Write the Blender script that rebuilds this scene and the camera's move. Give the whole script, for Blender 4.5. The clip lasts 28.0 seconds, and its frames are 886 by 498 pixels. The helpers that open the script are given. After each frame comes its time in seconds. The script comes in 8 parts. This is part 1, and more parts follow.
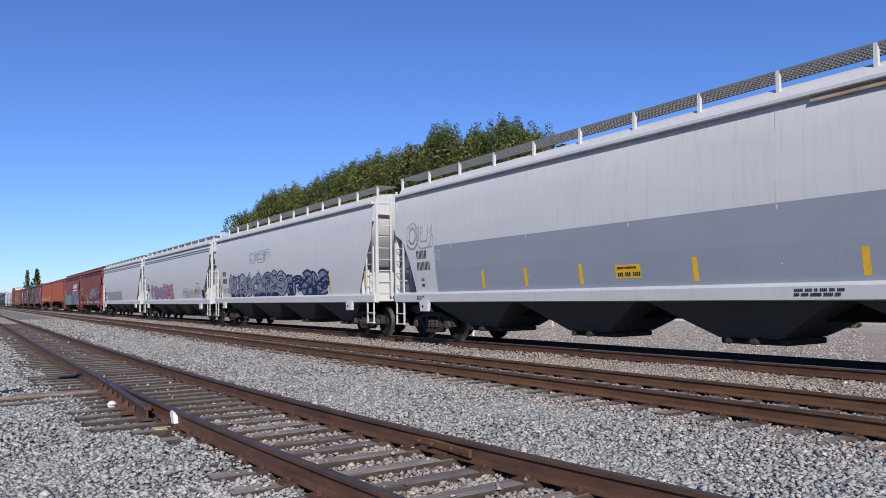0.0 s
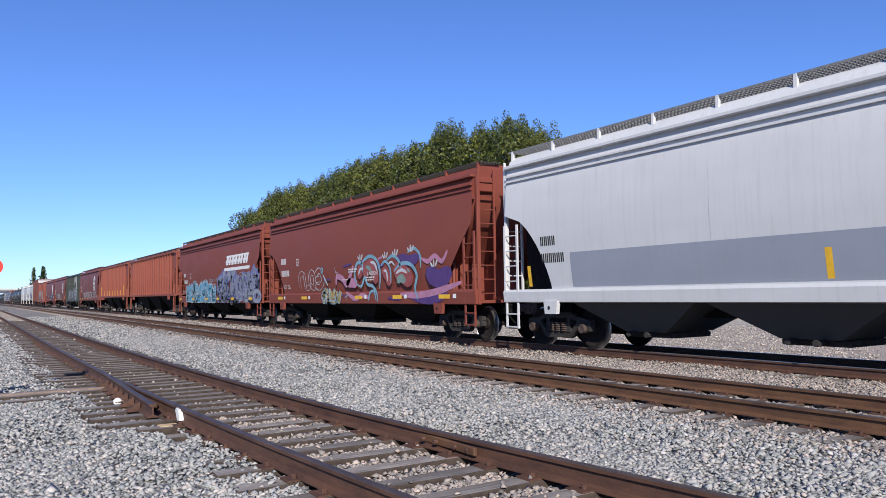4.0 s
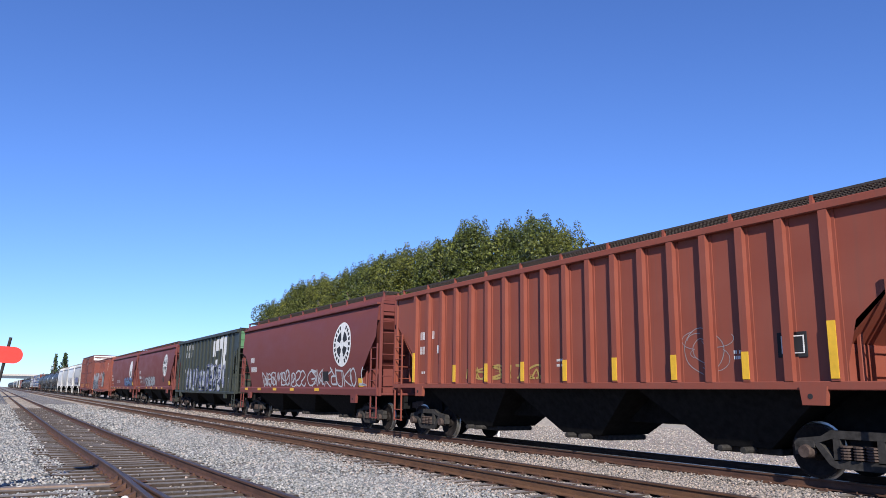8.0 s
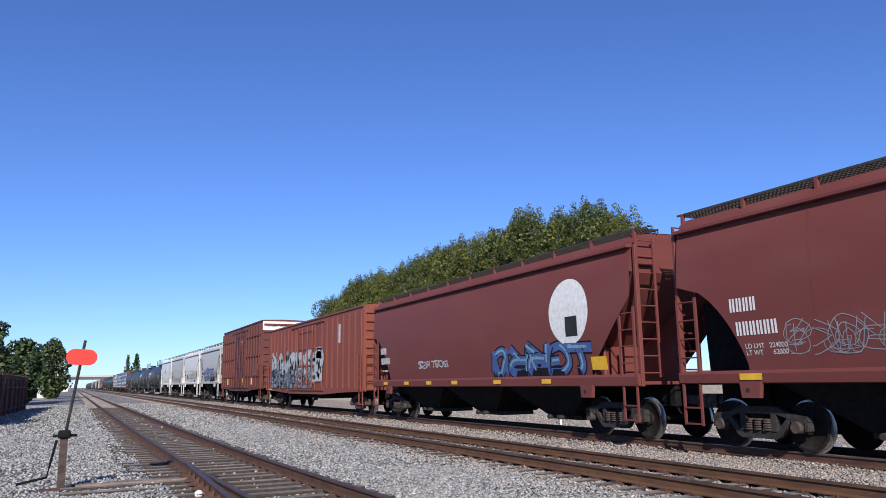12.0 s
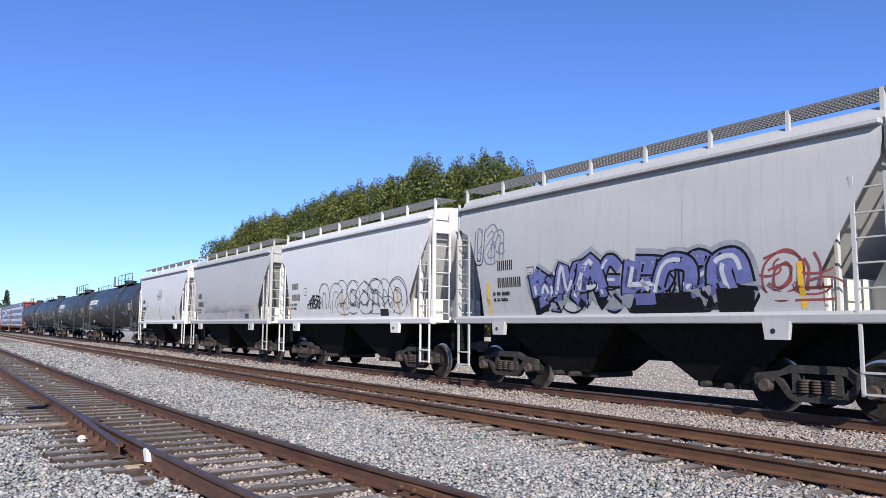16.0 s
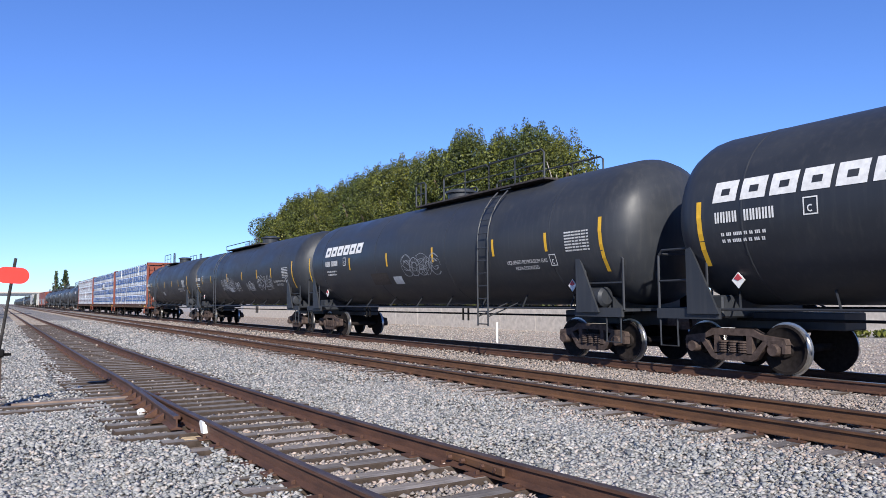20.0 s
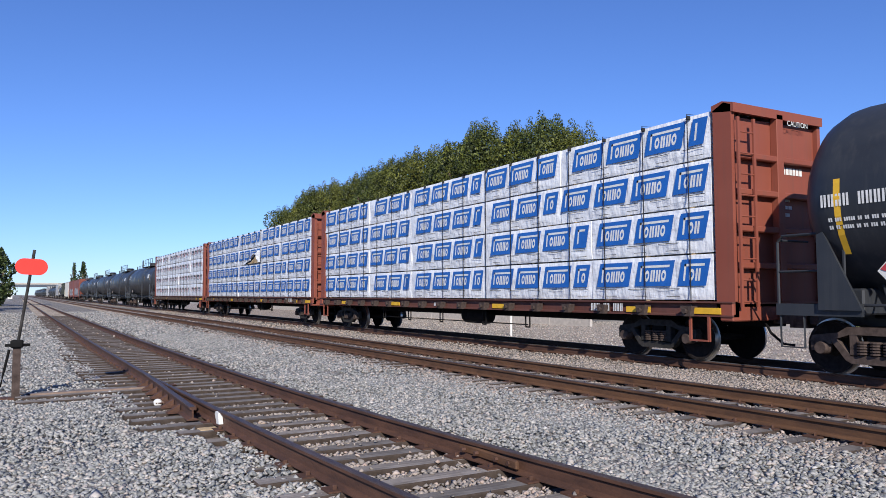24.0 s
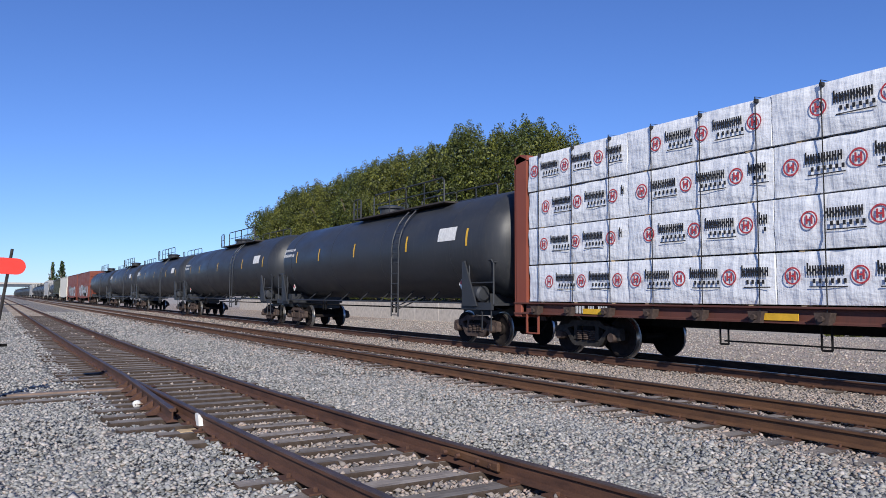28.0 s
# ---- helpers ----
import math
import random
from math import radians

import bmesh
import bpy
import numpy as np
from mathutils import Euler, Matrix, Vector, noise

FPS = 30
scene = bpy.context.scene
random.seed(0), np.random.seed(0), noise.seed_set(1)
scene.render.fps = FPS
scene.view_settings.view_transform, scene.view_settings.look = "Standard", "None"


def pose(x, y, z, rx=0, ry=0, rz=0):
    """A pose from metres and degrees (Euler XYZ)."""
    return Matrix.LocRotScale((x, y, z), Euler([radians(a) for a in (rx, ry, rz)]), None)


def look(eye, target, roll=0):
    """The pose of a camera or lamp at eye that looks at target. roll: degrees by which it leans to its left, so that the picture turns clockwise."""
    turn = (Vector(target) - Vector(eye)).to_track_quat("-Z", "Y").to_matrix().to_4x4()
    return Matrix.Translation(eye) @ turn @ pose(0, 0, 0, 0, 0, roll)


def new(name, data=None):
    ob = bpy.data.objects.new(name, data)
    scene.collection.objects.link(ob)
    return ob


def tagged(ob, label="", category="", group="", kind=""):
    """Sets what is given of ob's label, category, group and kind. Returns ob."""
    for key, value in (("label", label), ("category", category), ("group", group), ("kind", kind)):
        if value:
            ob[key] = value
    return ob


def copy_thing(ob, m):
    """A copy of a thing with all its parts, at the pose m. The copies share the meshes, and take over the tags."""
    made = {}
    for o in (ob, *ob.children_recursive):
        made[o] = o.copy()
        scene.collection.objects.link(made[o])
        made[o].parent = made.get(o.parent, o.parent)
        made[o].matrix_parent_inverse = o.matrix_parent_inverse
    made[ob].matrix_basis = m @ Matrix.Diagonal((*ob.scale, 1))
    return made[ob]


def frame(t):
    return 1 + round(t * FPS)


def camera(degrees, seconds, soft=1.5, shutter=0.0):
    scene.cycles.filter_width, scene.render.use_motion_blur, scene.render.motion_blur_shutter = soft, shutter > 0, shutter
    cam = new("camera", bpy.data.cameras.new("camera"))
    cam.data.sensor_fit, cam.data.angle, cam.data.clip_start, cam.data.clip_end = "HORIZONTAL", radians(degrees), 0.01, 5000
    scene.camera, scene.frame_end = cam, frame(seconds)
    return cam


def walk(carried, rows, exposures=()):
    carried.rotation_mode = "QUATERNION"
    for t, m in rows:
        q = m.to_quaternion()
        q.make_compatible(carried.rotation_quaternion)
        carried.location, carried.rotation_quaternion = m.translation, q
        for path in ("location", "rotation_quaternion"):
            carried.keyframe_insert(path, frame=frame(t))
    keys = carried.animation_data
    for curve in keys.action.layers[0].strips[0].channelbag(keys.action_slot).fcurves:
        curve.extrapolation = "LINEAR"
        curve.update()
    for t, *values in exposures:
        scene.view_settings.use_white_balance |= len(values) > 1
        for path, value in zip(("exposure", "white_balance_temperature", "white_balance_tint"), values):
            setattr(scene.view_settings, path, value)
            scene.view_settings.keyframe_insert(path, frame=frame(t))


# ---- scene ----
cam = camera(61.73, 28.0, 0.85)
PATH = [
    (0, 0.040, -0.121, 1.295, 93.64, 0.96, -32.63),
    (0.5, 0.040, -0.121, 1.295, 93.67, 0.86, -32.37),
    (1, 0.040, -0.121, 1.295, 93.68, 0.79, -32.37),
    (1.5, 0.040, -0.121, 1.295, 93.67, 0.84, -32.35),
    (2, 0.040, -0.121, 1.295, 93.61, 0.81, -32.38),
    (2.5, 0.040, -0.121, 1.295, 93.60, 0.84, -32.37),
    (4.5, 0.040, -0.121, 1.295, 93.47, 0.86, -32.25),
    (5, 0.040, -0.121, 1.295, 93.47, 0.86, -32.28),
    (5.5, 0.040, -0.121, 1.295, 93.40, 1.01, -32.20),
    (6, 0.088, -0.031, 1.355, 96.80, 0.35, -31.39),
    (6.5, 0.088, -0.031, 1.355, 100.24, -0.51, -31.04),
    (7, 0.088, -0.031, 1.355, 100.92, -0.71, -30.73),
    (7.5, 0.088, -0.031, 1.355, 100.92, -0.77, -30.83),
    (8, 0.088, -0.031, 1.355, 100.91, -0.74, -30.74),
    (8.5, 0.088, -0.031, 1.355, 100.92, -0.63, -30.77),
    (9, 0.088, -0.031, 1.355, 100.97, -0.73, -30.72),
    (9.5, 0.088, -0.031, 1.355, 100.89, -0.63, -30.62),
    (10, 0.088, -0.031, 1.355, 100.87, -0.44, -30.39),
    (10.5, 0.088, -0.031, 1.355, 100.80, 0.32, -28.84),
    (11, 0.088, -0.031, 1.355, 100.72, 0.98, -26.19),
    (11.5, 0.088, -0.031, 1.355, 100.51, 0.95, -26.05),
    (12, 0.088, -0.031, 1.355, 100.19, 0.78, -26.15),
    (12.5, 0.088, -0.031, 1.355, 99.55, 0.63, -26.47),
    (14.5, 0.000, 0.000, 1.394, 96.07, -0.16, -34.56),
    (15, 0.000, 0.000, 1.394, 96.07, -0.16, -34.56),
    (15.5, 0.000, 0.000, 1.394, 96.01, 0.08, -34.45),
    (16, 0.000, 0.000, 1.394, 96.07, -0.42, -34.42),
    (16.5, 0.000, 0.000, 1.394, 96.12, -0.42, -34.43),
    (17, 0.000, 0.000, 1.394, 96.06, -0.27, -34.37),
    (17.5, 0.000, 0.000, 1.394, 95.97, -0.00, -34.35),
    (18, 0.000, 0.000, 1.394, 95.91, 0.03, -34.23),
    (18.5, 0.000, 0.000, 1.394, 95.85, 0.13, -34.15),
    (19, 0.000, 0.000, 1.394, 95.83, 0.21, -34.05),
    (19.5, 0.000, 0.000, 1.394, 95.54, 0.43, -33.62),
    (20, 0.000, 0.000, 1.394, 93.95, 0.44, -30.93),
    (20.5, 0.000, 0.000, 1.394, 93.41, 0.09, -29.67),
    (21, 0.000, 0.000, 1.394, 93.39, 0.07, -29.83),
    (21.5, 0.000, 0.000, 1.394, 93.39, 0.11, -29.85),
    (23.5, 0.000, 0.000, 1.394, 93.37, 0.17, -29.87),
    (24, 0.000, 0.000, 1.394, 93.42, 0.18, -29.84),
    (24.5, 0.000, 0.000, 1.394, 93.43, 0.25, -29.85),
    (25, 0.000, 0.000, 1.394, 93.35, 0.28, -29.79),
    (25.5, 0.000, 0.000, 1.394, 93.32, 0.33, -29.79),
    (26, 0.000, 0.000, 1.394, 93.35, 0.27, -29.80),
    (26.5, 0.000, 0.000, 1.394, 93.36, 0.20, -29.88),
    (27, 0.000, 0.000, 1.394, 93.53, -0.10, -30.65),
    (27.5, 0.000, 0.000, 1.394, 93.58, -0.19, -31.09),
    (28, 0.000, 0.000, 1.394, 93.58, -0.15, -31.17),
]
walk(cam, [(t, pose(x, y, z, a, b, c)) for t, x, y, z, a, b, c in PATH],
     [(0, 0.0), (2.5, 0.0), (4.5, 0.35), (6, 0.38), (7, 0.28), (8, 0.38), (10, 0.28), (12.5, 0.2), (14.5, 0.47), (16, 0.44), (17, 0.22), (18, 0.22), (19, 0.33), (20, 0.4), (21.5, 0.4), (23.5, 0.18), (24, 0.14), (25, 0.03), (28, 0.03)])

# ---- light ----
world = bpy.data.worlds.new("sky")
scene.world = world
world.use_nodes = True
wn = world.node_tree.nodes
wl = world.node_tree.links
sky = wn.new("ShaderNodeTexSky")
sky.sky_type = "NISHITA"
sky.sun_disc = False
SUN_EL, SUN_FROM = radians(29.5), Vector((-0.46, -0.888))
sky.sun_elevation = SUN_EL
sky.sun_rotation = math.atan2(SUN_FROM.x, SUN_FROM.y)
sky.air_density, sky.dust_density, sky.ozone_density = 0.92, 0.02, 2.8
bg = wn["Background"]
bg.inputs["Strength"].default_value = 0.10
tint = wn.new("ShaderNodeMix")
tint.data_type, tint.blend_type = "RGBA", "MULTIPLY"
tint.inputs[0].default_value = 1.0
tint.inputs[7].default_value = (0.61, 0.82, 1.33, 1)
wl.new(sky.outputs["Color"], tint.inputs[6])
wl.new(tint.outputs[2], bg.inputs["Color"])
sun = new("sun", bpy.data.lights.new("sun", "SUN"))
sun.data.energy, sun.data.angle, sun.data.color = 5.0, radians(0.53), (1.0, 0.95, 0.87)
_h = SUN_FROM.normalized() * math.cos(SUN_EL)
sun.matrix_world = look((_h.x * 50, _h.y * 50, math.sin(SUN_EL) * 50), (0, 0, 0))
scene.view_settings.exposure = 0.0


# ---- materials ----
def nodes_of(name):
    m = bpy.data.materials.new(name)
    m.use_nodes = True
    nt = m.node_tree
    return m, nt.nodes, nt.links, nt.nodes["Principled BSDF"]


def mix_rgb(n, l, kind, fac, a, b):
    x = n.new("ShaderNodeMix")
    x.data_type, x.blend_type = "RGBA", kind
    for sock, val in ((x.inputs[0], fac), (x.inputs[6], a), (x.inputs[7], b)):
        if hasattr(val, "links"):
            l.new(val, sock)
        elif isinstance(val, (int, float)):
            sock.default_value = val
        else:
            sock.default_value = (*val[:3], 1)
    return x.outputs[2]


def noise_tex(n, l, vec, scale, detail=4, rough=0.55):
    x = n.new("ShaderNodeTexNoise")
    x.inputs["Scale"].default_value, x.inputs["Detail"].default_value, x.inputs["Roughness"].default_value = scale, detail, rough
    if vec is not None:
        l.new(vec, x.inputs["Vector"])
    return x.outputs["Fac"]


def ramp(n, l, fac, a, b, c0=(0, 0, 0), c1=(1, 1, 1)):
    x = n.new("ShaderNodeValToRGB")
    x.color_ramp.elements[0].position, x.color_ramp.elements[1].position = a, b
    x.color_ramp.elements[0].color, x.color_ramp.elements[1].color = (*c0, 1), (*c1, 1)
    l.new(fac, x.inputs["Fac"])
    return x.outputs["Color"]


def mapped(n, l, scale, source="Object"):
    tc = n.new("ShaderNodeTexCoord")
    mp = n.new("ShaderNodeMapping")
    mp.inputs["Scale"].default_value = scale
    l.new(tc.outputs[source], mp.inputs["Vector"])
    return mp.outputs["Vector"]


def bump(n, l, bsdf, height, strength, dist):
    x = n.new("ShaderNodeBump")
    x.inputs["Strength"].default_value, x.inputs["Distance"].default_value = strength, dist
    l.new(height, x.inputs["Height"])
    l.new(x.outputs["Normal"], bsdf.inputs["Normal"])


def paint(name, col, rough=0.6, dirt=(0.10, 0.08, 0.06), amount=0.35, fade=0.25, metal=0.0, gloss=0.3):
    """Weathered coach paint: cloudy fading, streaks that run down, fine specks."""
    m, n, l, b = nodes_of(name)
    big = noise_tex(n, l, mapped(n, l, (0.5, 0.35, 0.7)), 1.6, 5)
    streak = noise_tex(n, l, mapped(n, l, (6, 6, 0.25)), 1.5, 5, 0.65)
    speck = noise_tex(n, l, mapped(n, l, (1, 1, 1)), 34, 4, 0.7)
    pale = tuple(min(1, c * 1.18 + 0.03) for c in col)
    c = mix_rgb(n, l, "MIX", ramp(n, l, big, 0.38, 0.68), col, mix_rgb(n, l, "MIX", fade, col, pale))
    c = mix_rgb(n, l, "MIX", mix_rgb(n, l, "MULTIPLY", 1.0, ramp(n, l, streak, 0.5, 0.78), (amount,) * 3), c, dirt)
    c = mix_rgb(n, l, "MIX", mix_rgb(n, l, "MULTIPLY", 1.0, ramp(n, l, speck, 0.62, 0.74), (amount * 0.8,) * 3), c, dirt)
    l.new(c, b.inputs["Base Color"])
    l.new(ramp(n, l, big, 0.3, 0.8, (rough - 0.1,) * 3, (rough + 0.15,) * 3), b.inputs["Roughness"])
    b.inputs["Metallic"].default_value = metal
    b.inputs["Specular IOR Level"].default_value = gloss
    bump(n, l, b, big, 0.12, 0.02)
    return m


def plain(name, col, rough=0.6, metal=0.0, var=0.25, scale=8.0):
    m, n, l, b = nodes_of(name)
    f = noise_tex(n, l, mapped(n, l, (1, 1, 1)), scale, 5, 0.6)
    lo, hi = tuple(c * (1 - var) for c in col), tuple(min(1, c * (1 + var)) for c in col)
    l.new(ramp(n, l, f, 0.3, 0.7, lo, hi), b.inputs["Base Color"])
    b.inputs["Roughness"].default_value, b.inputs["Metallic"].default_value = rough, metal
    b.inputs["Specular IOR Level"].default_value = 0.08 if max(col) < 0.1 else 0.4
    bump(n, l, b, f, 0.15, 0.01)
    return m


def rust_metal(name, col, col2, rough=0.75, scale=9.0):
    m, n, l, b = nodes_of(name)
    f = noise_tex(n, l, mapped(n, l, (1, 0.25, 1)), scale, 6, 0.65)
    g = noise_tex(n, l, mapped(n, l, (1, 1, 1)), 60, 3, 0.6)
    c = ramp(n, l, f, 0.32, 0.68, col, col2)
    c = mix_rgb(n, l, "MULTIPLY", 0.5, c, ramp(n, l, g, 0.3, 0.7, (0.5, 0.5, 0.5), (1, 1, 1)))
    l.new(c, b.inputs["Base Color"])
    b.inputs["Roughness"].default_value, b.inputs["Metallic"].default_value = rough, 0.15
    bump(n, l, b, g, 0.3, 0.01)
    return m


def tie_wood(name, k):
    m, n, l, b = nodes_of(name)
    f = noise_tex(n, l, mapped(n, l, (0.6, 9, 9)), 3.0, 6, 0.7)
    g = noise_tex(n, l, mapped(n, l, (1, 1, 1)), 1.7, 3)
    inf = n.new("ShaderNodeObjectInfo")
    c = ramp(n, l, f, 0.3, 0.72, (0.05, 0.042, 0.037), (0.25, 0.22, 0.195))
    c = mix_rgb(n, l, "MIX", ramp(n, l, g, 0.45, 0.75), c, (0.27, 0.245, 0.225))
    c = mix_rgb(n, l, "MULTIPLY", 0.7, c, ramp(n, l, inf.outputs["Random"], 0.0, 1.0, (0.5, 0.48, 0.46), (1.15, 1.1, 1.05)))
    c = mix_rgb(n, l, "MULTIPLY", 1.0, c, (k, k * (0.94 if k < 1 else 1), k * (0.88 if k < 1 else 1)))
    l.new(c, b.inputs["Base Color"])
    b.inputs["Roughness"].default_value = 0.9
    bump(n, l, b, f, 0.5, 0.02)
    return m


def stone_mat(name, tint):
    """Crushed stone: each piece its own grey, some brown, a few pale."""
    m, n, l, b = nodes_of(name)
    geo = n.new("ShaderNodeNewGeometry")
    r = n.new("ShaderNodeValToRGB")
    els = r.color_ramp.elements
    els[0].position, els[0].color = 0.0, (0.115, 0.122, 0.125, 1)
    els[1].position, els[1].color = 1.0, (0.46, 0.455, 0.44, 1)
    for p, c in ((0.3, (0.215, 0.225, 0.225, 1)), (0.6, (0.295, 0.30, 0.295, 1)), (0.82, (0.335, 0.33, 0.315, 1)), (0.93, (0.37, 0.325, 0.295, 1))):
        els.new(p).color = c
    l.new(geo.outputs["Random Per Island"], r.inputs["Fac"])
    f = noise_tex(n, l, mapped(n, l, (1, 1, 1)), 45, 4, 0.65)
    c = mix_rgb(n, l, "MULTIPLY", 0.55, r.outputs["Color"], ramp(n, l, f, 0.3, 0.7, (0.65, 0.65, 0.65), (1.2, 1.2, 1.2)))
    c = mix_rgb(n, l, "MULTIPLY", 1.0, c, tint)
    l.new(c, b.inputs["Base Color"])
    b.inputs["Roughness"].default_value = 0.85
    bump(n, l, b, f, 0.4, 0.01)
    return m


def gravel_ground(name):
    m, n, l, b = nodes_of(name)
    vec = mapped(n, l, (1, 1, 1))
    v = n.new("ShaderNodeTexVoronoi")
    v.inputs["Scale"].default_value = 23
    l.new(vec, v.inputs["Vector"])
    v2 = n.new("ShaderNodeTexVoronoi")
    v2.inputs["Scale"].default_value = 31
    l.new(vec, v2.inputs["Vector"])
    sep = n.new("ShaderNodeSeparateColor")
    l.new(v.outputs["Color"], sep.inputs["Color"])
    r = n.new("ShaderNodeValToRGB")
    els = r.color_ramp.elements
    els[0].position, els[0].color = 0.0, (0.105, 0.102, 0.10, 1)
    els[1].position, els[1].color = 1.0, (0.499, 0.446, 0.396, 1)
    for p, c in ((0.3, (0.250, 0.235, 0.225, 1)), (0.65, (0.312, 0.291, 0.267, 1)), (0.88, (0.374, 0.319, 0.271, 1))):
        els.new(p).color = c
    l.new(sep.outputs[0], r.inputs["Fac"])
    gap = ramp(n, l, v.outputs["Distance"], 0.35, 0.8, (1.12, 1.12, 1.1), (0.45, 0.45, 0.45))
    stone = mix_rgb(n, l, "MULTIPLY", 1.0, r.outputs["Color"], gap)
    big = noise_tex(n, l, mapped(n, l, (0.5, 0.12, 1)), 0.9, 5)
    stone = mix_rgb(n, l, "MULTIPLY", 0.5, stone, ramp(n, l, big, 0.3, 0.7, (0.75, 0.74, 0.73), (1.1, 1.08, 1.05)))
    # paler gravel beyond the main line, fine pale dust and soil further off
    sx0 = n.new("ShaderNodeSeparateXYZ")
    l.new(vec, sx0.inputs[0])
    pale = n.new("ShaderNodeMapRange")
    pale.inputs[1].default_value, pale.inputs[2].default_value = 15.5, 17.5
    l.new(sx0.outputs[0], pale.inputs[0])
    stone = mix_rgb(n, l, "MIX", pale.outputs[0], stone, mix_rgb(n, l, "MULTIPLY", 1.0, stone, (1.55, 1.38, 1.25)))
    sx = n.new("ShaderNodeSeparateXYZ")
    l.new(vec, sx.inputs[0])
    wob = n.new("ShaderNodeMath")
    wob.operation = "MULTIPLY_ADD"
    l.new(big, wob.inputs[0])
    wob.inputs[1].default_value = 5.0
    l.new(sx.outputs[0], wob.inputs[2])
    far = n.new("ShaderNodeMapRange")
    far.inputs[1].default_value, far.inputs[2].default_value = 41.0, 47.0
    l.new(wob.outputs[0], far.inputs[0])
    soil_n = noise_tex(n, l, vec, 6, 8, 0.7)
    soil = ramp(n, l, soil_n, 0.3, 0.7, (0.30, 0.27, 0.235), (0.46, 0.42, 0.37))
    c = mix_rgb(n, l, "MIX", far.outputs[0], stone, mix_rgb(n, l, "MIX", 0.9, stone, soil))
    near = n.new("ShaderNodeMapRange")
    near.inputs[1].default_value, near.inputs[2].default_value = -2.0, -4.5
    l.new(sx.outputs[0], near.inputs[0])
    c = mix_rgb(n, l, "MIX", near.outputs[0], c, mix_rgb(n, l, "MIX", 0.6, stone, soil))
    l.new(c, b.inputs["Base Color"])
    b.inputs["Roughness"].default_value = 0.9
    inv = n.new("ShaderNodeMath")
    inv.operation = "SUBTRACT"
    inv.inputs[0].default_value = 1.0
    l.new(v.outputs["Distance"], inv.inputs[1])
    bump(n, l, b, inv.outputs[0], 0.9, 0.03)
    return m


def leaf_mat(name, dark, light):
    m, n, l, b = nodes_of(name)
    geo = n.new("ShaderNodeNewGeometry")
    c = ramp(n, l, geo.outputs["Random Per Island"], 0.0, 1.0, dark, light)
    inf = n.new("ShaderNodeObjectInfo")
    c = mix_rgb(n, l, "MULTIPLY", 1.0, c, ramp(n, l, inf.outputs["Random"], 0.0, 1.0, (0.75, 0.84, 0.78), (1.2, 1.12, 1.0)))
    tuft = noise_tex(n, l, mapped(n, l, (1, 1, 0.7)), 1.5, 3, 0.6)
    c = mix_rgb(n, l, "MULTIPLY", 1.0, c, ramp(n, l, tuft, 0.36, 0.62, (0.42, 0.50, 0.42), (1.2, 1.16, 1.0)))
    l.new(c, b.inputs["Base Color"])
    b.inputs["Roughness"].default_value = 0.6
    return m


def wrap_mat(name):
    """Woven plastic wrap with slack folds that run down and across."""
    m, n, l, b = nodes_of(name)
    f1 = noise_tex(n, l, mapped(n, l, (2, 1.3, 3.4)), 1.6, 3, 0.5)
    f2 = noise_tex(n, l, mapped(n, l, (2, 4.5, 1.0)), 1.3, 3, 0.5)
    l.new(ramp(n, l, f1, 0.3, 0.7, (0.70, 0.71, 0.74), (0.80, 0.81, 0.83)), b.inputs["Base Color"])
    b.inputs["Roughness"].default_value = 0.38
    add2 = n.new("ShaderNodeMath")
    l.new(f1, add2.inputs[0])
    l.new(f2, add2.inputs[1])
    bump(n, l, b, add2.outputs[0], 0.32, 0.12)
    return m


M_RAIL = rust_metal("rusty_rail_steel", (0.066, 0.031, 0.021), (0.135, 0.062, 0.036))
M_RAIL_ORANGE = rust_metal("orange_rail_rust", (0.085, 0.040, 0.021), (0.175, 0.083, 0.038))
M_HEAD = rust_metal("dull_rail_head", (0.05, 0.035, 0.03), (0.10, 0.068, 0.056), 0.55)
M_HEAD_BRIGHT = plain("worn_bright_steel", (0.32, 0.31, 0.30), 0.35, 0.8, 0.2, 20)
M_TIE = tie_wood("weathered_tie_wood", 1.45)
M_TIE_DARK = tie_wood("creosoted_tie_wood", 1.3)
M_STONE = stone_mat("crushed_stone", (1.18, 1.14, 1.115))
M_STONE_PALE = stone_mat("pale_yard_stone", (1.42, 1.27, 1.15))
M_STONE_RUST = stone_mat("rust_dusted_stone", (1.14, 0.96, 0.86))
M_GROUND = gravel_ground("ballast_and_soil")
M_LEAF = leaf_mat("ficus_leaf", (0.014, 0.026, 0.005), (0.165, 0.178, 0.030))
M_LEAF_DARK = leaf_mat("dark_leaf", (0.012, 0.026, 0.010), (0.075, 0.11, 0.032))
M_BARK = plain("bark", (0.16, 0.12, 0.09), 0.9, 0, 0.35, 10)
M_WOODFENCE = plain("brown_fence_board", (0.13, 0.06, 0.045), 0.85, 0, 0.35, 6)
M_CONC = plain("pale_concrete", (0.45, 0.41, 0.365), 0.85, 0, 0.2, 3)
# near black: the shade under the cars is put into this colour too
M_DARK = plain("sooty_shaded_steel", (0.012, 0.0115, 0.0115), 0.85, 0.0, 0.4, 7)
M_TRUCK = plain("dusty_truck_casting", (0.04, 0.037, 0.035), 0.85, 0.0, 0.4, 9)
M_TRUCK_RUST = plain("rusty_truck_casting", (0.075, 0.055, 0.048), 0.85, 0.0, 0.4, 9)
M_WHEEL = plain("wheel_steel", (0.022, 0.018, 0.017), 0.8, 0.0, 0.35, 12)
M_TREAD = plain("polished_tread", (0.5, 0.48, 0.46), 0.3, 0.9, 0.1, 20)
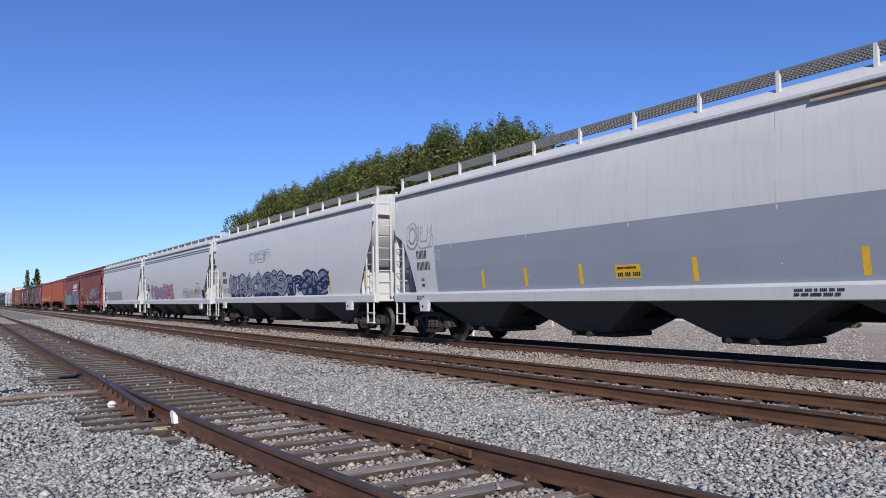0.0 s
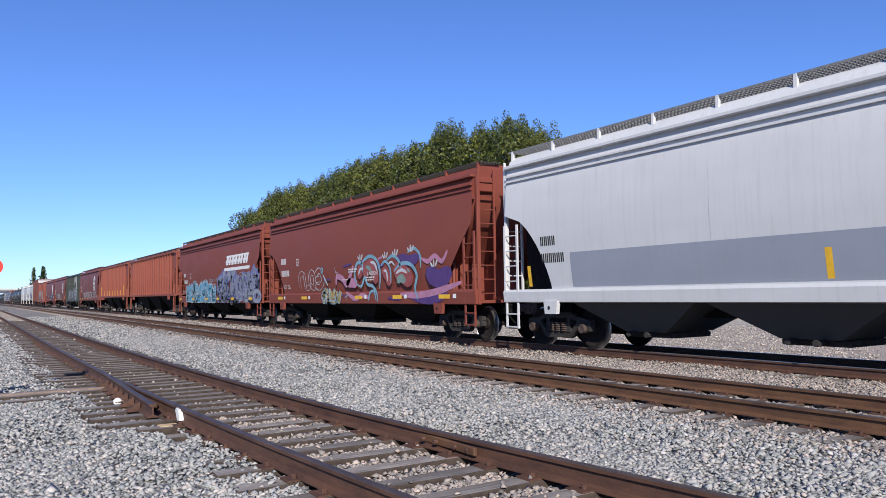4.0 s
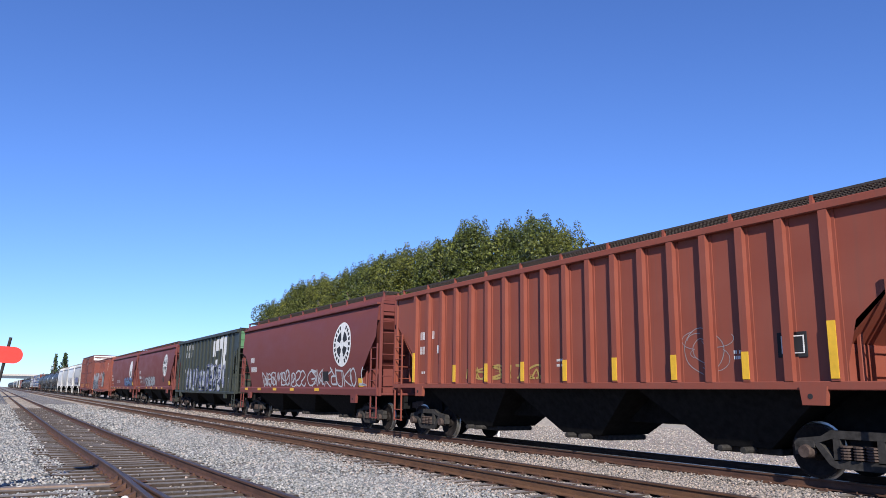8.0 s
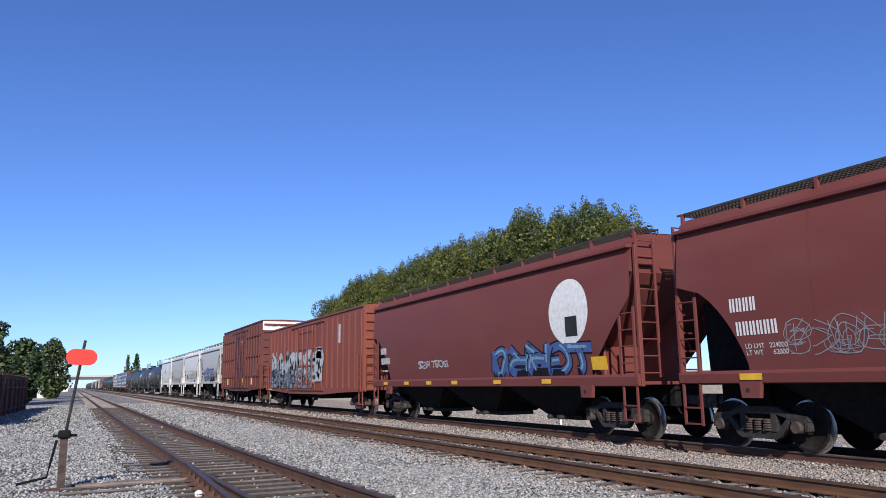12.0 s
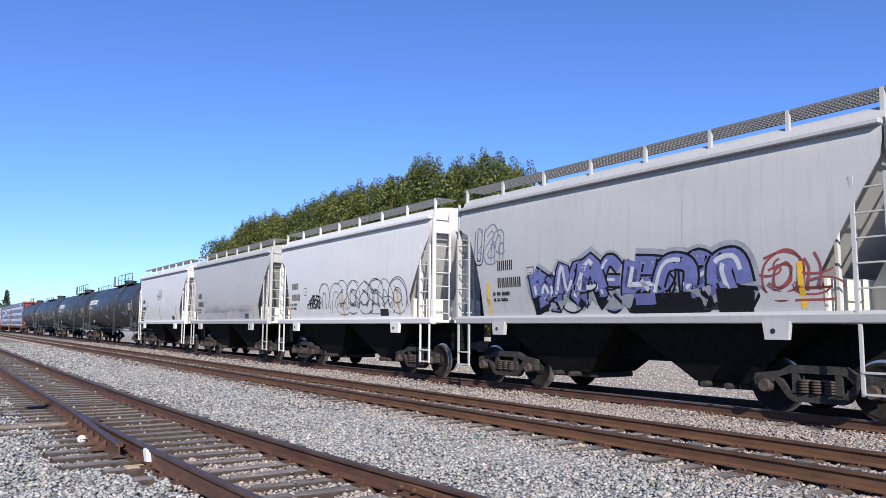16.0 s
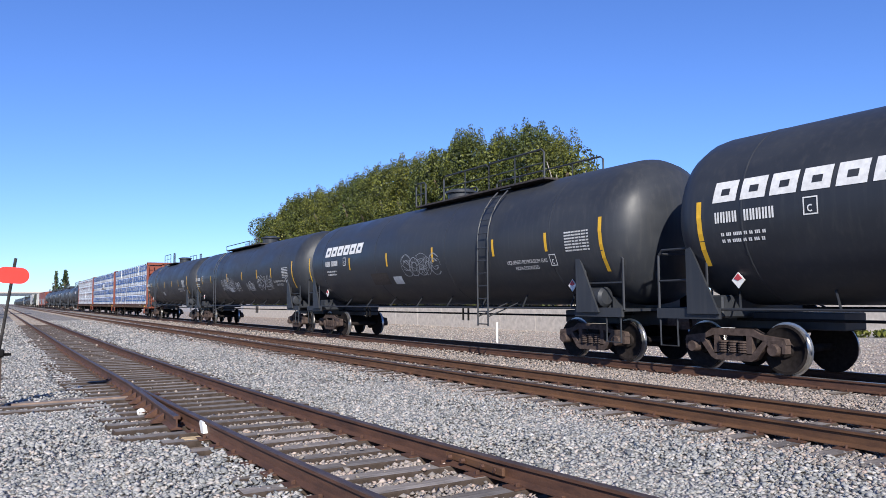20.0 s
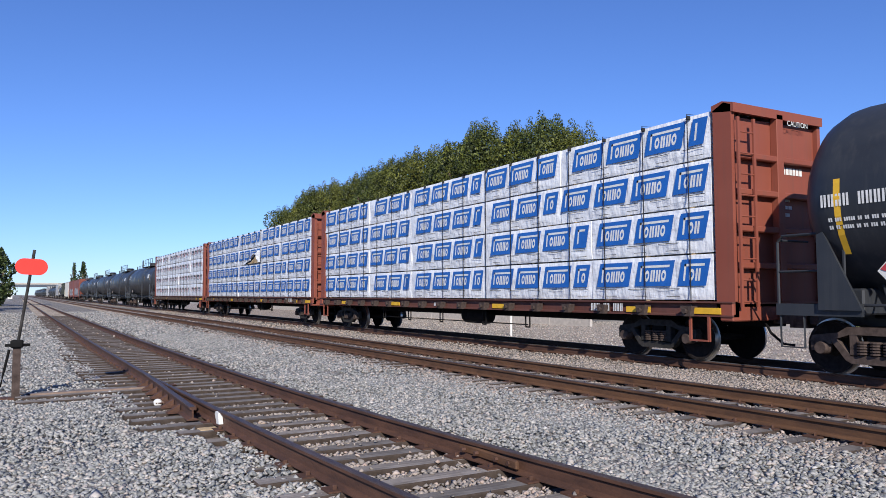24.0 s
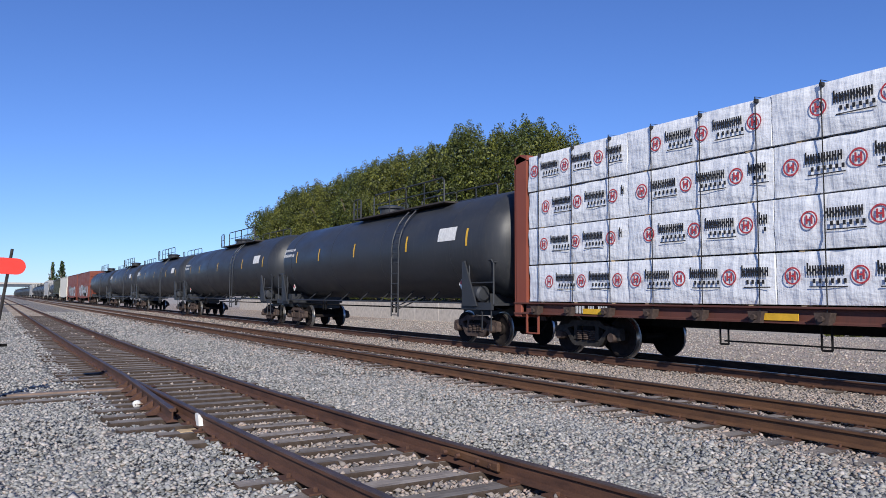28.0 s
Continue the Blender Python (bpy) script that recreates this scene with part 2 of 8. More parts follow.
M_GREYHOP = paint("grey_hopper_paint", (0.53, 0.525, 0.522), 0.5, (0.26, 0.22, 0.20), 0.22)
M_GREYBAND = paint("mid_grey_band_paint", (0.255, 0.275, 0.32), 0.5, (0.22, 0.22, 0.23), 0.25)
M_WHITE = paint("white_hopper_paint", (0.60, 0.585, 0.565), 0.45, (0.42, 0.37, 0.31), 0.3)
M_CEMENT = paint("dusty_grey_paint", (0.42, 0.41, 0.395), 0.5, (0.27, 0.29, 0.26), 0.4)
M_CREAM = paint("cream_slope_sheet", (0.68, 0.65, 0.56), 0.6, (0.3, 0.26, 0.2), 0.4)
M_RED = paint("mineral_red_paint", (0.190, 0.046, 0.029), 0.6, (0.12, 0.06, 0.05), 0.3)
M_MAROON = paint("faded_maroon_paint", (0.153, 0.040, 0.033), 0.6, (0.11, 0.055, 0.05), 0.3)
M_RIBRED = paint("ribbed_red_paint", (0.220, 0.058, 0.036), 0.6, (0.13, 0.07, 0.055), 0.35)
M_ORANGE = paint("box_orange_red_paint", (0.205, 0.055, 0.035), 0.6, (0.16, 0.07, 0.05), 0.3)
M_BROWN = paint("box_brown_paint", (0.118, 0.034, 0.028), 0.6, (0.09, 0.05, 0.045), 0.3)
M_GREEN = paint("dark_green_paint", (0.030, 0.036, 0.029), 0.5, (0.10, 0.09, 0.07), 0.4)
M_GREENEND = paint("bright_green_end_paint", (0.09, 0.20, 0.10), 0.5, (0.08, 0.10, 0.06), 0.4)
M_BLACK = paint("tank_black_paint", (0.027, 0.030, 0.036), 0.46, (0.09, 0.085, 0.08), 0.3, 0.3, gloss=0.34)
M_CBRED = paint("centerbeam_red_paint", (0.23, 0.062, 0.038), 0.6, (0.12, 0.07, 0.055), 0.4)
M_CBSILL = paint("grimy_sill_paint", (0.115, 0.042, 0.032), 0.7, (0.05, 0.035, 0.03), 0.5)
M_WRAP = wrap_mat("white_lumber_wrap")
M_BLUE = plain("blue_print", (0.014, 0.115, 0.42), 0.45, 0, 0.1, 3)
M_REDINK = plain("red_print", (0.45, 0.05, 0.06), 0.5, 0, 0.1, 3)
M_INK = plain("black_print", (0.03, 0.03, 0.032), 0.5, 0, 0.2, 3)
M_LETTER = plain("white_stencil", (0.68, 0.67, 0.64), 0.55, 0, 0.15, 9)
M_YELLOW = plain("yellow_reflector", (0.70, 0.40, 0.03), 0.45, 0, 0.12, 6)
M_WOOD = plain("fresh_lumber", (0.50, 0.36, 0.20), 0.8, 0, 0.25, 14)
M_TARGET = plain("red_switch_target", (0.72, 0.045, 0.03), 0.45, 0, 0.08, 4)
M_GRATE = plain("galvanised_grating", (0.20, 0.20, 0.20), 0.6, 0.3, 0.2, 15)
M_GRATE_DARK = plain("dark_grating", (0.07, 0.06, 0.055), 0.6, 0.3, 0.25, 15)

M_RUSTSTAIN = rust_metal("roof_rust_stain", (0.30, 0.16, 0.08), (0.42, 0.34, 0.28))
# bay grey coloured far below the body's grey to paint in underside shade
M_BAYGREY = paint("shaded_grey_bay_paint", (0.05, 0.052, 0.054), 0.7, (0.04, 0.055, 0.05), 0.4)
M_BED = plain("dirty_brown_ballast", (0.15, 0.118, 0.096), 0.95, 0, 0.55, 26)
M_BED_SHADE = plain("shade_dark_ballast", (0.05, 0.046, 0.043), 0.95, 0, 0.5, 24)
M_CABLE = plain("dark_tie_down_cable", (0.03, 0.03, 0.032), 0.6, 0.3, 0.2, 9)
M_DECK_SHADE = plain("shaded_blue_grey_deck", (0.075, 0.09, 0.115), 0.7, 0.0, 0.2, 2)
M_ROD = plain("pale_worn_rod", (0.24, 0.17, 0.13), 0.6, 0.2, 0.25, 12)


# ---- mesh helpers ----
class G:
    """A growing list of corners and faces."""

    def __init__(self):
        self.v, self.f = [], []

    def add(self, vs, fs):
        o = len(self.v)
        self.v += vs
        self.f += [tuple(i + o for i in f) for f in fs]
        return self

    def box(self, x0, x1, y0, y1, z0, z1, c=0.0):
        """A box; c cuts its twelve edges."""
        if c <= 0:
            return self.add([(x0, y0, z0), (x1, y0, z0), (x1, y1, z0), (x0, y1, z0), (x0, y0, z1), (x1, y0, z1), (x1, y1, z1), (x0, y1, z1)],
                            [(3, 2, 1, 0), (4, 5, 6, 7), (0, 1, 5, 4), (1, 2, 6, 5), (2, 3, 7, 6), (3, 0, 4, 7)])
        ring = [(x0 + c, y0), (x1 - c, y0), (x1, y0 + c), (x1, y1 - c), (x1 - c, y1), (x0 + c, y1), (x0, y1 - c), (x0, y0 + c)]
        mx, my = (x0 + x1) / 2, (y0 + y1) / 2
        sx, sy = max(0.0, 1 - 2 * c / max(x1 - x0, 1e-6)), max(0.0, 1 - 2 * c / max(y1 - y0, 1e-6))
        small = [(mx + (x - mx) * sx, my + (y - my) * sy) for x, y in ring]
        rings = [[(x, y, z0) for x, y in small], [(x, y, z0 + c) for x, y in ring], [(x, y, z1 - c) for x, y in ring], [(x, y, z1) for x, y in small]]
        return self.loft(rings)

    def loft(self, rings, caps=True):
        n = len(rings[0])
        o = len(self.v)
        for r in rings:
            self.v += [tuple(p) for p in r]
        for i in range(len(rings) - 1):
            for j in range(n):
                k = (j + 1) % n
                self.f.append((o + i * n + j, o + i * n + k, o + (i + 1) * n + k, o + (i + 1) * n + j))
        if caps:
            self.f.append(tuple(o + j for j in reversed(range(n))))
            self.f.append(tuple(o + (len(rings) - 1) * n + j for j in range(n)))
        return self

    def prism_x(self, pts, x0, x1):
        """A (y, z) outline made thick along x."""
        return self.loft([[(x1, y, z) for y, z in pts], [(x0, y, z) for y, z in pts]])

    def prism_y(self, pts, y0, y1):
        """An (x, z) outline made long along y."""
        return self.loft([[(x, y0, z) for x, z in pts], [(x, y1, z) for x, z in pts]])

    def tube(self, path, r, n=6):
        ps = [Vector(p) for p in path]
        rings = []
        for i, p in enumerate(ps):
            d = (ps[min(i + 1, len(ps) - 1)] - ps[max(i - 1, 0)]).normalized()
            up = Vector((0, 0, 1)) if abs(d.z) < 0.9 else Vector((1, 0, 0))
            a = d.cross(up).normalized()
            b = a.cross(d)
            rings.append([tuple(p + (a * math.cos(t) + b * math.sin(t)) * r) for t in (2 * math.pi * k / n for k in range(n))])
        return self.loft(rings)

    def lathe_x(self, prof, cy, cz, n=20):
        """Profile of (x, radius) turned about an axis along x."""
        return self.loft([[(x, cy + r * math.cos(2 * math.pi * k / n), cz + r * math.sin(2 * math.pi * k / n)) for k in range(n)] for x, r in prof])

    def lathe_y(self, prof, cx, cz, n=24):
        return self.loft([[(cx + r * math.cos(2 * math.pi * k / n), y, cz + r * math.sin(2 * math.pi * k / n)) for k in range(n)] for y, r in prof])

    def lathe_z(self, prof, cx, cy, n=16):
        return self.loft([[(cx + r * math.cos(2 * math.pi * k / n), cy + r * math.sin(2 * math.pi * k / n), z) for k in range(n)] for z, r in prof])

    def mesh(self, name, mat, smooth=False):
        me = bpy.data.meshes.new(name)
        me.from_pydata(self.v, [], self.f)
        me.materials.append(mat)
        if smooth:
            me.shade_smooth()
            me.set_sharp_from_angle(angle=radians(35))
        me.update()
        return me


def part(name, g, mat, parent, label="", smooth=False, at=None):
    """One mesh under a thing, a part or nothing; g: a G or a mesh to share."""
    me = g.mesh(name, mat, smooth) if isinstance(g, G) else g
    ob = new(name, me)
    ob.parent = parent
    if at is not None:
        ob.matrix_basis = at
    return tagged(ob, label) if label else ob


def thing(name, label, category, group="", kind="", at=None):
    ob = new(name)
    ob.empty_display_size = 0.3
    if at is not None:
        ob.matrix_basis = at
    return tagged(ob, label, category, group, kind)


# ---- ground and tracks ----
def ground_z(x):
    return float(np.interp(x, [-30, -6, -1, 14.9, 16.6, 18, 60], [-0.34, -0.3, -0.21, -0.2, -0.9, -1.0, -1.05]))


def build_ground():
    """One sheet to the horizon, with shallow hollows along the siding and the second track."""
    ys = [-300, -80, -30, -10, 0, 1, 2, 3, 4, 5, 6, 7, 8, 10, 12, 14, 17, 20, 25, 30, 40, 60, 90, 140, 220, 400, 800, 1600, 3000]
    g = G()
    for y in ys:
        a, b = near_left(max(y, 0)), near_right(max(y, 0))
        k = 0.55 if y < 9 else 0.0
        cols = [(x, ground_z(x)) for x in (-1500, -400, -120, -40, -20, -10, -6, -4, -2, 0)]
        cols += [(a - 0.95 + k, -0.205), (a - 0.72 + k, -0.25), (b + 0.5, -0.25), (b + 0.7, -0.202), (X2 - 0.85, -0.2), (X2 - 0.62, -0.25), (X2 + GAUGE + 0.5, -0.25), (X2 + GAUGE + 0.7, -0.2)]
        cols += [(x, ground_z(x)) for x in (10.4, 12, 14, 14.9, 15.4, 16, 17, 18, 22, 30, 45, 70, 150, 500, 1500)]
        g.v += [(x, y, z) for x, z in cols]
    n = len(cols)
    g.f = [(j * n + i, j * n + i + 1, (j + 1) * n + i + 1, (j + 1) * n + i) for j in range(len(ys) - 1) for i in range(n - 1)]
    ob = new("ground", g.mesh("ground", M_GROUND))
    tagged(ob, "grey crushed stone ballast yard fading to pale soil", "ground", kind="structure")


RAIL = [(-0.07, -0.17), (0.07, -0.17), (0.07, -0.158), (0.012, -0.135), (0.009, -0.045), (0.036, -0.034), (0.037, -0.008), (0.028, 0.0), (-0.028, 0.0),
        (-0.037, -0.008), (-0.036, -0.034), (-0.009, -0.045), (-0.012, -0.135), (-0.07, -0.158)]


def near_left(y):
    return 1.91 + 0.53 * math.exp(-(y - 4) / 7.0)


def stock_left(y):
    return float(np.interp(y, [8.0, 10.0, 12.4, 14.5], [1.90, 1.935, 1.985, 2.025])) if y < 14.5 else near_left(y)


def near_right(y):
    return 3.27 + 0.74 * math.exp(-(y - 3.7) / 6.5)


def rail_mesh(name, fx, ys, mat, head):
    rings = [[(fx(y) + x, y, z) for x, z in RAIL] for y in ys]
    g = G().loft(rings)
    me = g.mesh(name, mat)
    me.materials.append(head)
    n = len(RAIL)
    for i, p in enumerate(me.polygons):
        if i < (len(ys) - 1) * n and i % n in (6, 7, 8):
            p.material_index = 1
    return me


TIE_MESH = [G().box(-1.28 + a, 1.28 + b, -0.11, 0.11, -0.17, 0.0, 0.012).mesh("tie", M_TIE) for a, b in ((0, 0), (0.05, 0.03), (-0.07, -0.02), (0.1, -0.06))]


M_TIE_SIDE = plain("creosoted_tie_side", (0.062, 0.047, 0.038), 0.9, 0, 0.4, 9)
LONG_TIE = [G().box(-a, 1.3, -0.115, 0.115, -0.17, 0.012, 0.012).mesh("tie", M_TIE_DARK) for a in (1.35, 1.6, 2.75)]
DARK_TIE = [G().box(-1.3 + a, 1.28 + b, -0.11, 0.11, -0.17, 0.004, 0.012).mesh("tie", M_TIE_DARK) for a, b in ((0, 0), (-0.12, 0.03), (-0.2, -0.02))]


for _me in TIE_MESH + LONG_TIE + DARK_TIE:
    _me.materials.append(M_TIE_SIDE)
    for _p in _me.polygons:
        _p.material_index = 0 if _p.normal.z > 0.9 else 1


def build_track(name, fl, fr, mats, label, tie_ys, tie_lift=0.0, y_end=900.0):
    t = thing(name, label, "railway track", kind="structure")
    ys = [-40, -20, -10, -5, 0, 1, 2, 3, 4, 5, 6, 7, 8, 9, 10, 12, 14, 17, 20, 25, 30, 40, 60, 100, 200, 400, y_end]
    if name == "track_1":
        # the stock rail runs past the switch and stops; the curved rail starts as a thin point beside it
        part("rail", rail_mesh("rail", stock_left, [9.6, 10, 11, 12, 13, 14, 17, 20, 25, 30, 40, 60, 100, 200, 400, y_end], *mats), None, t)
        pt = [-40, -20, -10, -5, 0, 1, 2, 3, 4, 5, 6, 7, 8, 9, 10, 11, 12, 13, 13.6]
        me = rail_mesh("point_rail", near_left, pt, *mats)
        for v in me.vertices:
            k = float(np.interp(v.co.y, [11.2, 13.6], [1.0, 0.25]))
            v.co.x = near_left(v.co.y) + (v.co.x - near_left(v.co.y)) * k - (1 - k) * 0.03
        part("point_rail", me, None, t)
        part("rail", rail_mesh("rail", fr, ys, *mats), None, t)
    else:
        for f in (fl, fr):
            part("rail", rail_mesh("rail", f, ys, *mats), None, t)
    rnd = random.Random(name)
    # the bed between and beside the rails, stained on tracks 1 and 2, a little above the yard's ballast
    bed = -0.195 if name == "track_3" else -0.244
    by = [0, 2, 4, 6, 8, 10, 12, 14, 17, 20, 30, 45, 70, 120, 240]
    g = G()
    for y in by:
        g.v += [(fl(y) - 0.45, y, bed), (fr(y) + 0.42, y, bed)]
    g.f = [(2 * i, 2 * i + 1, 2 * i + 3, 2 * i + 2) for i in range(len(by) - 1)]
    # track 3's bed is coloured near black to deepen the train's shadow
    part("track_bed", g, M_BED_SHADE if name == "track_3" else M_BED, t, "dirty brown ballast between the rails, shade-darkened under the train")
    spikes = G()
    far = G()
    for y in tie_ys:
        c = (fl(y) + fr(y)) / 2
        z = -0.186 + tie_lift + rnd.uniform(-0.012, 0.006)
        if name == "track_1" and 9.0 < y < 23.0:
            part("tie", LONG_TIE[2 if 12.5 < y < 13.7 else rnd.randrange(2)], None, t, at=pose(c, y + rnd.uniform(-0.02, 0.02), z, 0, 0, rnd.uniform(-1.2, 1.2)))
        elif y < 62:
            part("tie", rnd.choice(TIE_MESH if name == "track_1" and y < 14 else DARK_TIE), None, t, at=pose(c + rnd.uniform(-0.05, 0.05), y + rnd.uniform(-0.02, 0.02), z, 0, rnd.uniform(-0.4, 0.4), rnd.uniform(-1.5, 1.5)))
        else:
            far.box(c - 1.28, c + 1.28, y - 0.11, y + 0.11, z - 0.17, z)
        if y < 30:
            for f in (fl, fr):
                spikes.box(f(y) - 0.17, f(y) + 0.17, y - 0.09, y + 0.09, z, z + 0.016)
                for dx in (-0.095, 0.095):
                    spikes.box(f(y) + dx - 0.02, f(y) + dx + 0.02, y - 0.05 + rnd.uniform(0, 0.03), y - 0.01, z + 0.01, z + 0.05, 0.006)
    part("tie_plates_and_spikes", spikes, M_RAIL, t, "rusty plates and spikes")
    if far.v:
        tagged(part("distant_ties", far, M_TIE, t), kind="stuff")
    return t


GAUGE = 1.43
X2, X3 = 7.726, 12.258
TC = X3 + GAUGE / 2


def build_tracks():
    ties1 = [y for y in np.arange(-6, 62, 0.53)] + [y for y in np.arange(62, 240, 0.53)]
    build_track("track_1", near_left, near_right, (M_RAIL, M_HEAD), "rusty little-used siding with grey weathered wooden ties", ties1, 0.012)
    build_track("track_2", lambda y: X2, lambda y: X2 + GAUGE, (M_RAIL_ORANGE, M_HEAD), "rusty orange rails on half-buried wooden ties", [y for y in np.arange(-6, 220, 0.53)], 0.002)
    build_track("track_3", lambda y: X3, lambda y: X3 + GAUGE, (M_RAIL, M_HEAD_BRIGHT), "main track with worn steel rails under the train", [y for y in np.arange(-6, 160, 0.53)], 0.0)


def stone_mesh(name, x, y, z, size, r, mat):
    """Angular six-cornered stones, each turned its own way."""
    n = len(x)
    base = np.array([(1, 0, 0), (0, 1, 0), (-1, 0, 0), (0, -1, 0), (0, 0, 1), (0, 0, -1)], float)
    P = base[None] * r.uniform(0.75, 1.45, (n, 6, 1)) + r.uniform(-0.28, 0.28, (n, 6, 3))
    P *= np.array([1.08, 0.88, 0.52])
    a, b = r.uniform(0, 6.28, n), r.uniform(-0.8, 0.8, n)
    ca, sa, cb, sb = np.cos(a)[:, None], np.sin(a)[:, None], np.cos(b)[:, None], np.sin(b)[:, None]
    px, py, pz = P[..., 0], P[..., 1], P[..., 2]
    px, pz = px * cb + pz * sb, -px * sb + pz * cb
    px, py = px * ca - py * sa, px * sa + py * ca
    V = np.stack([px * size[:, None] + x[:, None], py * size[:, None] + y[:, None], pz * size[:, None] + z[:, None]], -1)
    tris = np.array([(0, 1, 4), (1, 2, 4), (2, 3, 4), (3, 0, 4), (1, 0, 5), (2, 1, 5), (3, 2, 5), (0, 3, 5)])
    F = (np.arange(n)[:, None, None] * 6 + tris[None]).reshape(-1, 3)
    me = bpy.data.meshes.new(name)
    me.vertices.add(n * 6)
    me.vertices.foreach_set("co", np.ascontiguousarray(V, dtype=np.float32).reshape(-1))
    me.loops.add(len(F) * 3)
    me.polygons.add(len(F))
    me.loops.foreach_set("vertex_index", F.reshape(-1).astype(np.int32))
    me.polygons.foreach_set("loop_start", np.arange(len(F)) * 3)
    me.update(calc_edges=True)
    me.materials.append(mat)
    return me


def build_stones():
    """Loose ballast over the yard, thickest near, and the gravel beyond the train."""
    r = np.random.default_rng(4)

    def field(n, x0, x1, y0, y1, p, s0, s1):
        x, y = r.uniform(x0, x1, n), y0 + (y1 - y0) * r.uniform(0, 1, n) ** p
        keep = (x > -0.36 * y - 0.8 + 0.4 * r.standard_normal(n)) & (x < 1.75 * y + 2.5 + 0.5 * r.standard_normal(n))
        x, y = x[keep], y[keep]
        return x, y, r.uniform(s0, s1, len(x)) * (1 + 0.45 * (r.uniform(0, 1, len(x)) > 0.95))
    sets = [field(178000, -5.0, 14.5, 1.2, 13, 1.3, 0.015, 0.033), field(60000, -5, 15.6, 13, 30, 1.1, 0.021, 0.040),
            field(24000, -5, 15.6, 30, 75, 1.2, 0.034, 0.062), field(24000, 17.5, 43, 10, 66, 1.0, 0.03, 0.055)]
    x, y, size = (np.concatenate([s[k] for s in sets]) for k in range(3))
    n = len(x)
    gz = np.interp(x, [-30, -6, -1, 14.9, 16.6, 18, 60], [-0.34, -0.3, -0.21, -0.2, -0.9, -1.0, -1.05])
    l1, r1 = 1.91 + 0.53 * np.exp(-(y - 4) / 7.0), 3.27 + 0.74 * np.exp(-(y - 3.7) / 6.5)
    tie_phase = np.abs((y + 6.0 + 0.265) % 0.53 - 0.265) < 0.125
    reach = np.where(y < 9.2, 0.1, np.where(y < 23, 1.0, 0.62))
    on_tie = (x > l1 - reach) & (x < r1 + 0.62) & tie_phase
    other_tie = tie_phase & (((x > X2 - 0.6) & (x < X2 + GAUGE + 0.6)) | ((x > X3 - 0.6) & (x < X3 + GAUGE + 0.6)))
    near_rail = np.zeros(n, bool)
    for rx in (l1, r1, X2, X2 + GAUGE, X3, X3 + GAUGE):
        near_rail |= np.abs(x - rx) < 0.085
    stock = (y > 7.9) & (y < 14.5) & (np.abs(x - np.interp(y, [8.0, 12.4, 14.5], [1.90, 1.985, 2.025])) < 0.09)
    heap = 0.03 * np.sin(x * 2.1 + 1) * np.cos(y * 1.3) + 0.012 * r.standard_normal(n)
    z = gz + np.clip(heap, -0.004, 0.035) + size * 0.3
    in_track = (x > l1 - np.where(y < 9.2, 0.1, 0.58)) & (x < r1 + 0.52)
    z = np.where(in_track, np.where(y < 11, -0.222, -0.238) + size * 0.45, z)
    z = np.where((x > X2 - 0.6) & (x < X2 + GAUGE + 0.48), -0.225 + size * 0.5, z)
    z = np.where(on_tie, -0.176 + size * 0.35, z)
    lot = r.uniform(0, 1, n)
    beds = ((x > X2 + 0.1) & (x < X2 + GAUGE - 0.1)) | ((x > X3 + 0.1) & (x < X3 + GAUGE - 0.1))
    ok = ~(near_rail | stock | (on_tie & (lot > 0.035)) | (other_tie & (lot > 0.45)) | (in_track & ~on_tie & (lot > np.where(y < 11, 0.95, 0.62))) | (beds & (lot > 0.9)))
    rusty = (x > 6.9 + 0.5 * r.standard_normal(n)) | in_track
    yard = x > 16
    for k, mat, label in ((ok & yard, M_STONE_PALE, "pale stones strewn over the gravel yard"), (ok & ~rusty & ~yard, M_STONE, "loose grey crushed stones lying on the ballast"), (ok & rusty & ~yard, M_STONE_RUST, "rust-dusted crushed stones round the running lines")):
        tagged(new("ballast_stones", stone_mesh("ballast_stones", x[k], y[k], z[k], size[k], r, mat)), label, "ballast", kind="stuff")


# ---- rolling stock: shared pieces ----
def _wheelset():
    g = G()
    g.lathe_x([(-0.95, 0.075), (0.95, 0.075)], 0, 0, 10)
    for s in (-1, 1):
        prof = [(0.66, 0.48), (0.69, 0.495), (0.695, 0.457), (0.80, 0.45), (0.805, 0.40), (0.77, 0.36), (0.745, 0.16), (0.80, 0.14), (0.81, 0.08)]
        g.lathe_x([(s * x, r) for x, r in prof], 0, 0, 28)
    return g


WHEELSET = _wheelset().mesh("wheelset", M_WHEEL, True)
WHEELSET.materials.append(M_TREAD)
for _p in WHEELSET.polygons:
    _r = math.hypot(_p.center.y, _p.center.z)
    if 0.445 < _r < 0.475 and abs(_p.center.x) > 0.69:
        _p.material_index = 1


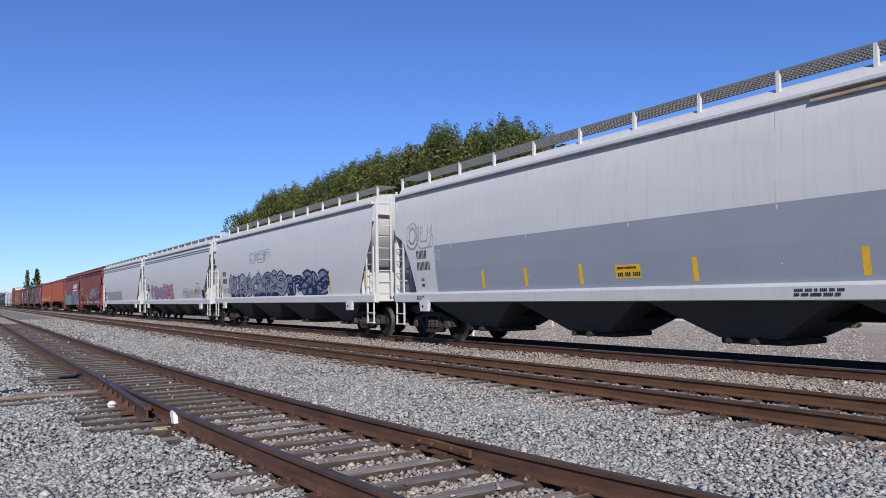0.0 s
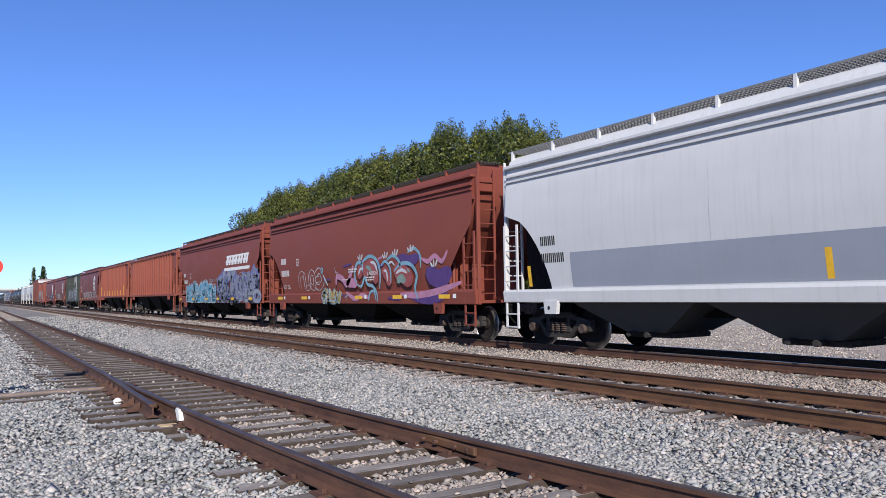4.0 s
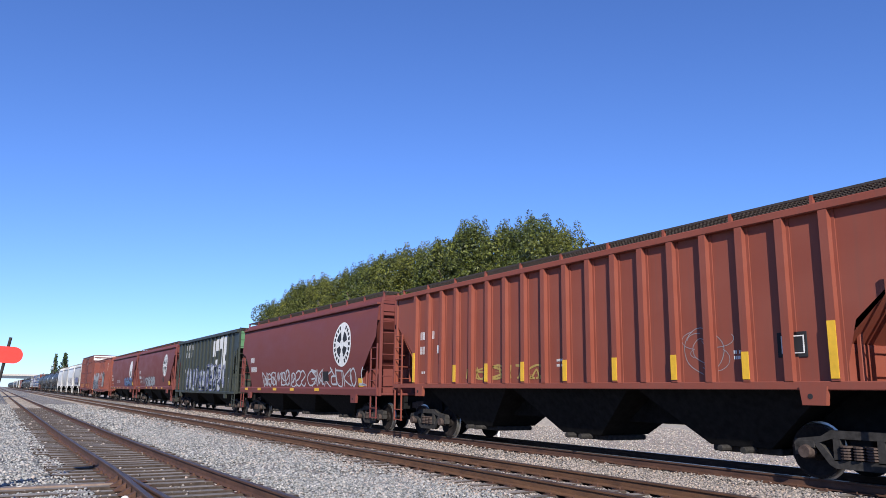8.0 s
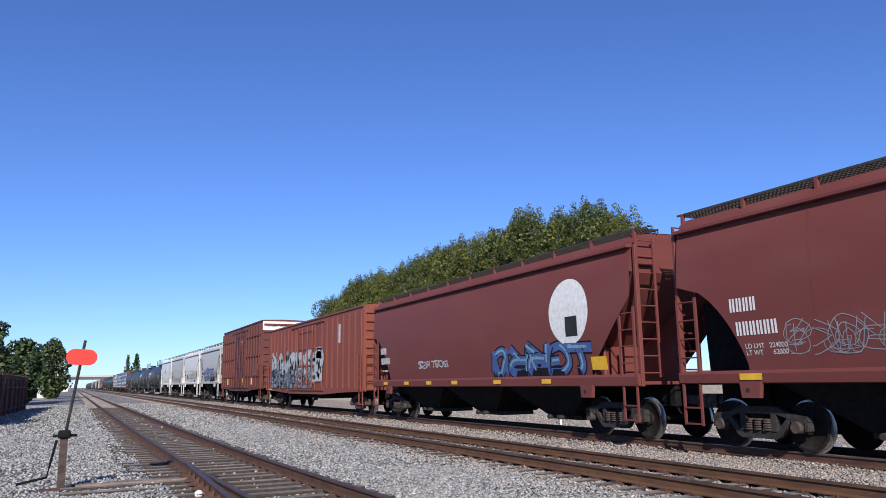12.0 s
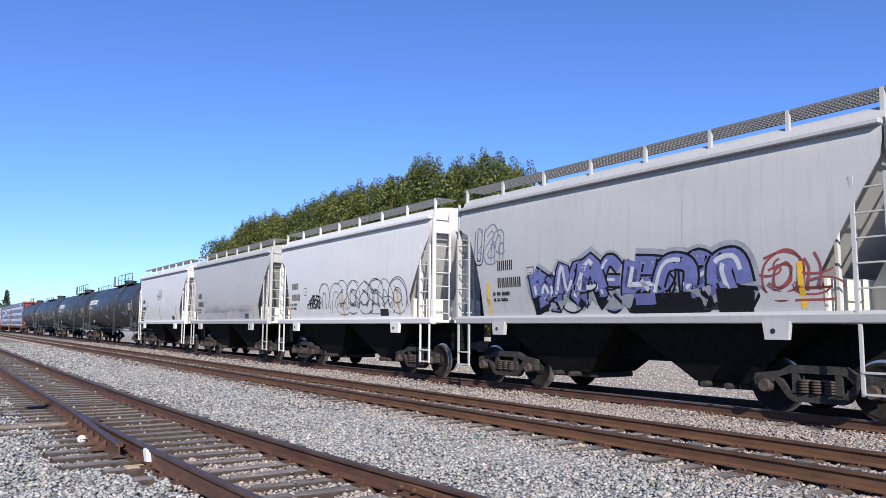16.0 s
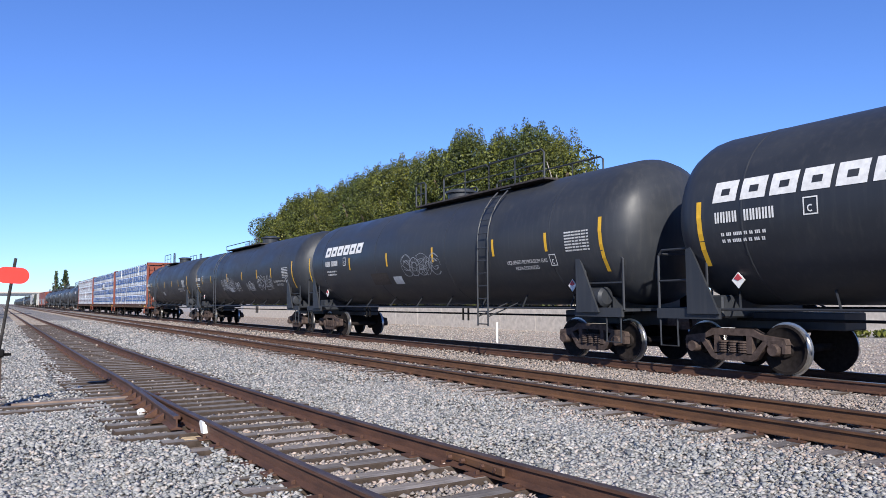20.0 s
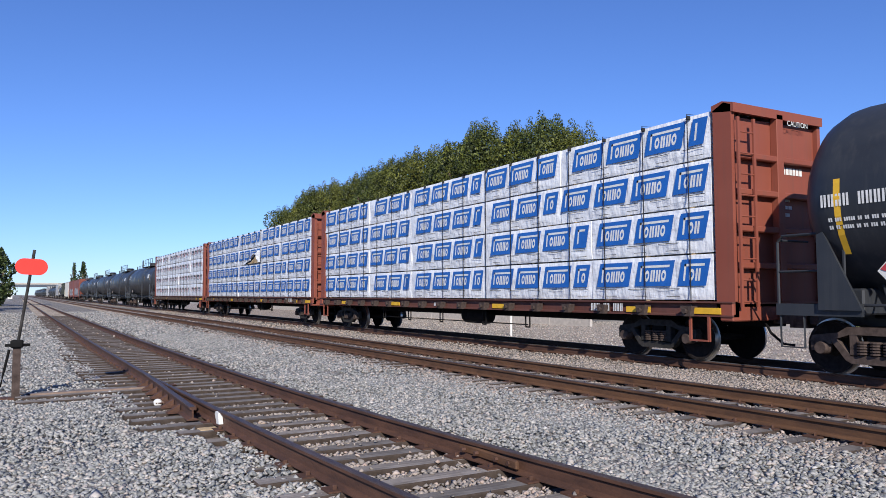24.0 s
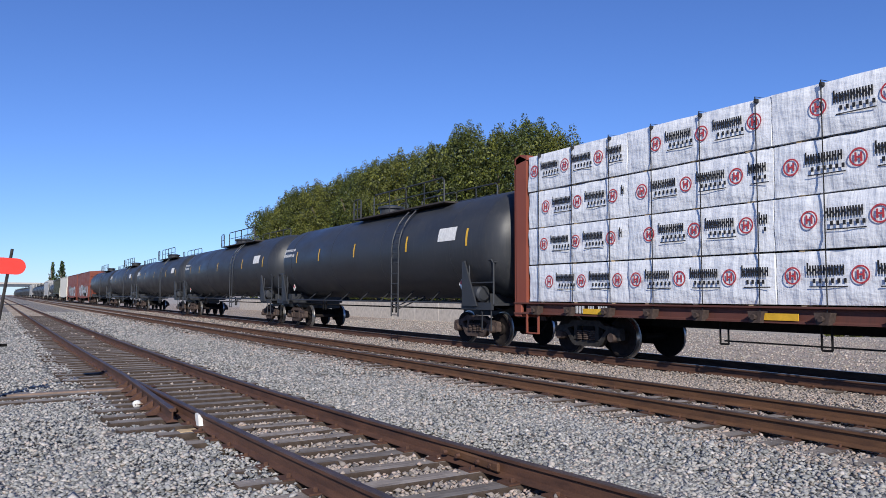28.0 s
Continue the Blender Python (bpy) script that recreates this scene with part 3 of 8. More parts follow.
def _side_frame():
    g = G()
    # upper bow and lower bow with the spring window between them
    g.prism_x([(-1.12, 0.56), (-1.08, 0.66), (-0.62, 0.72), (-0.45, 0.82), (0.45, 0.82), (0.62, 0.72), (1.08, 0.66), (1.12, 0.56), (0.70, 0.60), (0.42, 0.69), (-0.42, 0.69), (-0.70, 0.60)], -0.075, 0.075)
    g.prism_x([(-0.78, 0.62), (-0.66, 0.62), (-0.42, 0.36), (0.42, 0.36), (0.66, 0.62), (0.78, 0.62), (0.50, 0.27), (0.40, 0.22), (-0.40, 0.22), (-0.50, 0.27)], -0.07, 0.07)
    for s in (-1, 1):
        g.box(-0.07, 0.07, s * 0.36 - 0.06, s * 0.36 + 0.06, 0.34, 0.72)
        g.box(-0.08, 0.08, s * 0.90 - 0.16, s * 0.90 + 0.16, 0.52, 0.64, 0.01)
        g.box(-0.08, 0.08, s * 1.03, s * 1.10, 0.40, 0.56) if s > 0 else g.box(-0.08, 0.08, -1.10, -1.03, 0.40, 0.56)
    return g


def _spring():
    g = G()
    prof = []
    for i in range(5):
        z = 0.37 + i * 0.045
        prof += [(z, 0.07), (z + 0.012, 0.098), (z + 0.030, 0.098), (z + 0.040, 0.07)]
    return g.lathe_z(prof, 0, 0, 10)


SIDE_FRAME = _side_frame().mesh("side_frame", M_TRUCK)
SIDE_FRAME_R = _side_frame().mesh("side_frame", M_TRUCK_RUST)
SPRING = _spring().mesh("spring", M_TRUCK_RUST)
BEARING = G().lathe_x([(-0.10, 0.10), (-0.04, 0.115), (0.10, 0.115)], 0, 0, 14).mesh("bearing_cap", M_TRUCK_RUST, True)
BOLSTER = G().box(-1.0, 1.0, -0.19, 0.19, 0.48, 0.74, 0.02).box(-0.3, 0.3, -0.25, 0.25, 0.74, 0.84, 0.02).mesh("truck", M_DARK)
WHEELS = []


def truck(car, y, rusty=False, near=True):
    t = part("truck", BOLSTER, None, car, at=pose(0, y, 0))
    for s in (-1, 1):
        part("side_frame", SIDE_FRAME_R if rusty else SIDE_FRAME, None, t, at=pose(s * 1.0, 0, 0))
        for dy in (-0.21, 0.0, 0.21):
            part("spring", SPRING, None, t, at=pose(s * 1.04, dy, 0))
        w = part("wheelset", WHEELSET, None, t, at=pose(0, s * 0.89, 0.457))
        WHEELS.append((w, s * 0.89, car, y))
        for sx in (-1, 1):
            part("bearing_cap", BEARING, None, t, at=pose(sx * 1.06, s * 0.89, 0.457, 0, 0, 0 if sx < 0 else 180))
    return t


COUPLER = (G().box(-0.10, 0.10, -0.55, 0.06, 0.78, 0.98, 0.02).prism_y([(-0.18, 0.72), (0.16, 0.72), (0.20, 0.88), (0.16, 1.02), (-0.18, 1.02)], 0.02, 0.30)).mesh("coupler", M_TRUCK_RUST)


def couplers(car, L):
    for s in (-1, 1):
        part("coupler", COUPLER, None, car, at=pose(0, s * (L / 2 - 0.12), 0, 0, 0, 0 if s > 0 else 180))


def air_hose(car, L):
    for s in (-1, 1):
        g = G()
        g.tube([(-0.35, s * (L / 2 - 0.6), 0.85), (-0.38, s * (L / 2 - 0.45), 0.62), (-0.36, s * (L / 2 - 0.2), 0.42), (-0.3, s * (L / 2), 0.40)], 0.025, 6)
        part("air_hose", g, M_DARK, car)


def brake_wheel(car, x, y, z, mat):
    g = G()
    n = 18
    g.tube([(x + 0.27 * math.cos(2 * math.pi * k / n), y, z + 0.27 * math.sin(2 * math.pi * k / n)) for k in range(n + 1)], 0.018, 5)
    for a in (0.5, 2.1, 3.7, 5.3):
        g.tube([(x, y, z), (x + 0.27 * math.cos(a), y, z + 0.27 * math.sin(a))], 0.012, 4)
    g.box(x - 0.13, x + 0.13, y + 0.02, y + 0.18, z - 0.22, z + 0.12, 0.02)
    part("brake_wheel", g, mat, car)


def ladder_side(g, x, y0, y1, z0, z1, step=0.38, r=0.022):
    for y in (y0, y1):
        g.box(x - 0.02, x + 0.02, y - 0.03, y + 0.03, z0, z1)
    z = z0 + 0.1
    while z < z1:
        g.tube([(x, y0, z), (x, y1, z)], r * 0.75, 5)
        z += step


def ladder_end(g, y, x0, x1, z0, z1, step=0.38, r=0.022):
    for x in (x0, x1):
        g.box(x - 0.03, x + 0.03, y - 0.02, y + 0.02, z0, z1)
    z = z0 + 0.1
    while z < z1:
        g.tube([(x0, y, z), (x1, y, z)], r * 0.75, 5)
        z += step




def words(car, body, y, z, h, mat, sx, lean=0.0, end_y=None, x=0.0, name="stencil"):
    """Flat painted words; y, z: their lower left corner as read; h: the height of a capital; sx: the side's x at a height."""
    cu = bpy.data.curves.new("words", "FONT")
    cu.body, cu.size, cu.space_line = body, h / 0.69, 0.95
    tmp = new("words", cu)
    me = bpy.data.meshes.new_from_object(tmp.evaluated_get(bpy.context.evaluated_depsgraph_get()))
    bpy.data.objects.remove(tmp)
    bpy.data.curves.remove(cu)
    me.materials.clear()
    me.materials.append(mat)
    if end_y is None:
        for v in me.vertices:
            a, b2 = v.co.x + lean * v.co.y, v.co.y
            v.co = (sx(z + b2) - 0.008, y - a, z + b2)
    else:
        for v in me.vertices:
            v.co = (x + v.co.x, end_y - 0.008, z + v.co.y)
    return part(name, me, None, car)


def bars(car, rows, mat, sx, name="stencil", lean=0.0):
    """Unreadable or withheld writing as plain blocks: rows of (y, z, height, pattern), a block for each x in the pattern."""
    g = G()
    for y, z, h, pat in rows:
        w = 0.62 * h
        for ch in pat:
            if ch != " ":
                for p0, p1 in (((0.0, 0.3), (0.46, 0.76)) if h > 0.15 else ((0.0, 0.74),)):
                    o = len(g.v)
                    for dy, zz in ((p0 * w, z), (p1 * w, z), (p1 * w, z + h), (p0 * w, z + h)):
                        g.v.append((sx(zz) - 0.007, y - dy - lean * (zz - z), zz))
                    g.f.append((o, o + 1, o + 2, o + 3))
            y -= w
    return tagged(part(name, g, mat, car), kind="stuff")


def patch(g, y0, y1, z0, z1, sx, off=0.006, lean=0.0, nz=4):
    """A flat painted patch that follows the side; lean slides its top along."""
    for i in range(nz):
        a, b2 = z0 + (z1 - z0) * i / nz, z0 + (z1 - z0) * (i + 1) / nz
        la, lb = lean * (a - z0), lean * (b2 - z0)
        o = len(g.v)
        g.v += [(sx(a) - off, y0 + la, a), (sx(a) - off, y1 + la, a), (sx(b2) - off, y1 + lb, b2), (sx(b2) - off, y0 + lb, b2)]
        g.f.append((o, o + 3, o + 2, o + 1))
    return g


def plate_mark(car, y, z, s, mat, sx, w=0.022):
    """A small outlined square with a curl in it."""
    g = G()
    patch(g, y - s, y, z, z + w, sx, 0.008, 0, 1)
    patch(g, y - s, y, z + s * 1.15 - w, z + s * 1.15, sx, 0.008, 0, 1)
    patch(g, y - w, y, z, z + s * 1.15, sx, 0.008, 0, 1)
    patch(g, y - s, y - s + w, z, z + s * 1.15, sx, 0.008, 0, 1)
    ribbon(g, [(y - s * 0.5 - s * 0.18 * math.cos(a), z + s * 0.42 + s * 0.2 * math.sin(a)) for a in (0.9, 1.6, 2.4, 3.14, 3.9, 4.7, 5.4)], w, lambda q: sx(q), 0.008)
    part("plate_mark", g, mat, car)


def stripes(car, ys, z0, z1, sx, w=0.07):
    for y in ys:
        part("reflector_stripe", patch(G(), y - w, y + w, z0, z1, sx, 0.007), M_YELLOW, car, "yellow reflective stripe")


def ribbon(g, pts, w, sx, off):
    """A painted stroke of (y, z) points."""
    o = len(g.v)
    n = len(pts)
    for i, (y, z) in enumerate(pts):
        ya, za = pts[max(i - 1, 0)]
        yb, zb = pts[min(i + 1, n - 1)]
        d = math.hypot(yb - ya, zb - za) or 1
        ny, nz = -(zb - za) / d * w / 2, (yb - ya) / d * w / 2
        g.v += [(sx(z + nz) - off, y + ny, z + nz), (sx(z - nz) - off, y - ny, z - nz)]
    for i in range(n - 1):
        g.f.append((o + 2 * i, o + 2 * i + 1, o + 2 * i + 3, o + 2 * i + 2))


STROKES = [
    [[(0.1, 0), (0.16, 1)], [(0.12, 0.95), (0.85, 0.85), (0.75, 0.5), (0.15, 0.48)], [(0.4, 0.48), (0.95, 0.0)]],
    [[(0.9, 0.82), (0.5, 1.0), (0.12, 0.78), (0.5, 0.5), (0.92, 0.25), (0.5, 0.0), (0.08, 0.15)]],
    [[(0.05, 0.0), (0.25, 0.95), (0.5, 0.35), (0.72, 1.0), (0.95, 0.0)]],
    [[(0.92, 0.85), (0.5, 1.0), (0.1, 0.65), (0.12, 0.25), (0.5, 0.0), (0.95, 0.2)], [(0.45, 0.45), (0.95, 0.48)]],
    [[(0.08, 1.0), (0.15, 0.2), (0.5, 0.0), (0.85, 0.2), (0.92, 1.0)]],
    [[(0.0, 0.0), (0.45, 1.0), (0.95, -0.05)], [(0.2, 0.38), (0.8, 0.42)]],
    [[(0.12, 0.0), (0.1, 1.0)], [(0.9, 1.0), (0.2, 0.52), (0.95, 0.0)]],
    [[(0.5, 1.0), (0.1, 0.7), (0.12, 0.25), (0.5, 0.0), (0.9, 0.3), (0.88, 0.75), (0.5, 1.0)]],
    [[(0.05, 0.92), (0.95, 1.0)], [(0.5, 0.95), (0.45, 0.3), (0.6, 0.0)]],
]


def smooth_line(pts, k=5):
    out = []
    n = len(pts)
    for i in range(n - 1):
        p0, p1, p2, p3 = pts[max(i - 1, 0)], pts[i], pts[i + 1], pts[min(i + 2, n - 1)]
        for q in range(k):
            t = q / k
            out.append(tuple(0.5 * (2 * p1[a] + (p2[a] - p0[a]) * t + (2 * p0[a] - 5 * p1[a] + 4 * p2[a] - p3[a]) * t * t + (3 * p1[a] - p0[a] - 3 * p2[a] + p3[a]) * t ** 3) for a in (0, 1)))
    return out + [pts[-1]]


def graffiti(car, y0, y1, z0, z1, sx, seed, count, fill, line, inner=None, wide=0.05, label="", swirl=2, back=None, fat=0.30, shapes=range(9)):
    """Sprayed letter-like strokes in no alphabet: y1 is their first end as read; fill with outline, or outline alone."""
    r = random.Random(seed)
    step = (y1 - y0) / count
    H = z1 - z0
    for k in range(count):
        gb, gf, gl, gi = G(), G(), G(), G()
        hw, hh = step * r.uniform(1.0, 1.7), H * r.uniform(0.78, 1.0)
        ya, za = y1 - step * (k - 0.06) + r.uniform(-0.05, 0.05) * step, z0 + r.uniform(0.0, 0.12) * H
        lean = r.uniform(-0.12, 0.2)
        fw = min(hw, hh) * fat * r.uniform(0.85, 1.15)
        off = 0.006 + 0.0016 * (k % 3)
        fu, fv = r.random() < 0.5, r.random() < 0.5
        pick = [STROKES[q] for q in shapes]
        for st in r.choice(pick) + ([r.choice(pick)[0]] if r.random() < 0.6 else []):
            st = [(1 - u if fu else u, 1 - v if fv else v) for u, v in st]
            pts = [(ya - (u + lean * v) * hw * 0.9 + r.uniform(-0.06, 0.06) * hw, za + v * hh + r.uniform(-0.05, 0.05) * hh) for u, v in st]
            pts = [(y, min(max(z, z0 + fw * 0.4), z1 + 0.05)) for y, z in smooth_line(pts)]
            if back is not None:
                ribbon(gb, [(y, max(z, z0 + fw * 0.9)) for y, z in pts], fw * 1.9, sx, 0.005)
            if fill is not None:
                ribbon(gl, pts, fw + 2 * wide, sx, off)
                ribbon(gf, pts, fw, sx, off + 0.0008)
            else:
                for q in (-0.5, 0.5):
                    edge = []
                    for i, (y, z) in enumerate(pts):
                        yb, zb = pts[min(i + 1, len(pts) - 1)]
                        yc, zc2 = pts[max(i - 1, 0)]
                        d = math.hypot(yb - yc, zb - zc2) or 1
                        edge.append((y - (zb - zc2) / d * fw * q, z + (yb - yc) / d * fw * q))
                    ribbon(gl, edge, wide, sx, off)
            if inner is not None:
                m = len(pts) // 2
                a = r.randrange(0, max(1, m))
                ribbon(gi, [(y + fw * 0.12, z + fw * 0.1) for y, z in pts[a:a + m + 1]], fw * 0.28, sx, off + 0.0014)
        for _ in range(swirl):
            a, ry, rz = r.uniform(0, 6), hw * r.uniform(0.15, 0.5), hh * r.uniform(0.12, 0.35)
            oy, oz = ya - hw * r.uniform(0.1, 0.9), za + hh * r.uniform(0.15, 0.85)
            span = r.uniform(1.5, 4.0)
            ribbon(gl, [(oy + ry * math.cos(a + span * i / 10), oz + rz * math.sin(a + span * i / 10)) for i in range(11)], wide * 0.8, sx, off + 0.0018)
        letter = part("graffiti_letter", gl, line, car, label)
        if gf.v:
            part("fill", gf, fill, letter)
        if gi.v:
            part("highlight", gi, inner, letter)
        if gb.v:
            part("backing", gb, back, letter)


def swirl_piece(car, hb, sx):
    """A sprayed piece of curling pale blue scrolls over pink, purple and dark red; strokes are (distance from the far end, height)."""
    def stroke(name, pts, w, mat, off, label=""):
        g = G()
        line = smooth_line(pts, 6) if len(pts) > 2 else pts
        n = len(line)
        ribbon(g, [(hb - d, z) for d, z in line], w, sx, off)
        for i in range(n):
            k = min(1.0, 0.35 + 3.0 * min(i, n - 1 - i) / n)
            for q in (2 * i, 2 * i + 1):
                x, y, z = g.v[q]
                cy, cz = hb - line[i][0], line[i][1]
                g.v[q] = (x, cy + (y - cy) * k, cz + (z - cz) * k)
        part(name, g, mat, car, label)
    for pts, w in (([(8.1, 2.35), (8.8, 2.42)], 0.22), ([(10.8, 2.25), (11.3, 2.3)], 0.3), ([(12.3, 2.5), (13.0, 2.35), (13.6, 2.45)], 0.34), ([(14.0, 2.0), (14.7, 1.75), (15.4, 1.95)], 0.55),
                   ([(6.3, 1.95), (7.0, 1.9)], 0.16), ([(11.6, 1.2), (12.4, 1.15)], 0.22), ([(13.0, 1.25), (14.2, 1.12), (15.2, 1.3)], 0.24), ([(7.7, 1.32), (8.5, 1.28)], 0.14)):
        stroke("graffiti_haze", pts, w, S_HAZE, 0.0052, "dark purple sprayed haze")
    for pts, w in (([(7.5, 1.7), (7.6, 2.0), (8.1, 1.9), (8.45, 1.7), (8.8, 2.1), (9.0, 2.35)], 0.22), ([(8.4, 1.75), (8.9, 1.75), (9.3, 1.7)], 0.34), ([(8.4, 1.42), (9.1, 1.18), (9.7, 1.3), (10.3, 1.18)], 0.17),
                   ([(12.4, 1.32), (13.4, 1.28), (14.6, 1.38), (15.9, 1.62)], 0.2), ([(13.7, 2.4), (14.1, 2.28), (14.5, 2.42), (14.9, 2.25), (15.2, 2.55)], 0.15), ([(10.9, 2.5), (11.2, 2.55)], 0.2)):
        stroke("graffiti_cloud", pts, w, S_PINK, 0.0060, "pink sprayed cloud")
    for pts, w in (([(9.4, 1.9), (9.7, 2.25), (10.2, 2.0)], 0.45), ([(10.0, 2.35), (10.5, 2.2), (10.8, 1.7)], 0.5), ([(11.2, 2.15), (11.6, 1.9), (11.7, 1.6)], 0.4), ([(12.0, 2.15), (12.6, 1.95), (13.2, 1.7)], 0.6)):
        stroke("graffiti_fill", pts, w, S_RED, 0.0068, "dark red sprayed filling")
    for pts, w in (([(10.0, 2.28), (10.25, 2.22), (10.4, 2.08)], 0.15), ([(12.2, 1.72), (12.45, 1.82), (12.75, 1.72)], 0.26), ([(12.85, 2.1), (13.05, 2.0)], 0.18), ([(10.42, 1.98), (10.55, 1.9)], 0.09)):
        stroke("graffiti_drop", pts, w, S_SAGE, 0.0078, "grey-green sprayed drop")
    for pts, w in (([(9.28, 1.7), (9.1, 2.05), (9.3, 2.42), (9.7, 2.38), (9.75, 2.1)], 0.12), ([(9.55, 2.35), (9.95, 2.55), (10.4, 2.62), (10.85, 2.42), (11.05, 2.0), (11.0, 1.5)], 0.12), ([(11.1, 2.25), (11.4, 2.4), (11.75, 2.15), (11.8, 1.65)], 0.09),
                   ([(11.5, 2.42), (11.9, 2.56), (12.3, 2.4), (12.45, 2.15)], 0.11), ([(12.0, 2.05), (12.5, 2.28), (13.1, 2.22), (13.45, 1.9), (13.35, 1.5), (13.5, 1.15)], 0.12), ([(9.3, 1.68), (9.65, 1.62), (9.9, 1.92), (10.1, 1.68), (10.5, 1.6), (10.8, 1.35), (10.85, 1.08)], 0.11),
                   ([(10.15, 1.1), (10.3, 1.38), (10.6, 1.42), (10.75, 1.1)], 0.09), ([(12.9, 2.6), (13.3, 2.72), (13.65, 2.5), (13.7, 2.1)], 0.10), ([(6.05, 2.28), (6.15, 2.38), (6.25, 2.28), (6.15, 2.18), (6.05, 2.28)], 0.07)):
        stroke("graffiti_outline", pts, w, S_BLUE, 0.0086, "pale blue sprayed scroll")
    for pts, w in (([(9.42, 2.02), (9.55, 2.2), (9.8, 2.22)], 0.10), ([(10.35, 2.42), (10.65, 2.36), (10.85, 2.1)], 0.11), ([(11.3, 2.1), (11.5, 2.05), (11.58, 1.75)], 0.09), ([(12.15, 1.98), (12.5, 2.08), (12.85, 1.98)], 0.10), ([(11.62, 2.3), (11.85, 2.36), (12.05, 2.24)], 0.07),
                   ([(7.35, 2.35), (7.6, 2.02)], 0.05), ([(7.4, 2.18), (7.68, 2.16)], 0.04), ([(6.25, 2.12), (6.5, 1.92), (6.75, 1.68)], 0.06), ([(6.35, 1.98), (6.62, 1.72)], 0.04), ([(8.25, 1.22), (8.6, 1.36)], 0.06), ([(8.45, 1.1), (8.42, 1.42)], 0.05)):
        stroke("graffiti_highlight", pts, w, S_WHITE, 0.0098, "white sprayed highlight")
    for d, z in ((9.55, 2.52), (11.4, 2.5), (12.1, 2.55), (13.1, 2.62), (14.45, 2.1)):
        for a, h in ((-0.14, 0.14), (0.0, 0.22), (0.15, 0.2)):
            stroke("graffiti_flick", [(d + a * 0.4, z), (d + a, z + h * 0.6), (d + a * 1.3, z + h)], 0.075, S_WHITE, 0.0092)


def spray(name, col):
    return plain(name, col, 0.5, 0, 0.18, 6)


S_BLUE, S_NAVY, S_PINK = spray("pale_blue_spray", (0.167, 0.310, 0.384)), spray("navy_spray", (0.019, 0.028, 0.087)), spray("pink_spray", (0.384, 0.174, 0.260))
S_WHITE, S_PURPLE, S_GREY = spray("white_spray", (0.446, 0.459, 0.471)), spray("lilac_spray", (0.124, 0.136, 0.298)), spray("silver_spray", (0.260, 0.273, 0.291))
S_RED, S_CYAN, S_DKBLUE = spray("red_spray", (0.260, 0.062, 0.056)), spray("cyan_spray", (0.062, 0.260, 0.384)), spray("blue_spray", (0.056, 0.099, 0.260))
S_HAZE, S_SAGE = spray("purple_haze_spray", (0.075, 0.035, 0.14)), spray("grey_green_spray", (0.17, 0.24, 0.20))
S_SLATE, S_YELLOW, S_BLACK = spray("slate_spray", (0.18, 0.19, 0.24)), spray("mustard_spray", (0.372, 0.260, 0.074)), spray("black_spray", (0.012, 0.012, 0.015))


# ---- covered hoppers ----
def lerp_prof(prof):
    zs, xs = [p[1] for p in prof], [p[0] for p in prof]
    return lambda z: -float(np.interp(z, zs, xs))


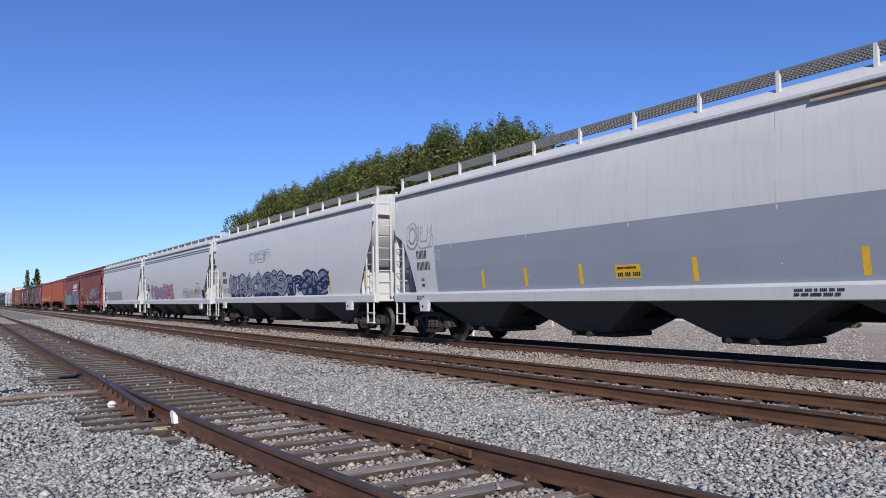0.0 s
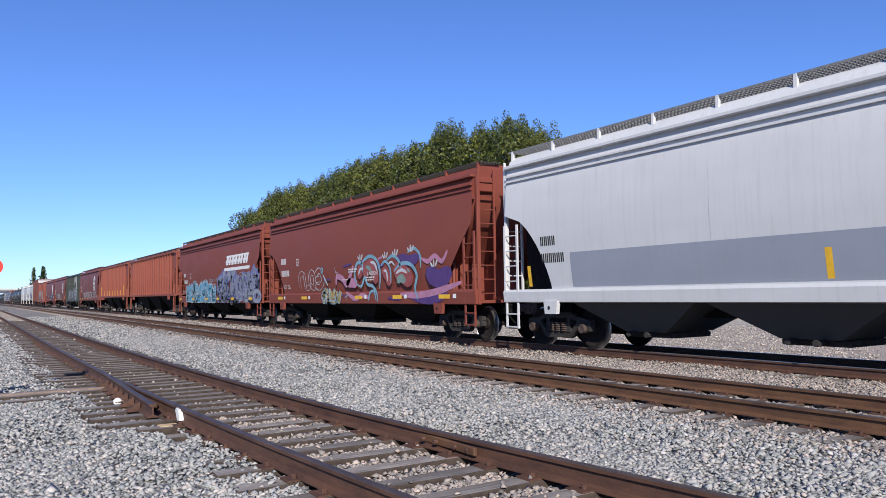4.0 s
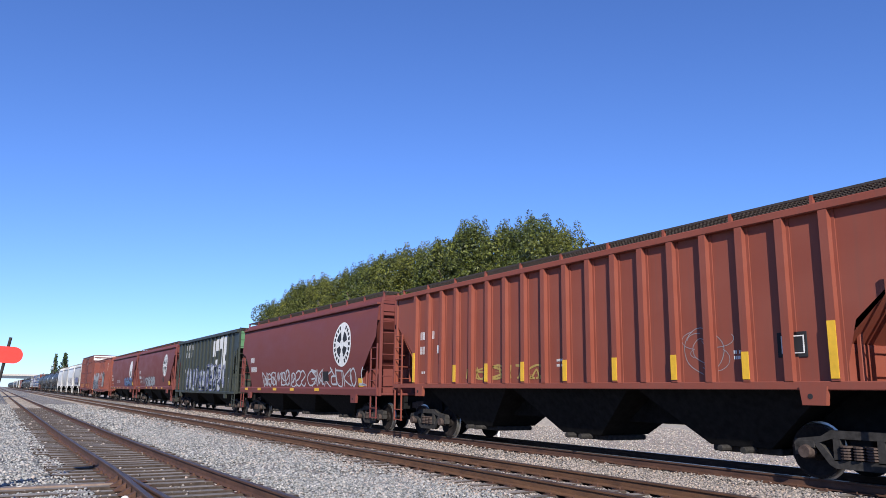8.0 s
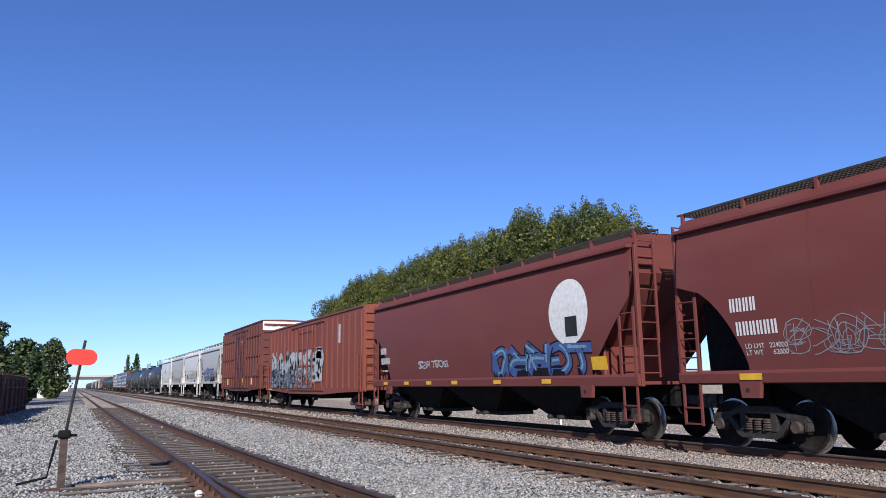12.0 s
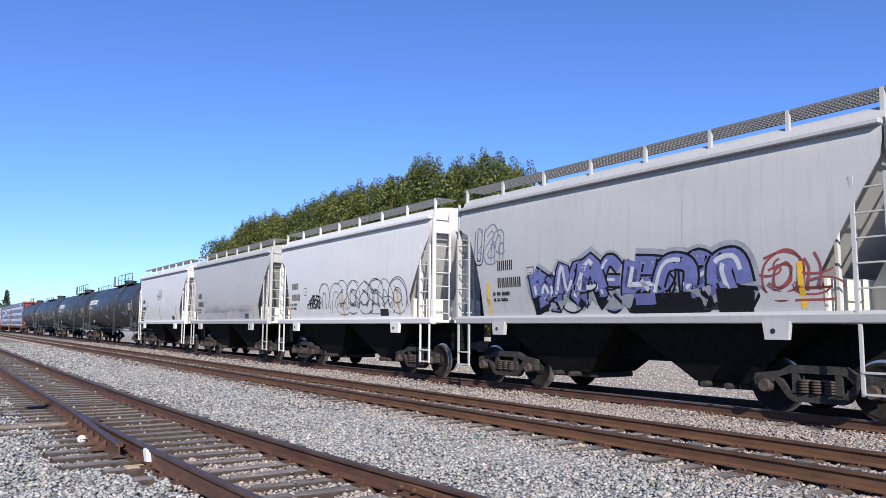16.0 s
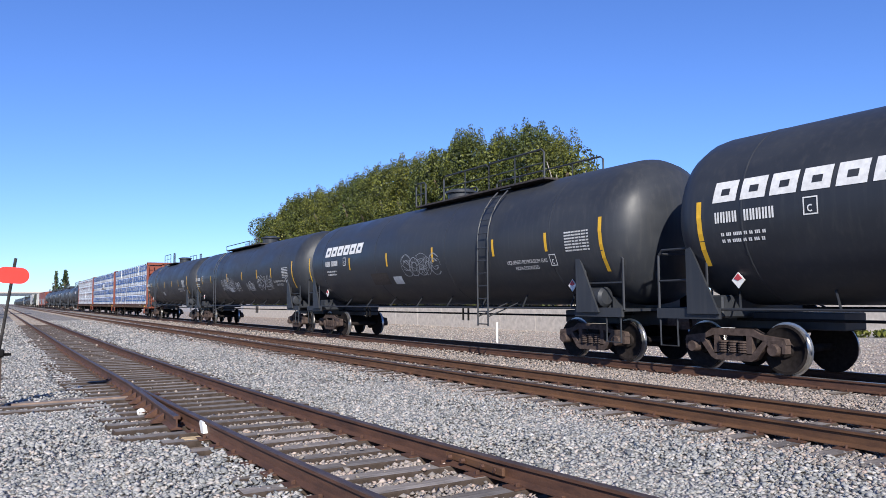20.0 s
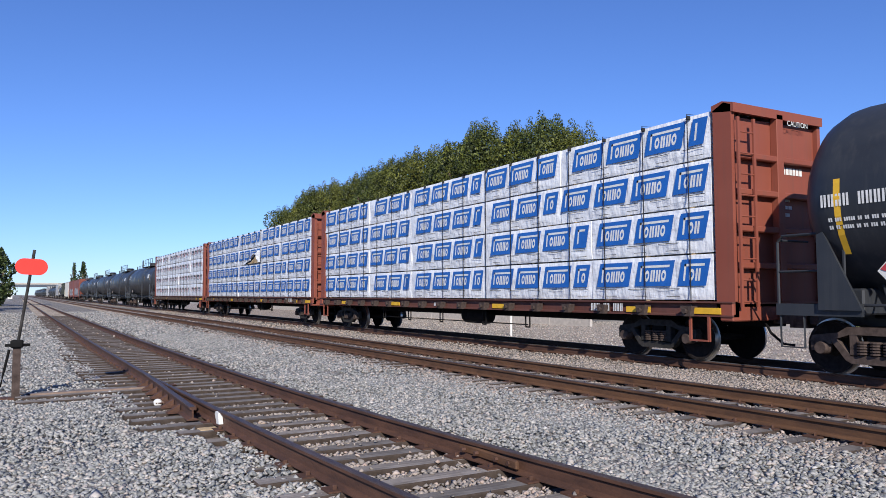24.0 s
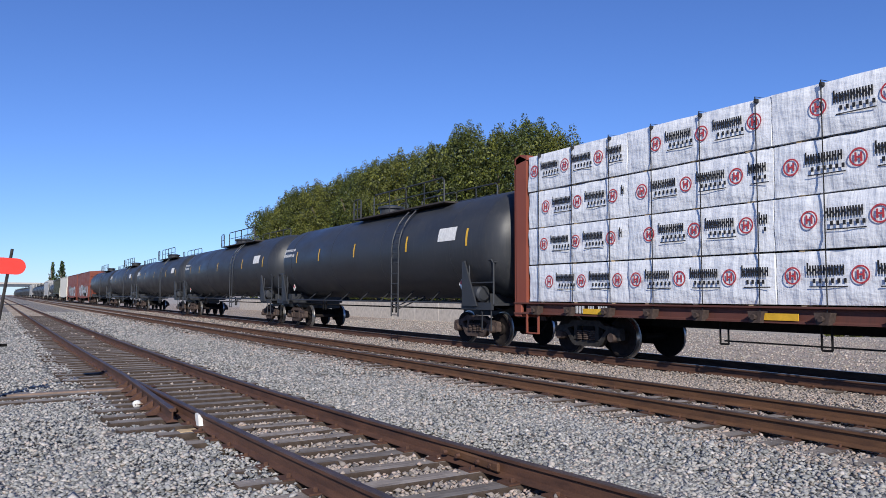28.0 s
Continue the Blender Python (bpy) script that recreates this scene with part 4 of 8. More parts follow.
def round_hopper(name, label, L, mat, sill=(1.12, 1.40), eave=4.45, top=4.72, bays=4, zc=3.25, za=2.1, inset=1.75, walk_mat=None, fold=False, end_mat=None, walk_z=0.2,
                 bay_mat=None, rail_mat=None, belly=1.57, slope=2.5, slope_z=3.65, group="covered hopper cars"):
    car = thing(name, label, "hopper car", group)
    hb = L / 2 - 0.45
    s0, s1 = sill
    z0 = za if za > 2.2 else s1 + 0.12
    prof = [(1.44, s1 - 0.02), (1.49, s1 + 0.35), (1.53, 2.1), (belly, 2.7), (belly, 3.25), (1.53, (3.25 + eave) / 2), (1.47, eave - 0.1), (1.42, eave)]
    sx = lerp_prof(prof)
    levels = sorted({s1 - 0.02, eave, eave - 0.1} | {z0 + (zc - z0) * k / 9 for k in range(10)} | {(zc + eave) / 2})
    prof = [(-sx(z), z) for z in levels]
    roof = [(1.42, eave + 0.05), (1.36, eave + 0.20), (1.20, eave + 0.32), (0.85, eave + 0.37), (0.4, eave + 0.39)]
    ring = [(-x, z) for x, z in prof] + [(-x, z) for x, z in roof]
    ring = ring + [(-x, z) for x, z in reversed(ring)]

    def e(z):
        q = min(max((z - z0) / (zc - z0), 0.0), 1.0)
        return 0.12 + (inset - 0.12) * (0.75 * math.sqrt(1 - q * q) + 0.25 * (1 - q))
    ny = 8
    g = G()
    for x, z in ring:
        y1 = hb - e(z)
        y0 = -hb + float(np.interp(z, [z0, zc], [inset, 0.12]))
        g.v += [(x, y0 + (y1 - y0) * i / ny, z) for i in range(ny + 1)]
    c = ny + 1
    n = len(ring)
    for i in range(n - 1):
        for j in range(ny):
            g.f.append((i * c + j, (i + 1) * c + j, (i + 1) * c + j + 1, i * c + j + 1))
    # the slope sheets lie further in than the cut edges of the sides
    for end in (0, ny):
        o = len(g.v)
        for i in range(n // 2):
            x, z = ring[i]
            y = g.v[i * c + end][1]
            deep = hb - float(np.interp(z, [s1, slope_z], [slope, 0.14]))
            y = max(y, -deep) if end == 0 else min(y, deep)
            g.v += [(x + 0.10, y, z), (-x - 0.10, y, z)]
        for i in range(n // 2 - 1):
            a, b2 = i, n - 1 - i
            for q in ((a * c + end, (a + 1) * c + end, o + 2 * i + 2, o + 2 * i), (o + 2 * i, o + 2 * i + 2, o + 2 * i + 3, o + 2 * i + 1), (o + 2 * i + 1, o + 2 * i + 3, (b2 - 1) * c + end, b2 * c + end)):
                g.f.append(q if end else q[::-1])
        t0 = n // 2 - 1
        g.f.append((t0 * c + end, (t0 + 1) * c + end, o + 2 * t0 + 1, o + 2 * t0))
    g.f.append(tuple(j for j in range(c)) + tuple((n - 1) * c + j for j in reversed(range(c))))
    part("body", g, mat, car, smooth=True)
    # welded sheet joints down the side
    k = max(3, int(2 * hb / 2.9))
    for i in range(1, k):
        y = -hb + 2 * hb * i / k
        part("sheet_joint", patch(G(), y - 0.016, y + 0.016, s1 + 0.02, eave - 0.1, sx, 0.004, 0, 9), mat, car)
    # eave lip and, on some, the folded band under it
    for s in (-1, 1):
        h = G().box(s * 1.49 - 0.08, s * 1.49 + 0.08, -hb + 0.1, hb - 0.1, eave - 0.02, eave + 0.06, 0.012)
        part("roof_eave", h, mat, car)
        if fold:
            h = G()
            for k in range(2):
                h.box(s * 1.52 - 0.03, s * 1.52 + 0.03, -hb + 0.15, hb - 0.15, eave - 0.24 - 0.13 * k, eave - 0.2 - 0.13 * k)
            part("side_bead", h, mat, car)
        part("side_sill", G().prism_y([(s * 1.40, s0), (s * 1.54, s0 + 0.02), (s * 1.56, s1 - 0.04), (s * 1.53, s1 + 0.02), (s * 1.40, s1 + 0.02)][::(1 if s > 0 else -1)], -hb, hb), mat, car)
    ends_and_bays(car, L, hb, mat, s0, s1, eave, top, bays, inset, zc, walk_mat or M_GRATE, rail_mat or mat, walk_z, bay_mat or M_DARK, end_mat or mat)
    return car, sx, hb


def ends_and_bays(car, L, hb, mat, s0, s1, eave, top, bays, inset, zc, walk_mat, rail_mat, walk_z, bay_mat, end_mat, truck_in=1.95):
    # hopper bays under the body; their dark colour carries the shade there
    span = 2 * (hb - min(inset + 0.35, 2.35))
    w = span / bays
    for k in range(bays):
        c = -span / 2 + w * (k + 0.5)
        g = G()
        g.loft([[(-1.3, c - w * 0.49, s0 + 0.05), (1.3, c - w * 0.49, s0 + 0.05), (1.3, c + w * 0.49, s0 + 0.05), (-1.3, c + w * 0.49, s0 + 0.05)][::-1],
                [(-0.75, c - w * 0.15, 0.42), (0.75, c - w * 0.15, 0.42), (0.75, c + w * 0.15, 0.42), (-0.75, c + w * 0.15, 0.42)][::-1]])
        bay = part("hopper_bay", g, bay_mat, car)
        h = G().box(-0.6, 0.6, c - w * 0.17, c + w * 0.17, 0.30, 0.42, 0.02)
        h.tube([(-1.05, c - 0.28, 0.38), (-0.7, c - 0.28, 0.38)], 0.06, 8).tube([(-0.98, c + 0.28, 0.38), (-0.7, c + 0.28, 0.38)], 0.06, 8)
        part("outlet_gate", h, M_TRUCK, bay)
    part("center_sill", G().box(-0.34, 0.34, -L / 2 + 0.6, L / 2 - 0.6, 0.74, s0 + 0.03, 0.02), M_DARK, car)
    for s in (-1, 1):
        y = s * hb
        part("end_platform", G().box(-1.46, 1.46, min(y, y - s * inset * 0.95), max(y, y - s * inset * 0.95), s0 + 0.03, s0 + 0.11, 0.015), end_mat, car)
        yb = y - s * inset * 0.97
        part("bolster_web", G().box(-1.4, 1.4, min(yb, yb - s * 0.05), max(yb, yb - s * 0.05), s0, zc - (zc - 2.05) * 0.9 if inset < 1.9 else 2.3), end_mat, car)
        part("shear_plate", G().prism_x([(y - s * inset, s0), (y - s * 0.25, s0), (y - s * 0.25, zc - 0.35), (y - s * inset, 2.0)][::(1 if s < 0 else -1)], -0.04, 0.04), mat, car)
        # a dark block fills the open far end in place of its shade
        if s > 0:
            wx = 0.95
            part("end_shade_block", G().prism_x([(y - inset * 1.02, s0 + 0.1), (y - 0.3, s0 + 0.1), (y - 0.22, zc - 0.3), (y - inset * 0.5, zc - 0.42), (y - inset * 0.85, zc - 0.9), (y - inset * 1.02, s0 + 0.9)], -wx, wx), M_DARK, car)
        for sx2 in (-1, 1):
            part("end_post", G().box(sx2 * 1.42 - 0.05, sx2 * 1.42 + 0.05, y - 0.045, y + 0.045, s0, eave + 0.05, 0.01), rail_mat, car)
            part("end_strut", G().tube([(sx2 * 1.2, y - s * inset * 0.9, s0 + 0.1), (sx2 * 1.2, y - s * inset * 0.9, zc - 1.0)], 0.05, 6), rail_mat, car)
        g = G()
        ladder_end(g, y + s * 0.03, -1.42, -0.9, s0 + 0.2, eave + 0.2)
        part("end_ladder", g, rail_mat, car)
        g = G()
        ladder_side(g, -1.53, y - s * 0.06, y - s * 0.56, s0 + 0.05, zc - 0.25)
        part("side_ladder", g, rail_mat, car)
        g = G()
        for yy in (y - s * 0.08, y - s * 0.54):
            g.box(-1.53, -1.49, yy - 0.025, yy + 0.025, 0.42, s0)
        for z in (0.44, 0.76):
            g.box(-1.54, -1.46, min(y - s * 0.08, y - s * 0.54), max(y - s * 0.08, y - s * 0.54), z, z + 0.03)
        part("stirrup_step", g, rail_mat, car)
        part("ladder_box", G().box(-1.40, -0.85, min(y, y - s * 0.12), max(y, y - s * 0.12), eave - 0.42, eave - 0.02, 0.02), mat, car)
        part("draft_pocket", G().box(-0.42, 0.42, min(y - s * 0.05, y - s * 1.3), max(y - s * 0.05, y - s * 1.3), 0.72, s0 + 0.02, 0.02), M_DARK, car)
        yj = s * (L / 2 - truck_in - 0.35)
        pad = part("jacking_pad", G().prism_x([(yj - 0.24, s0 + 0.04), (yj + 0.24, s0 + 0.04), (yj + 0.20, s0 - 0.26), (yj - 0.20, s0 - 0.26)][::-1], -1.60, -1.50), rail_mat, car)
        # a raised black disc paints in the dark of the pad's hole
        part("pad_hole_shade", G().lathe_x([(-1.606, 0.045), (-1.598, 0.045)], yj + 0.05, s0 - 0.12, 10), M_INK, pad)
        truck(car, s * (L / 2 - truck_in), rusty=False)
    # running board on the roof
    z = top + walk_z
    for s in (-1, 1):
        g = G()
        n = int(2 * hb / 0.09)
        for i in range(n):
            y = -hb + 2 * hb * (i + 0.5) / n
            g.box(s * 0.98 - 0.30, s * 0.98 + 0.30, y - 0.009, y + 0.009, z - 0.03, z)
        for x in (s * 0.98 - 0.2, s * 0.98 - 0.1, s * 0.98, s * 0.98 + 0.1, s * 0.98 + 0.2):
            g.box(x - 0.008, x + 0.008, -hb, hb, z - 0.026, z + 0.002)
        for x in (s * 0.98 - 0.31, s * 0.98 + 0.31):
            part("board_edge", G().box(x - 0.012, x + 0.012, -hb, hb, z - 0.035, z + 0.006), walk_mat, car)
        part("running_board", g, walk_mat, car)
        k = max(6, int(2 * hb / 1.55))
        bm = G().prism_y([(s * 1.33, eave + 0.02), (s * 1.27, eave + 0.02), (s * 1.24, z), (s * 1.31, z)][::(1 if s < 0 else -1)], -0.032, 0.032).mesh("board_bracket", rail_mat)
        for i in range(k + 1):
            part("board_bracket", bm, None, car, at=pose(0, -hb + 0.15 + (2 * hb - 0.3) * i / k, 0))
    part("roof_hatch", G().box(-0.36, 0.36, -hb + 0.8, hb - 0.8, top - 0.02, top + 0.17, 0.04), mat, car)
    brake_wheel(car, -0.3, -hb - 0.12, 2.0, rail_mat)
    couplers(car, L)
    air_hose(car, L)


def ribbed_hopper(name, label, L, mat, ribs, bottom=1.58, eave=4.42, top=4.6, bays=3, end_mat=None, walk_mat=None, cut=2.1, zc=3.1, slope_mat=None, rib_d=0.13, group="covered hopper cars"):
    car = thing(name, label, "hopper car", group)
    hb = L / 2 - 0.45
    X = 1.45

    def sx(z):
        return -X

    def e(z):
        return float(np.interp(z, [bottom, zc - 0.9, zc], [cut, cut * 0.82, 0.1]))
    zs = [bottom, zc - 0.9, zc, eave]
    g = G()
    ring = [(-X, z) for z in zs] + [(-0.9, top - 0.03), (0.9, top - 0.03)] + [(X, z) for z in reversed(zs)]
    for x, z in ring:
        y1 = hb - e(z)
        g.v += [(x, -y1, z), (x, y1, z)]
    n = len(ring)
    for i in range(n - 1):
        g.f.append((2 * i, 2 * i + 2, 2 * i + 3, 2 * i + 1))
    for i in range(n // 2 - 1):
        a, b2 = i, n - 1 - i
        if zs[min(i, 3)] >= zc:
            g.f.append((2 * a, 2 * b2, 2 * b2 - 2, 2 * a + 2))
            g.f.append((2 * a + 1, 2 * a + 3, 2 * b2 - 1, 2 * b2 + 1))
    # slope sheets running in under the ends, between the side sheets
    for s in (-1, 1):
        o = len(g.v)
        for z in (bottom, zc):
            y1 = s * (hb - 0.1 - (zc - z))
            g.v += [(-X + 0.004, y1, z), (X - 0.004, y1, z)]
        g.f.append((o, o + 1, o + 3, o + 2) if s < 0 else (o, o + 2, o + 3, o + 1))
    g.f.append((0, 1, 2 * n - 1, 2 * n - 2))
    part("body", g, mat, car)
    rib = G().prism_y([(-X - rib_d, bottom + 0.02), (-X - rib_d, eave - 0.06), (-X, eave - 0.02), (-X, bottom)], -0.075, 0.075)
    rib.box(-X - 0.02, -X, -0.13, 0.13, bottom, eave - 0.02)
    rm = rib.mesh("side_rib", mat)
    for i in range(ribs[2]):
        y = hb - ribs[0] - ribs[1] * i
        z_need = e(bottom + 0.01)
        if abs(y) > hb - z_need + 0.05:
            short = G()
            z0 = float(np.interp(hb - abs(y), [0.1, cut * 0.82, cut], [zc, zc - 0.9, bottom])) + 0.12
            short.box(-X - rib_d * 0.85, -X, y - 0.06, y + 0.06, z0, eave - 0.04)
            part("side_rib", short, mat, car)
        else:
            part("side_rib", rm, None, car, at=pose(0, y, 0))
            part("side_rib", rm, None, car, at=pose(0, y, 0, 0, 0, 180))
    for s in (-1, 1):
        part("top_chord", G().box(s * (X + 0.05) - 0.09, s * (X + 0.05) + 0.09, -hb + 0.08, hb - 0.08, eave - 0.06, eave + 0.08, 0.015), mat, car)
        part("side_sill", G().box(s * (X + 0.02) - 0.10, s * (X + 0.02) + 0.10, -hb + 0.05, hb - 0.05, bottom - 0.12, bottom + 0.02, 0.012), mat, car)
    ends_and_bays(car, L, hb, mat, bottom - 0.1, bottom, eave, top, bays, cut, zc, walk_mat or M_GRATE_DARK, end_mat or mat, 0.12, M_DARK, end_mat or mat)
    return car, sx, hb


# ---- box cars ----
def boxcar_shell(name, label, L, mat, bottom, eave, top, group="box cars"):
    car = thing(name, label, "box car", group)
    hb = L / 2 - 0.45
    X = 1.46
    part("body", G().prism_y([(-X, bottom), (X, bottom), (X, eave), (X - 0.1, eave + 0.08), (0.0, top), (-X + 0.1, eave + 0.08), (-X, eave)], -hb, hb), mat, car)
    for s in (-1, 1):
        part("roof_eave", G().box(s * X - 0.05, s * X + 0.05, -hb - 0.02, hb + 0.02, eave - 0.02, eave + 0.07, 0.012), mat, car)
        part("side_sill", G().prism_x([(-hb, bottom + 0.08), (hb, bottom + 0.08), (hb, bottom - 0.05), (hb - 2.6, bottom - 0.1), (3.2, bottom - 0.22), (-3.2, bottom - 0.22), (-hb + 2.6, bottom - 0.1), (-hb, bottom - 0.05)][::-1],
                                      s * (X + 0.01) - 0.03, s * (X + 0.01) + 0.03), mat, car)
        y = s * hb
        for k in range(9):
            z = bottom + 0.35 + k * (eave - bottom - 0.6) / 8
            part("end_corrugation", G().box(-X + 0.1, X - 0.1, min(y, y + s * 0.07), max(y, y + s * 0.07), z - 0.07, z + 0.07, 0.03), mat, car)
        g = G()
        ladder_side(g, -X - 0.09, y - s * 0.08, y - s * 0.55, bottom - 0.05, bottom + 1.6)
        part("side_ladder", g, mat, car)
        g = G()
        ladder_end(g, y + s * 0.16, -X + 0.05, -X + 0.5, bottom - 0.05, bottom + 1.6)
        part("end_ladder", g, mat, car)
        g = G()
        for yy in (y - s * 0.1, y - s * 0.55):
            g.box(-X - 0.02, -X + 0.02, yy - 0.025, yy + 0.025, 0.42, bottom - 0.05)
        g.box(-X - 0.04, -X + 0.04, min(y - s * 0.1, y - s * 0.55), max(y - s * 0.1, y - s * 0.55), 0.42, 0.45)
        part("stirrup_step", g, mat, car)
        truck(car, s * (L / 2 - 2.05), True)
    part("underframe", G().box(-0.3, 0.3, -L / 2 + 0.6, L / 2 - 0.6, 0.72, bottom + 0.02).box(-1.2, 1.2, -2.0, -1.2, 0.6, 0.95, 0.05).box(-0.9, -0.3, 1.0, 2.6, 0.62, 0.9, 0.1), M_DARK, car)
    g = G().tube([(-1.2, -hb + 2.9, 0.72), (-1.2, hb - 2.9, 0.72)], 0.02, 5)
    part("brake_rod", g, M_DARK, car)
    brake_wheel(car, -0.5, -hb - 0.2, 2.3, mat)
    couplers(car, L)
    air_hose(car, L)
    return car, (lambda z: -X), hb, X


# ---- tank car ----
def tank_car(name, label, L, radius=1.56, zc=2.86, detail=True, platform_y=0.0, mat=None, group="tank cars", ahead=1.2, behind=5.6, climb=-3.6, low_rail=False, near=0.6):
    mat = mat or M_BLACK
    car = thing(name, label, "tank car", group)
    hb = L / 2 - 0.65
    hs = L / 2 - 1.3
    R = radius
    # dished heads; the shell sits a little towards the rear of its frame
    dish = [(0.0, 0.02), (0.025, R * 0.30), (0.11, R * 0.56), (0.28, R * 0.79), (0.48, R * 0.92), (0.72, R * 0.985), (0.92, R)]
    prof = [(-hb - near + a, r) for a, r in dish] + [(hb - 0.1 - a, r) for a, r in reversed(dish)]
    part("tank", G().lathe_y(prof, 0, zc, 44 if detail else 16), mat, car, smooth=True)

    def sx(z):
        return -math.sqrt(max(R * R - (z - zc) ** 2, 0.01))
    if detail:
        for k in (-0.52, -0.17, 0.17, 0.52):
            g = G()
            g.lathe_y([(k * hb * 1.5 - 0.025, R + 0.001), (k * hb * 1.5 - 0.015, R + 0.007), (k * hb * 1.5 + 0.015, R + 0.007), (k * hb * 1.5 + 0.025, R + 0.001)], 0, zc, 44)
            part("weld_seam", g, mat, car, smooth=True)
    for s in (-1, 1):
        ye = s * (L / 2 - 0.5)
        g = G()
        g.box(-0.34, 0.34, min(ye, ye - s * 3.2), max(ye, ye - s * 3.2), 0.8, 1.12, 0.02)
        part("stub_sill", g, mat, car)
        yo = s * (hs - 0.3)
        g = G()
        for x in (-1.56, 1.51):
            g.prism_x([(yo - 0.45, 1.1), (yo + 0.28, 1.1), (yo + 0.28, 2.34), (yo + 0.17, 2.38)][::-1], x, x + 0.05)
        g.box(-1.25, 1.25, yo - 0.3, yo + 0.3, 1.02, 1.45, 0.03)
        part("saddle", g, mat, car)
        if s < 0:
            part("air_reservoir", G().lathe_y([(yo - 0.46, 0.02), (yo - 0.44, 0.17), (yo - 0.38, 0.23), (yo + 0.30, 0.23), (yo + 0.36, 0.17), (yo + 0.38, 0.02)], -1.28, 1.44, 14), mat, car, smooth=True)
        part("end_platform", G().box(-1.45, 1.45, min(ye, ye - s * 0.85), max(ye, ye - s * 0.85), 1.12, 1.18).box(-1.5, -1.42, min(ye, ye - s * 1.5), max(ye, ye - s * 1.5), 1.0, 1.2), mat, car)
        r0 = 0.022
        for x in (-1.42, 1.42):
            part("end_railing", G().tube([(x, ye, 1.15), (x, ye, 2.26), (x, ye - s * 0.1, 2.37), (x, ye - s * 1.08, 2.37), (x, ye - s * 1.2, 2.26), (x, ye - s * 1.2, 1.2)], r0 * 1.2, 6), mat, car)
        part("cross_grab", G().tube([(-1.42, ye - s * 0.02, 2.3), (-0.6, ye - s * 0.02, 2.3)], r0, 6), mat, car)
        part("side_grab", G().tube([(-1.42, ye, 1.75), (-1.42, ye - s * 1.2, 1.75)], r0, 5), mat, car)
        part("stirrup_step", G().tube([(-1.46, ye - s * 0.06, 1.12), (-1.46, ye - s * 0.06, 0.46), (-1.46, ye - s * 0.5, 0.46), (-1.46, ye - s * 0.5, 1.12)], r0, 5), mat, car)
        truck(car, s * (L / 2 - 1.95), True)
        if not detail:
            continue
        part("placard_holder", G().prism_x([(s * (hs - 1.0) + a, 1.72 + b2) for a, b2 in ((0.0, -0.15), (0.14, 0.0), (0.0, 0.15), (-0.14, 0.0))], -1.30, -1.28), M_LETTER, car, "white and red hazard placard")
        part("placard_mark", G().prism_x([(s * (hs - 1.0) + a, 1.76 + b2) for a, b2 in ((0.0, -0.05), (0.09, -0.01), (0.0, 0.08), (-0.09, -0.01))], -1.31, -1.30), M_REDINK, car)
    # long grab rail with struts along the belly
    for s in (-1, 1):
        g = G()
        g.tube([(s * 1.32, -hb + 0.5, 1.18), (s * 1.32, hb - 0.5, 1.18)], 0.028, 6)
        for k in range(9):
            y = -hb + 1.7 + (2 * hb - 3.4) * k / 8
            g.tube([(s * 1.32, y, 1.18), (sx(1.5) * -s * 0.99, y + 0.35, 1.52)], 0.022, 5)
        part("side_rail", g, mat, car)
    if detail:
        for y in (-hb * 0.3, hb * 0.42):
            for dy in (-0.14, 0.14):
                part("hanger", G().tube([(-1.2, y + dy, 1.18), (-1.2, y + dy, 0.80)], 0.03, 6), M_DARK, car)
        part("train_pipe", G().tube([(-0.5, -hb + 1.0, 0.98), (-0.5, hb - 1.0, 0.98)], 0.03, 6), M_DARK, car)
    # loading platform, rails, fittings housing and ladder
    p, zt = platform_y, zc + R
    for s in (-1, 1):
        part("loading_platform", G().box(s * 0.75 - 0.28, s * 0.75 + 0.28, p - behind, p + ahead, zt - 0.12, zt - 0.07), M_GRATE_DARK, car)
    for s in (-1, 1):
        x = s * 1.02
        for a, b2 in ((-behind, -behind * 0.55), (-behind * 0.55, -0.6), (0.55, ahead)):
            if low_rail:
                part("platform_railing", G().tube([(x, p + a, zt - 0.1), (x, p + a, zt + 0.16), (x, p + b2, zt + 0.16), (x, p + b2, zt - 0.1)], 0.024, 6), mat, car)
                continue
            g = G()
            g.tube([(x, p + a, zt - 0.1), (x, p + a, zt + 0.58), (x, p + a + 0.1, zt + 0.66), (x, p + b2 - 0.1, zt + 0.66), (x, p + b2, zt + 0.58), (x, p + b2, zt - 0.1)], 0.026, 6)
            g.tube([(x, p + a, zt + 0.3), (x, p + b2, zt + 0.3)], 0.018, 5)
            g.tube([(x, p + (a + b2) / 2, zt - 0.1), (x, p + (a + b2) / 2, zt + 0.66)], 0.02, 5)
            part("platform_railing", g, mat, car)
    part("fittings_housing", G().lathe_z([(zt - 0.12, 0.44), (zt + 0.26, 0.44), (zt + 0.27, 0.52), (zt + 0.34, 0.52), (zt + 0.40, 0.30), (zt + 0.41, 0.05)], 0, p, 20), mat, car, smooth=True)
    g = G()
    ys = (p + climb - 0.24, p + climb + 0.24)
    for y in ys:
        arc = [(-(R + 0.14) * math.cos(a), y, zc + (R + 0.14) * math.sin(a)) for a in [radians(d) for d in range(-8, 62, 10)]]
        g.tube([(-R - 0.14, y, 0.7), (-R - 0.14, y, zc - 0.2)] + arc, 0.024, 6)
    for z in np.arange(0.75, zc, 0.34):
        g.tube([(-R - 0.14, ys[0], z), (-R - 0.14, ys[1], z)], 0.017, 5)
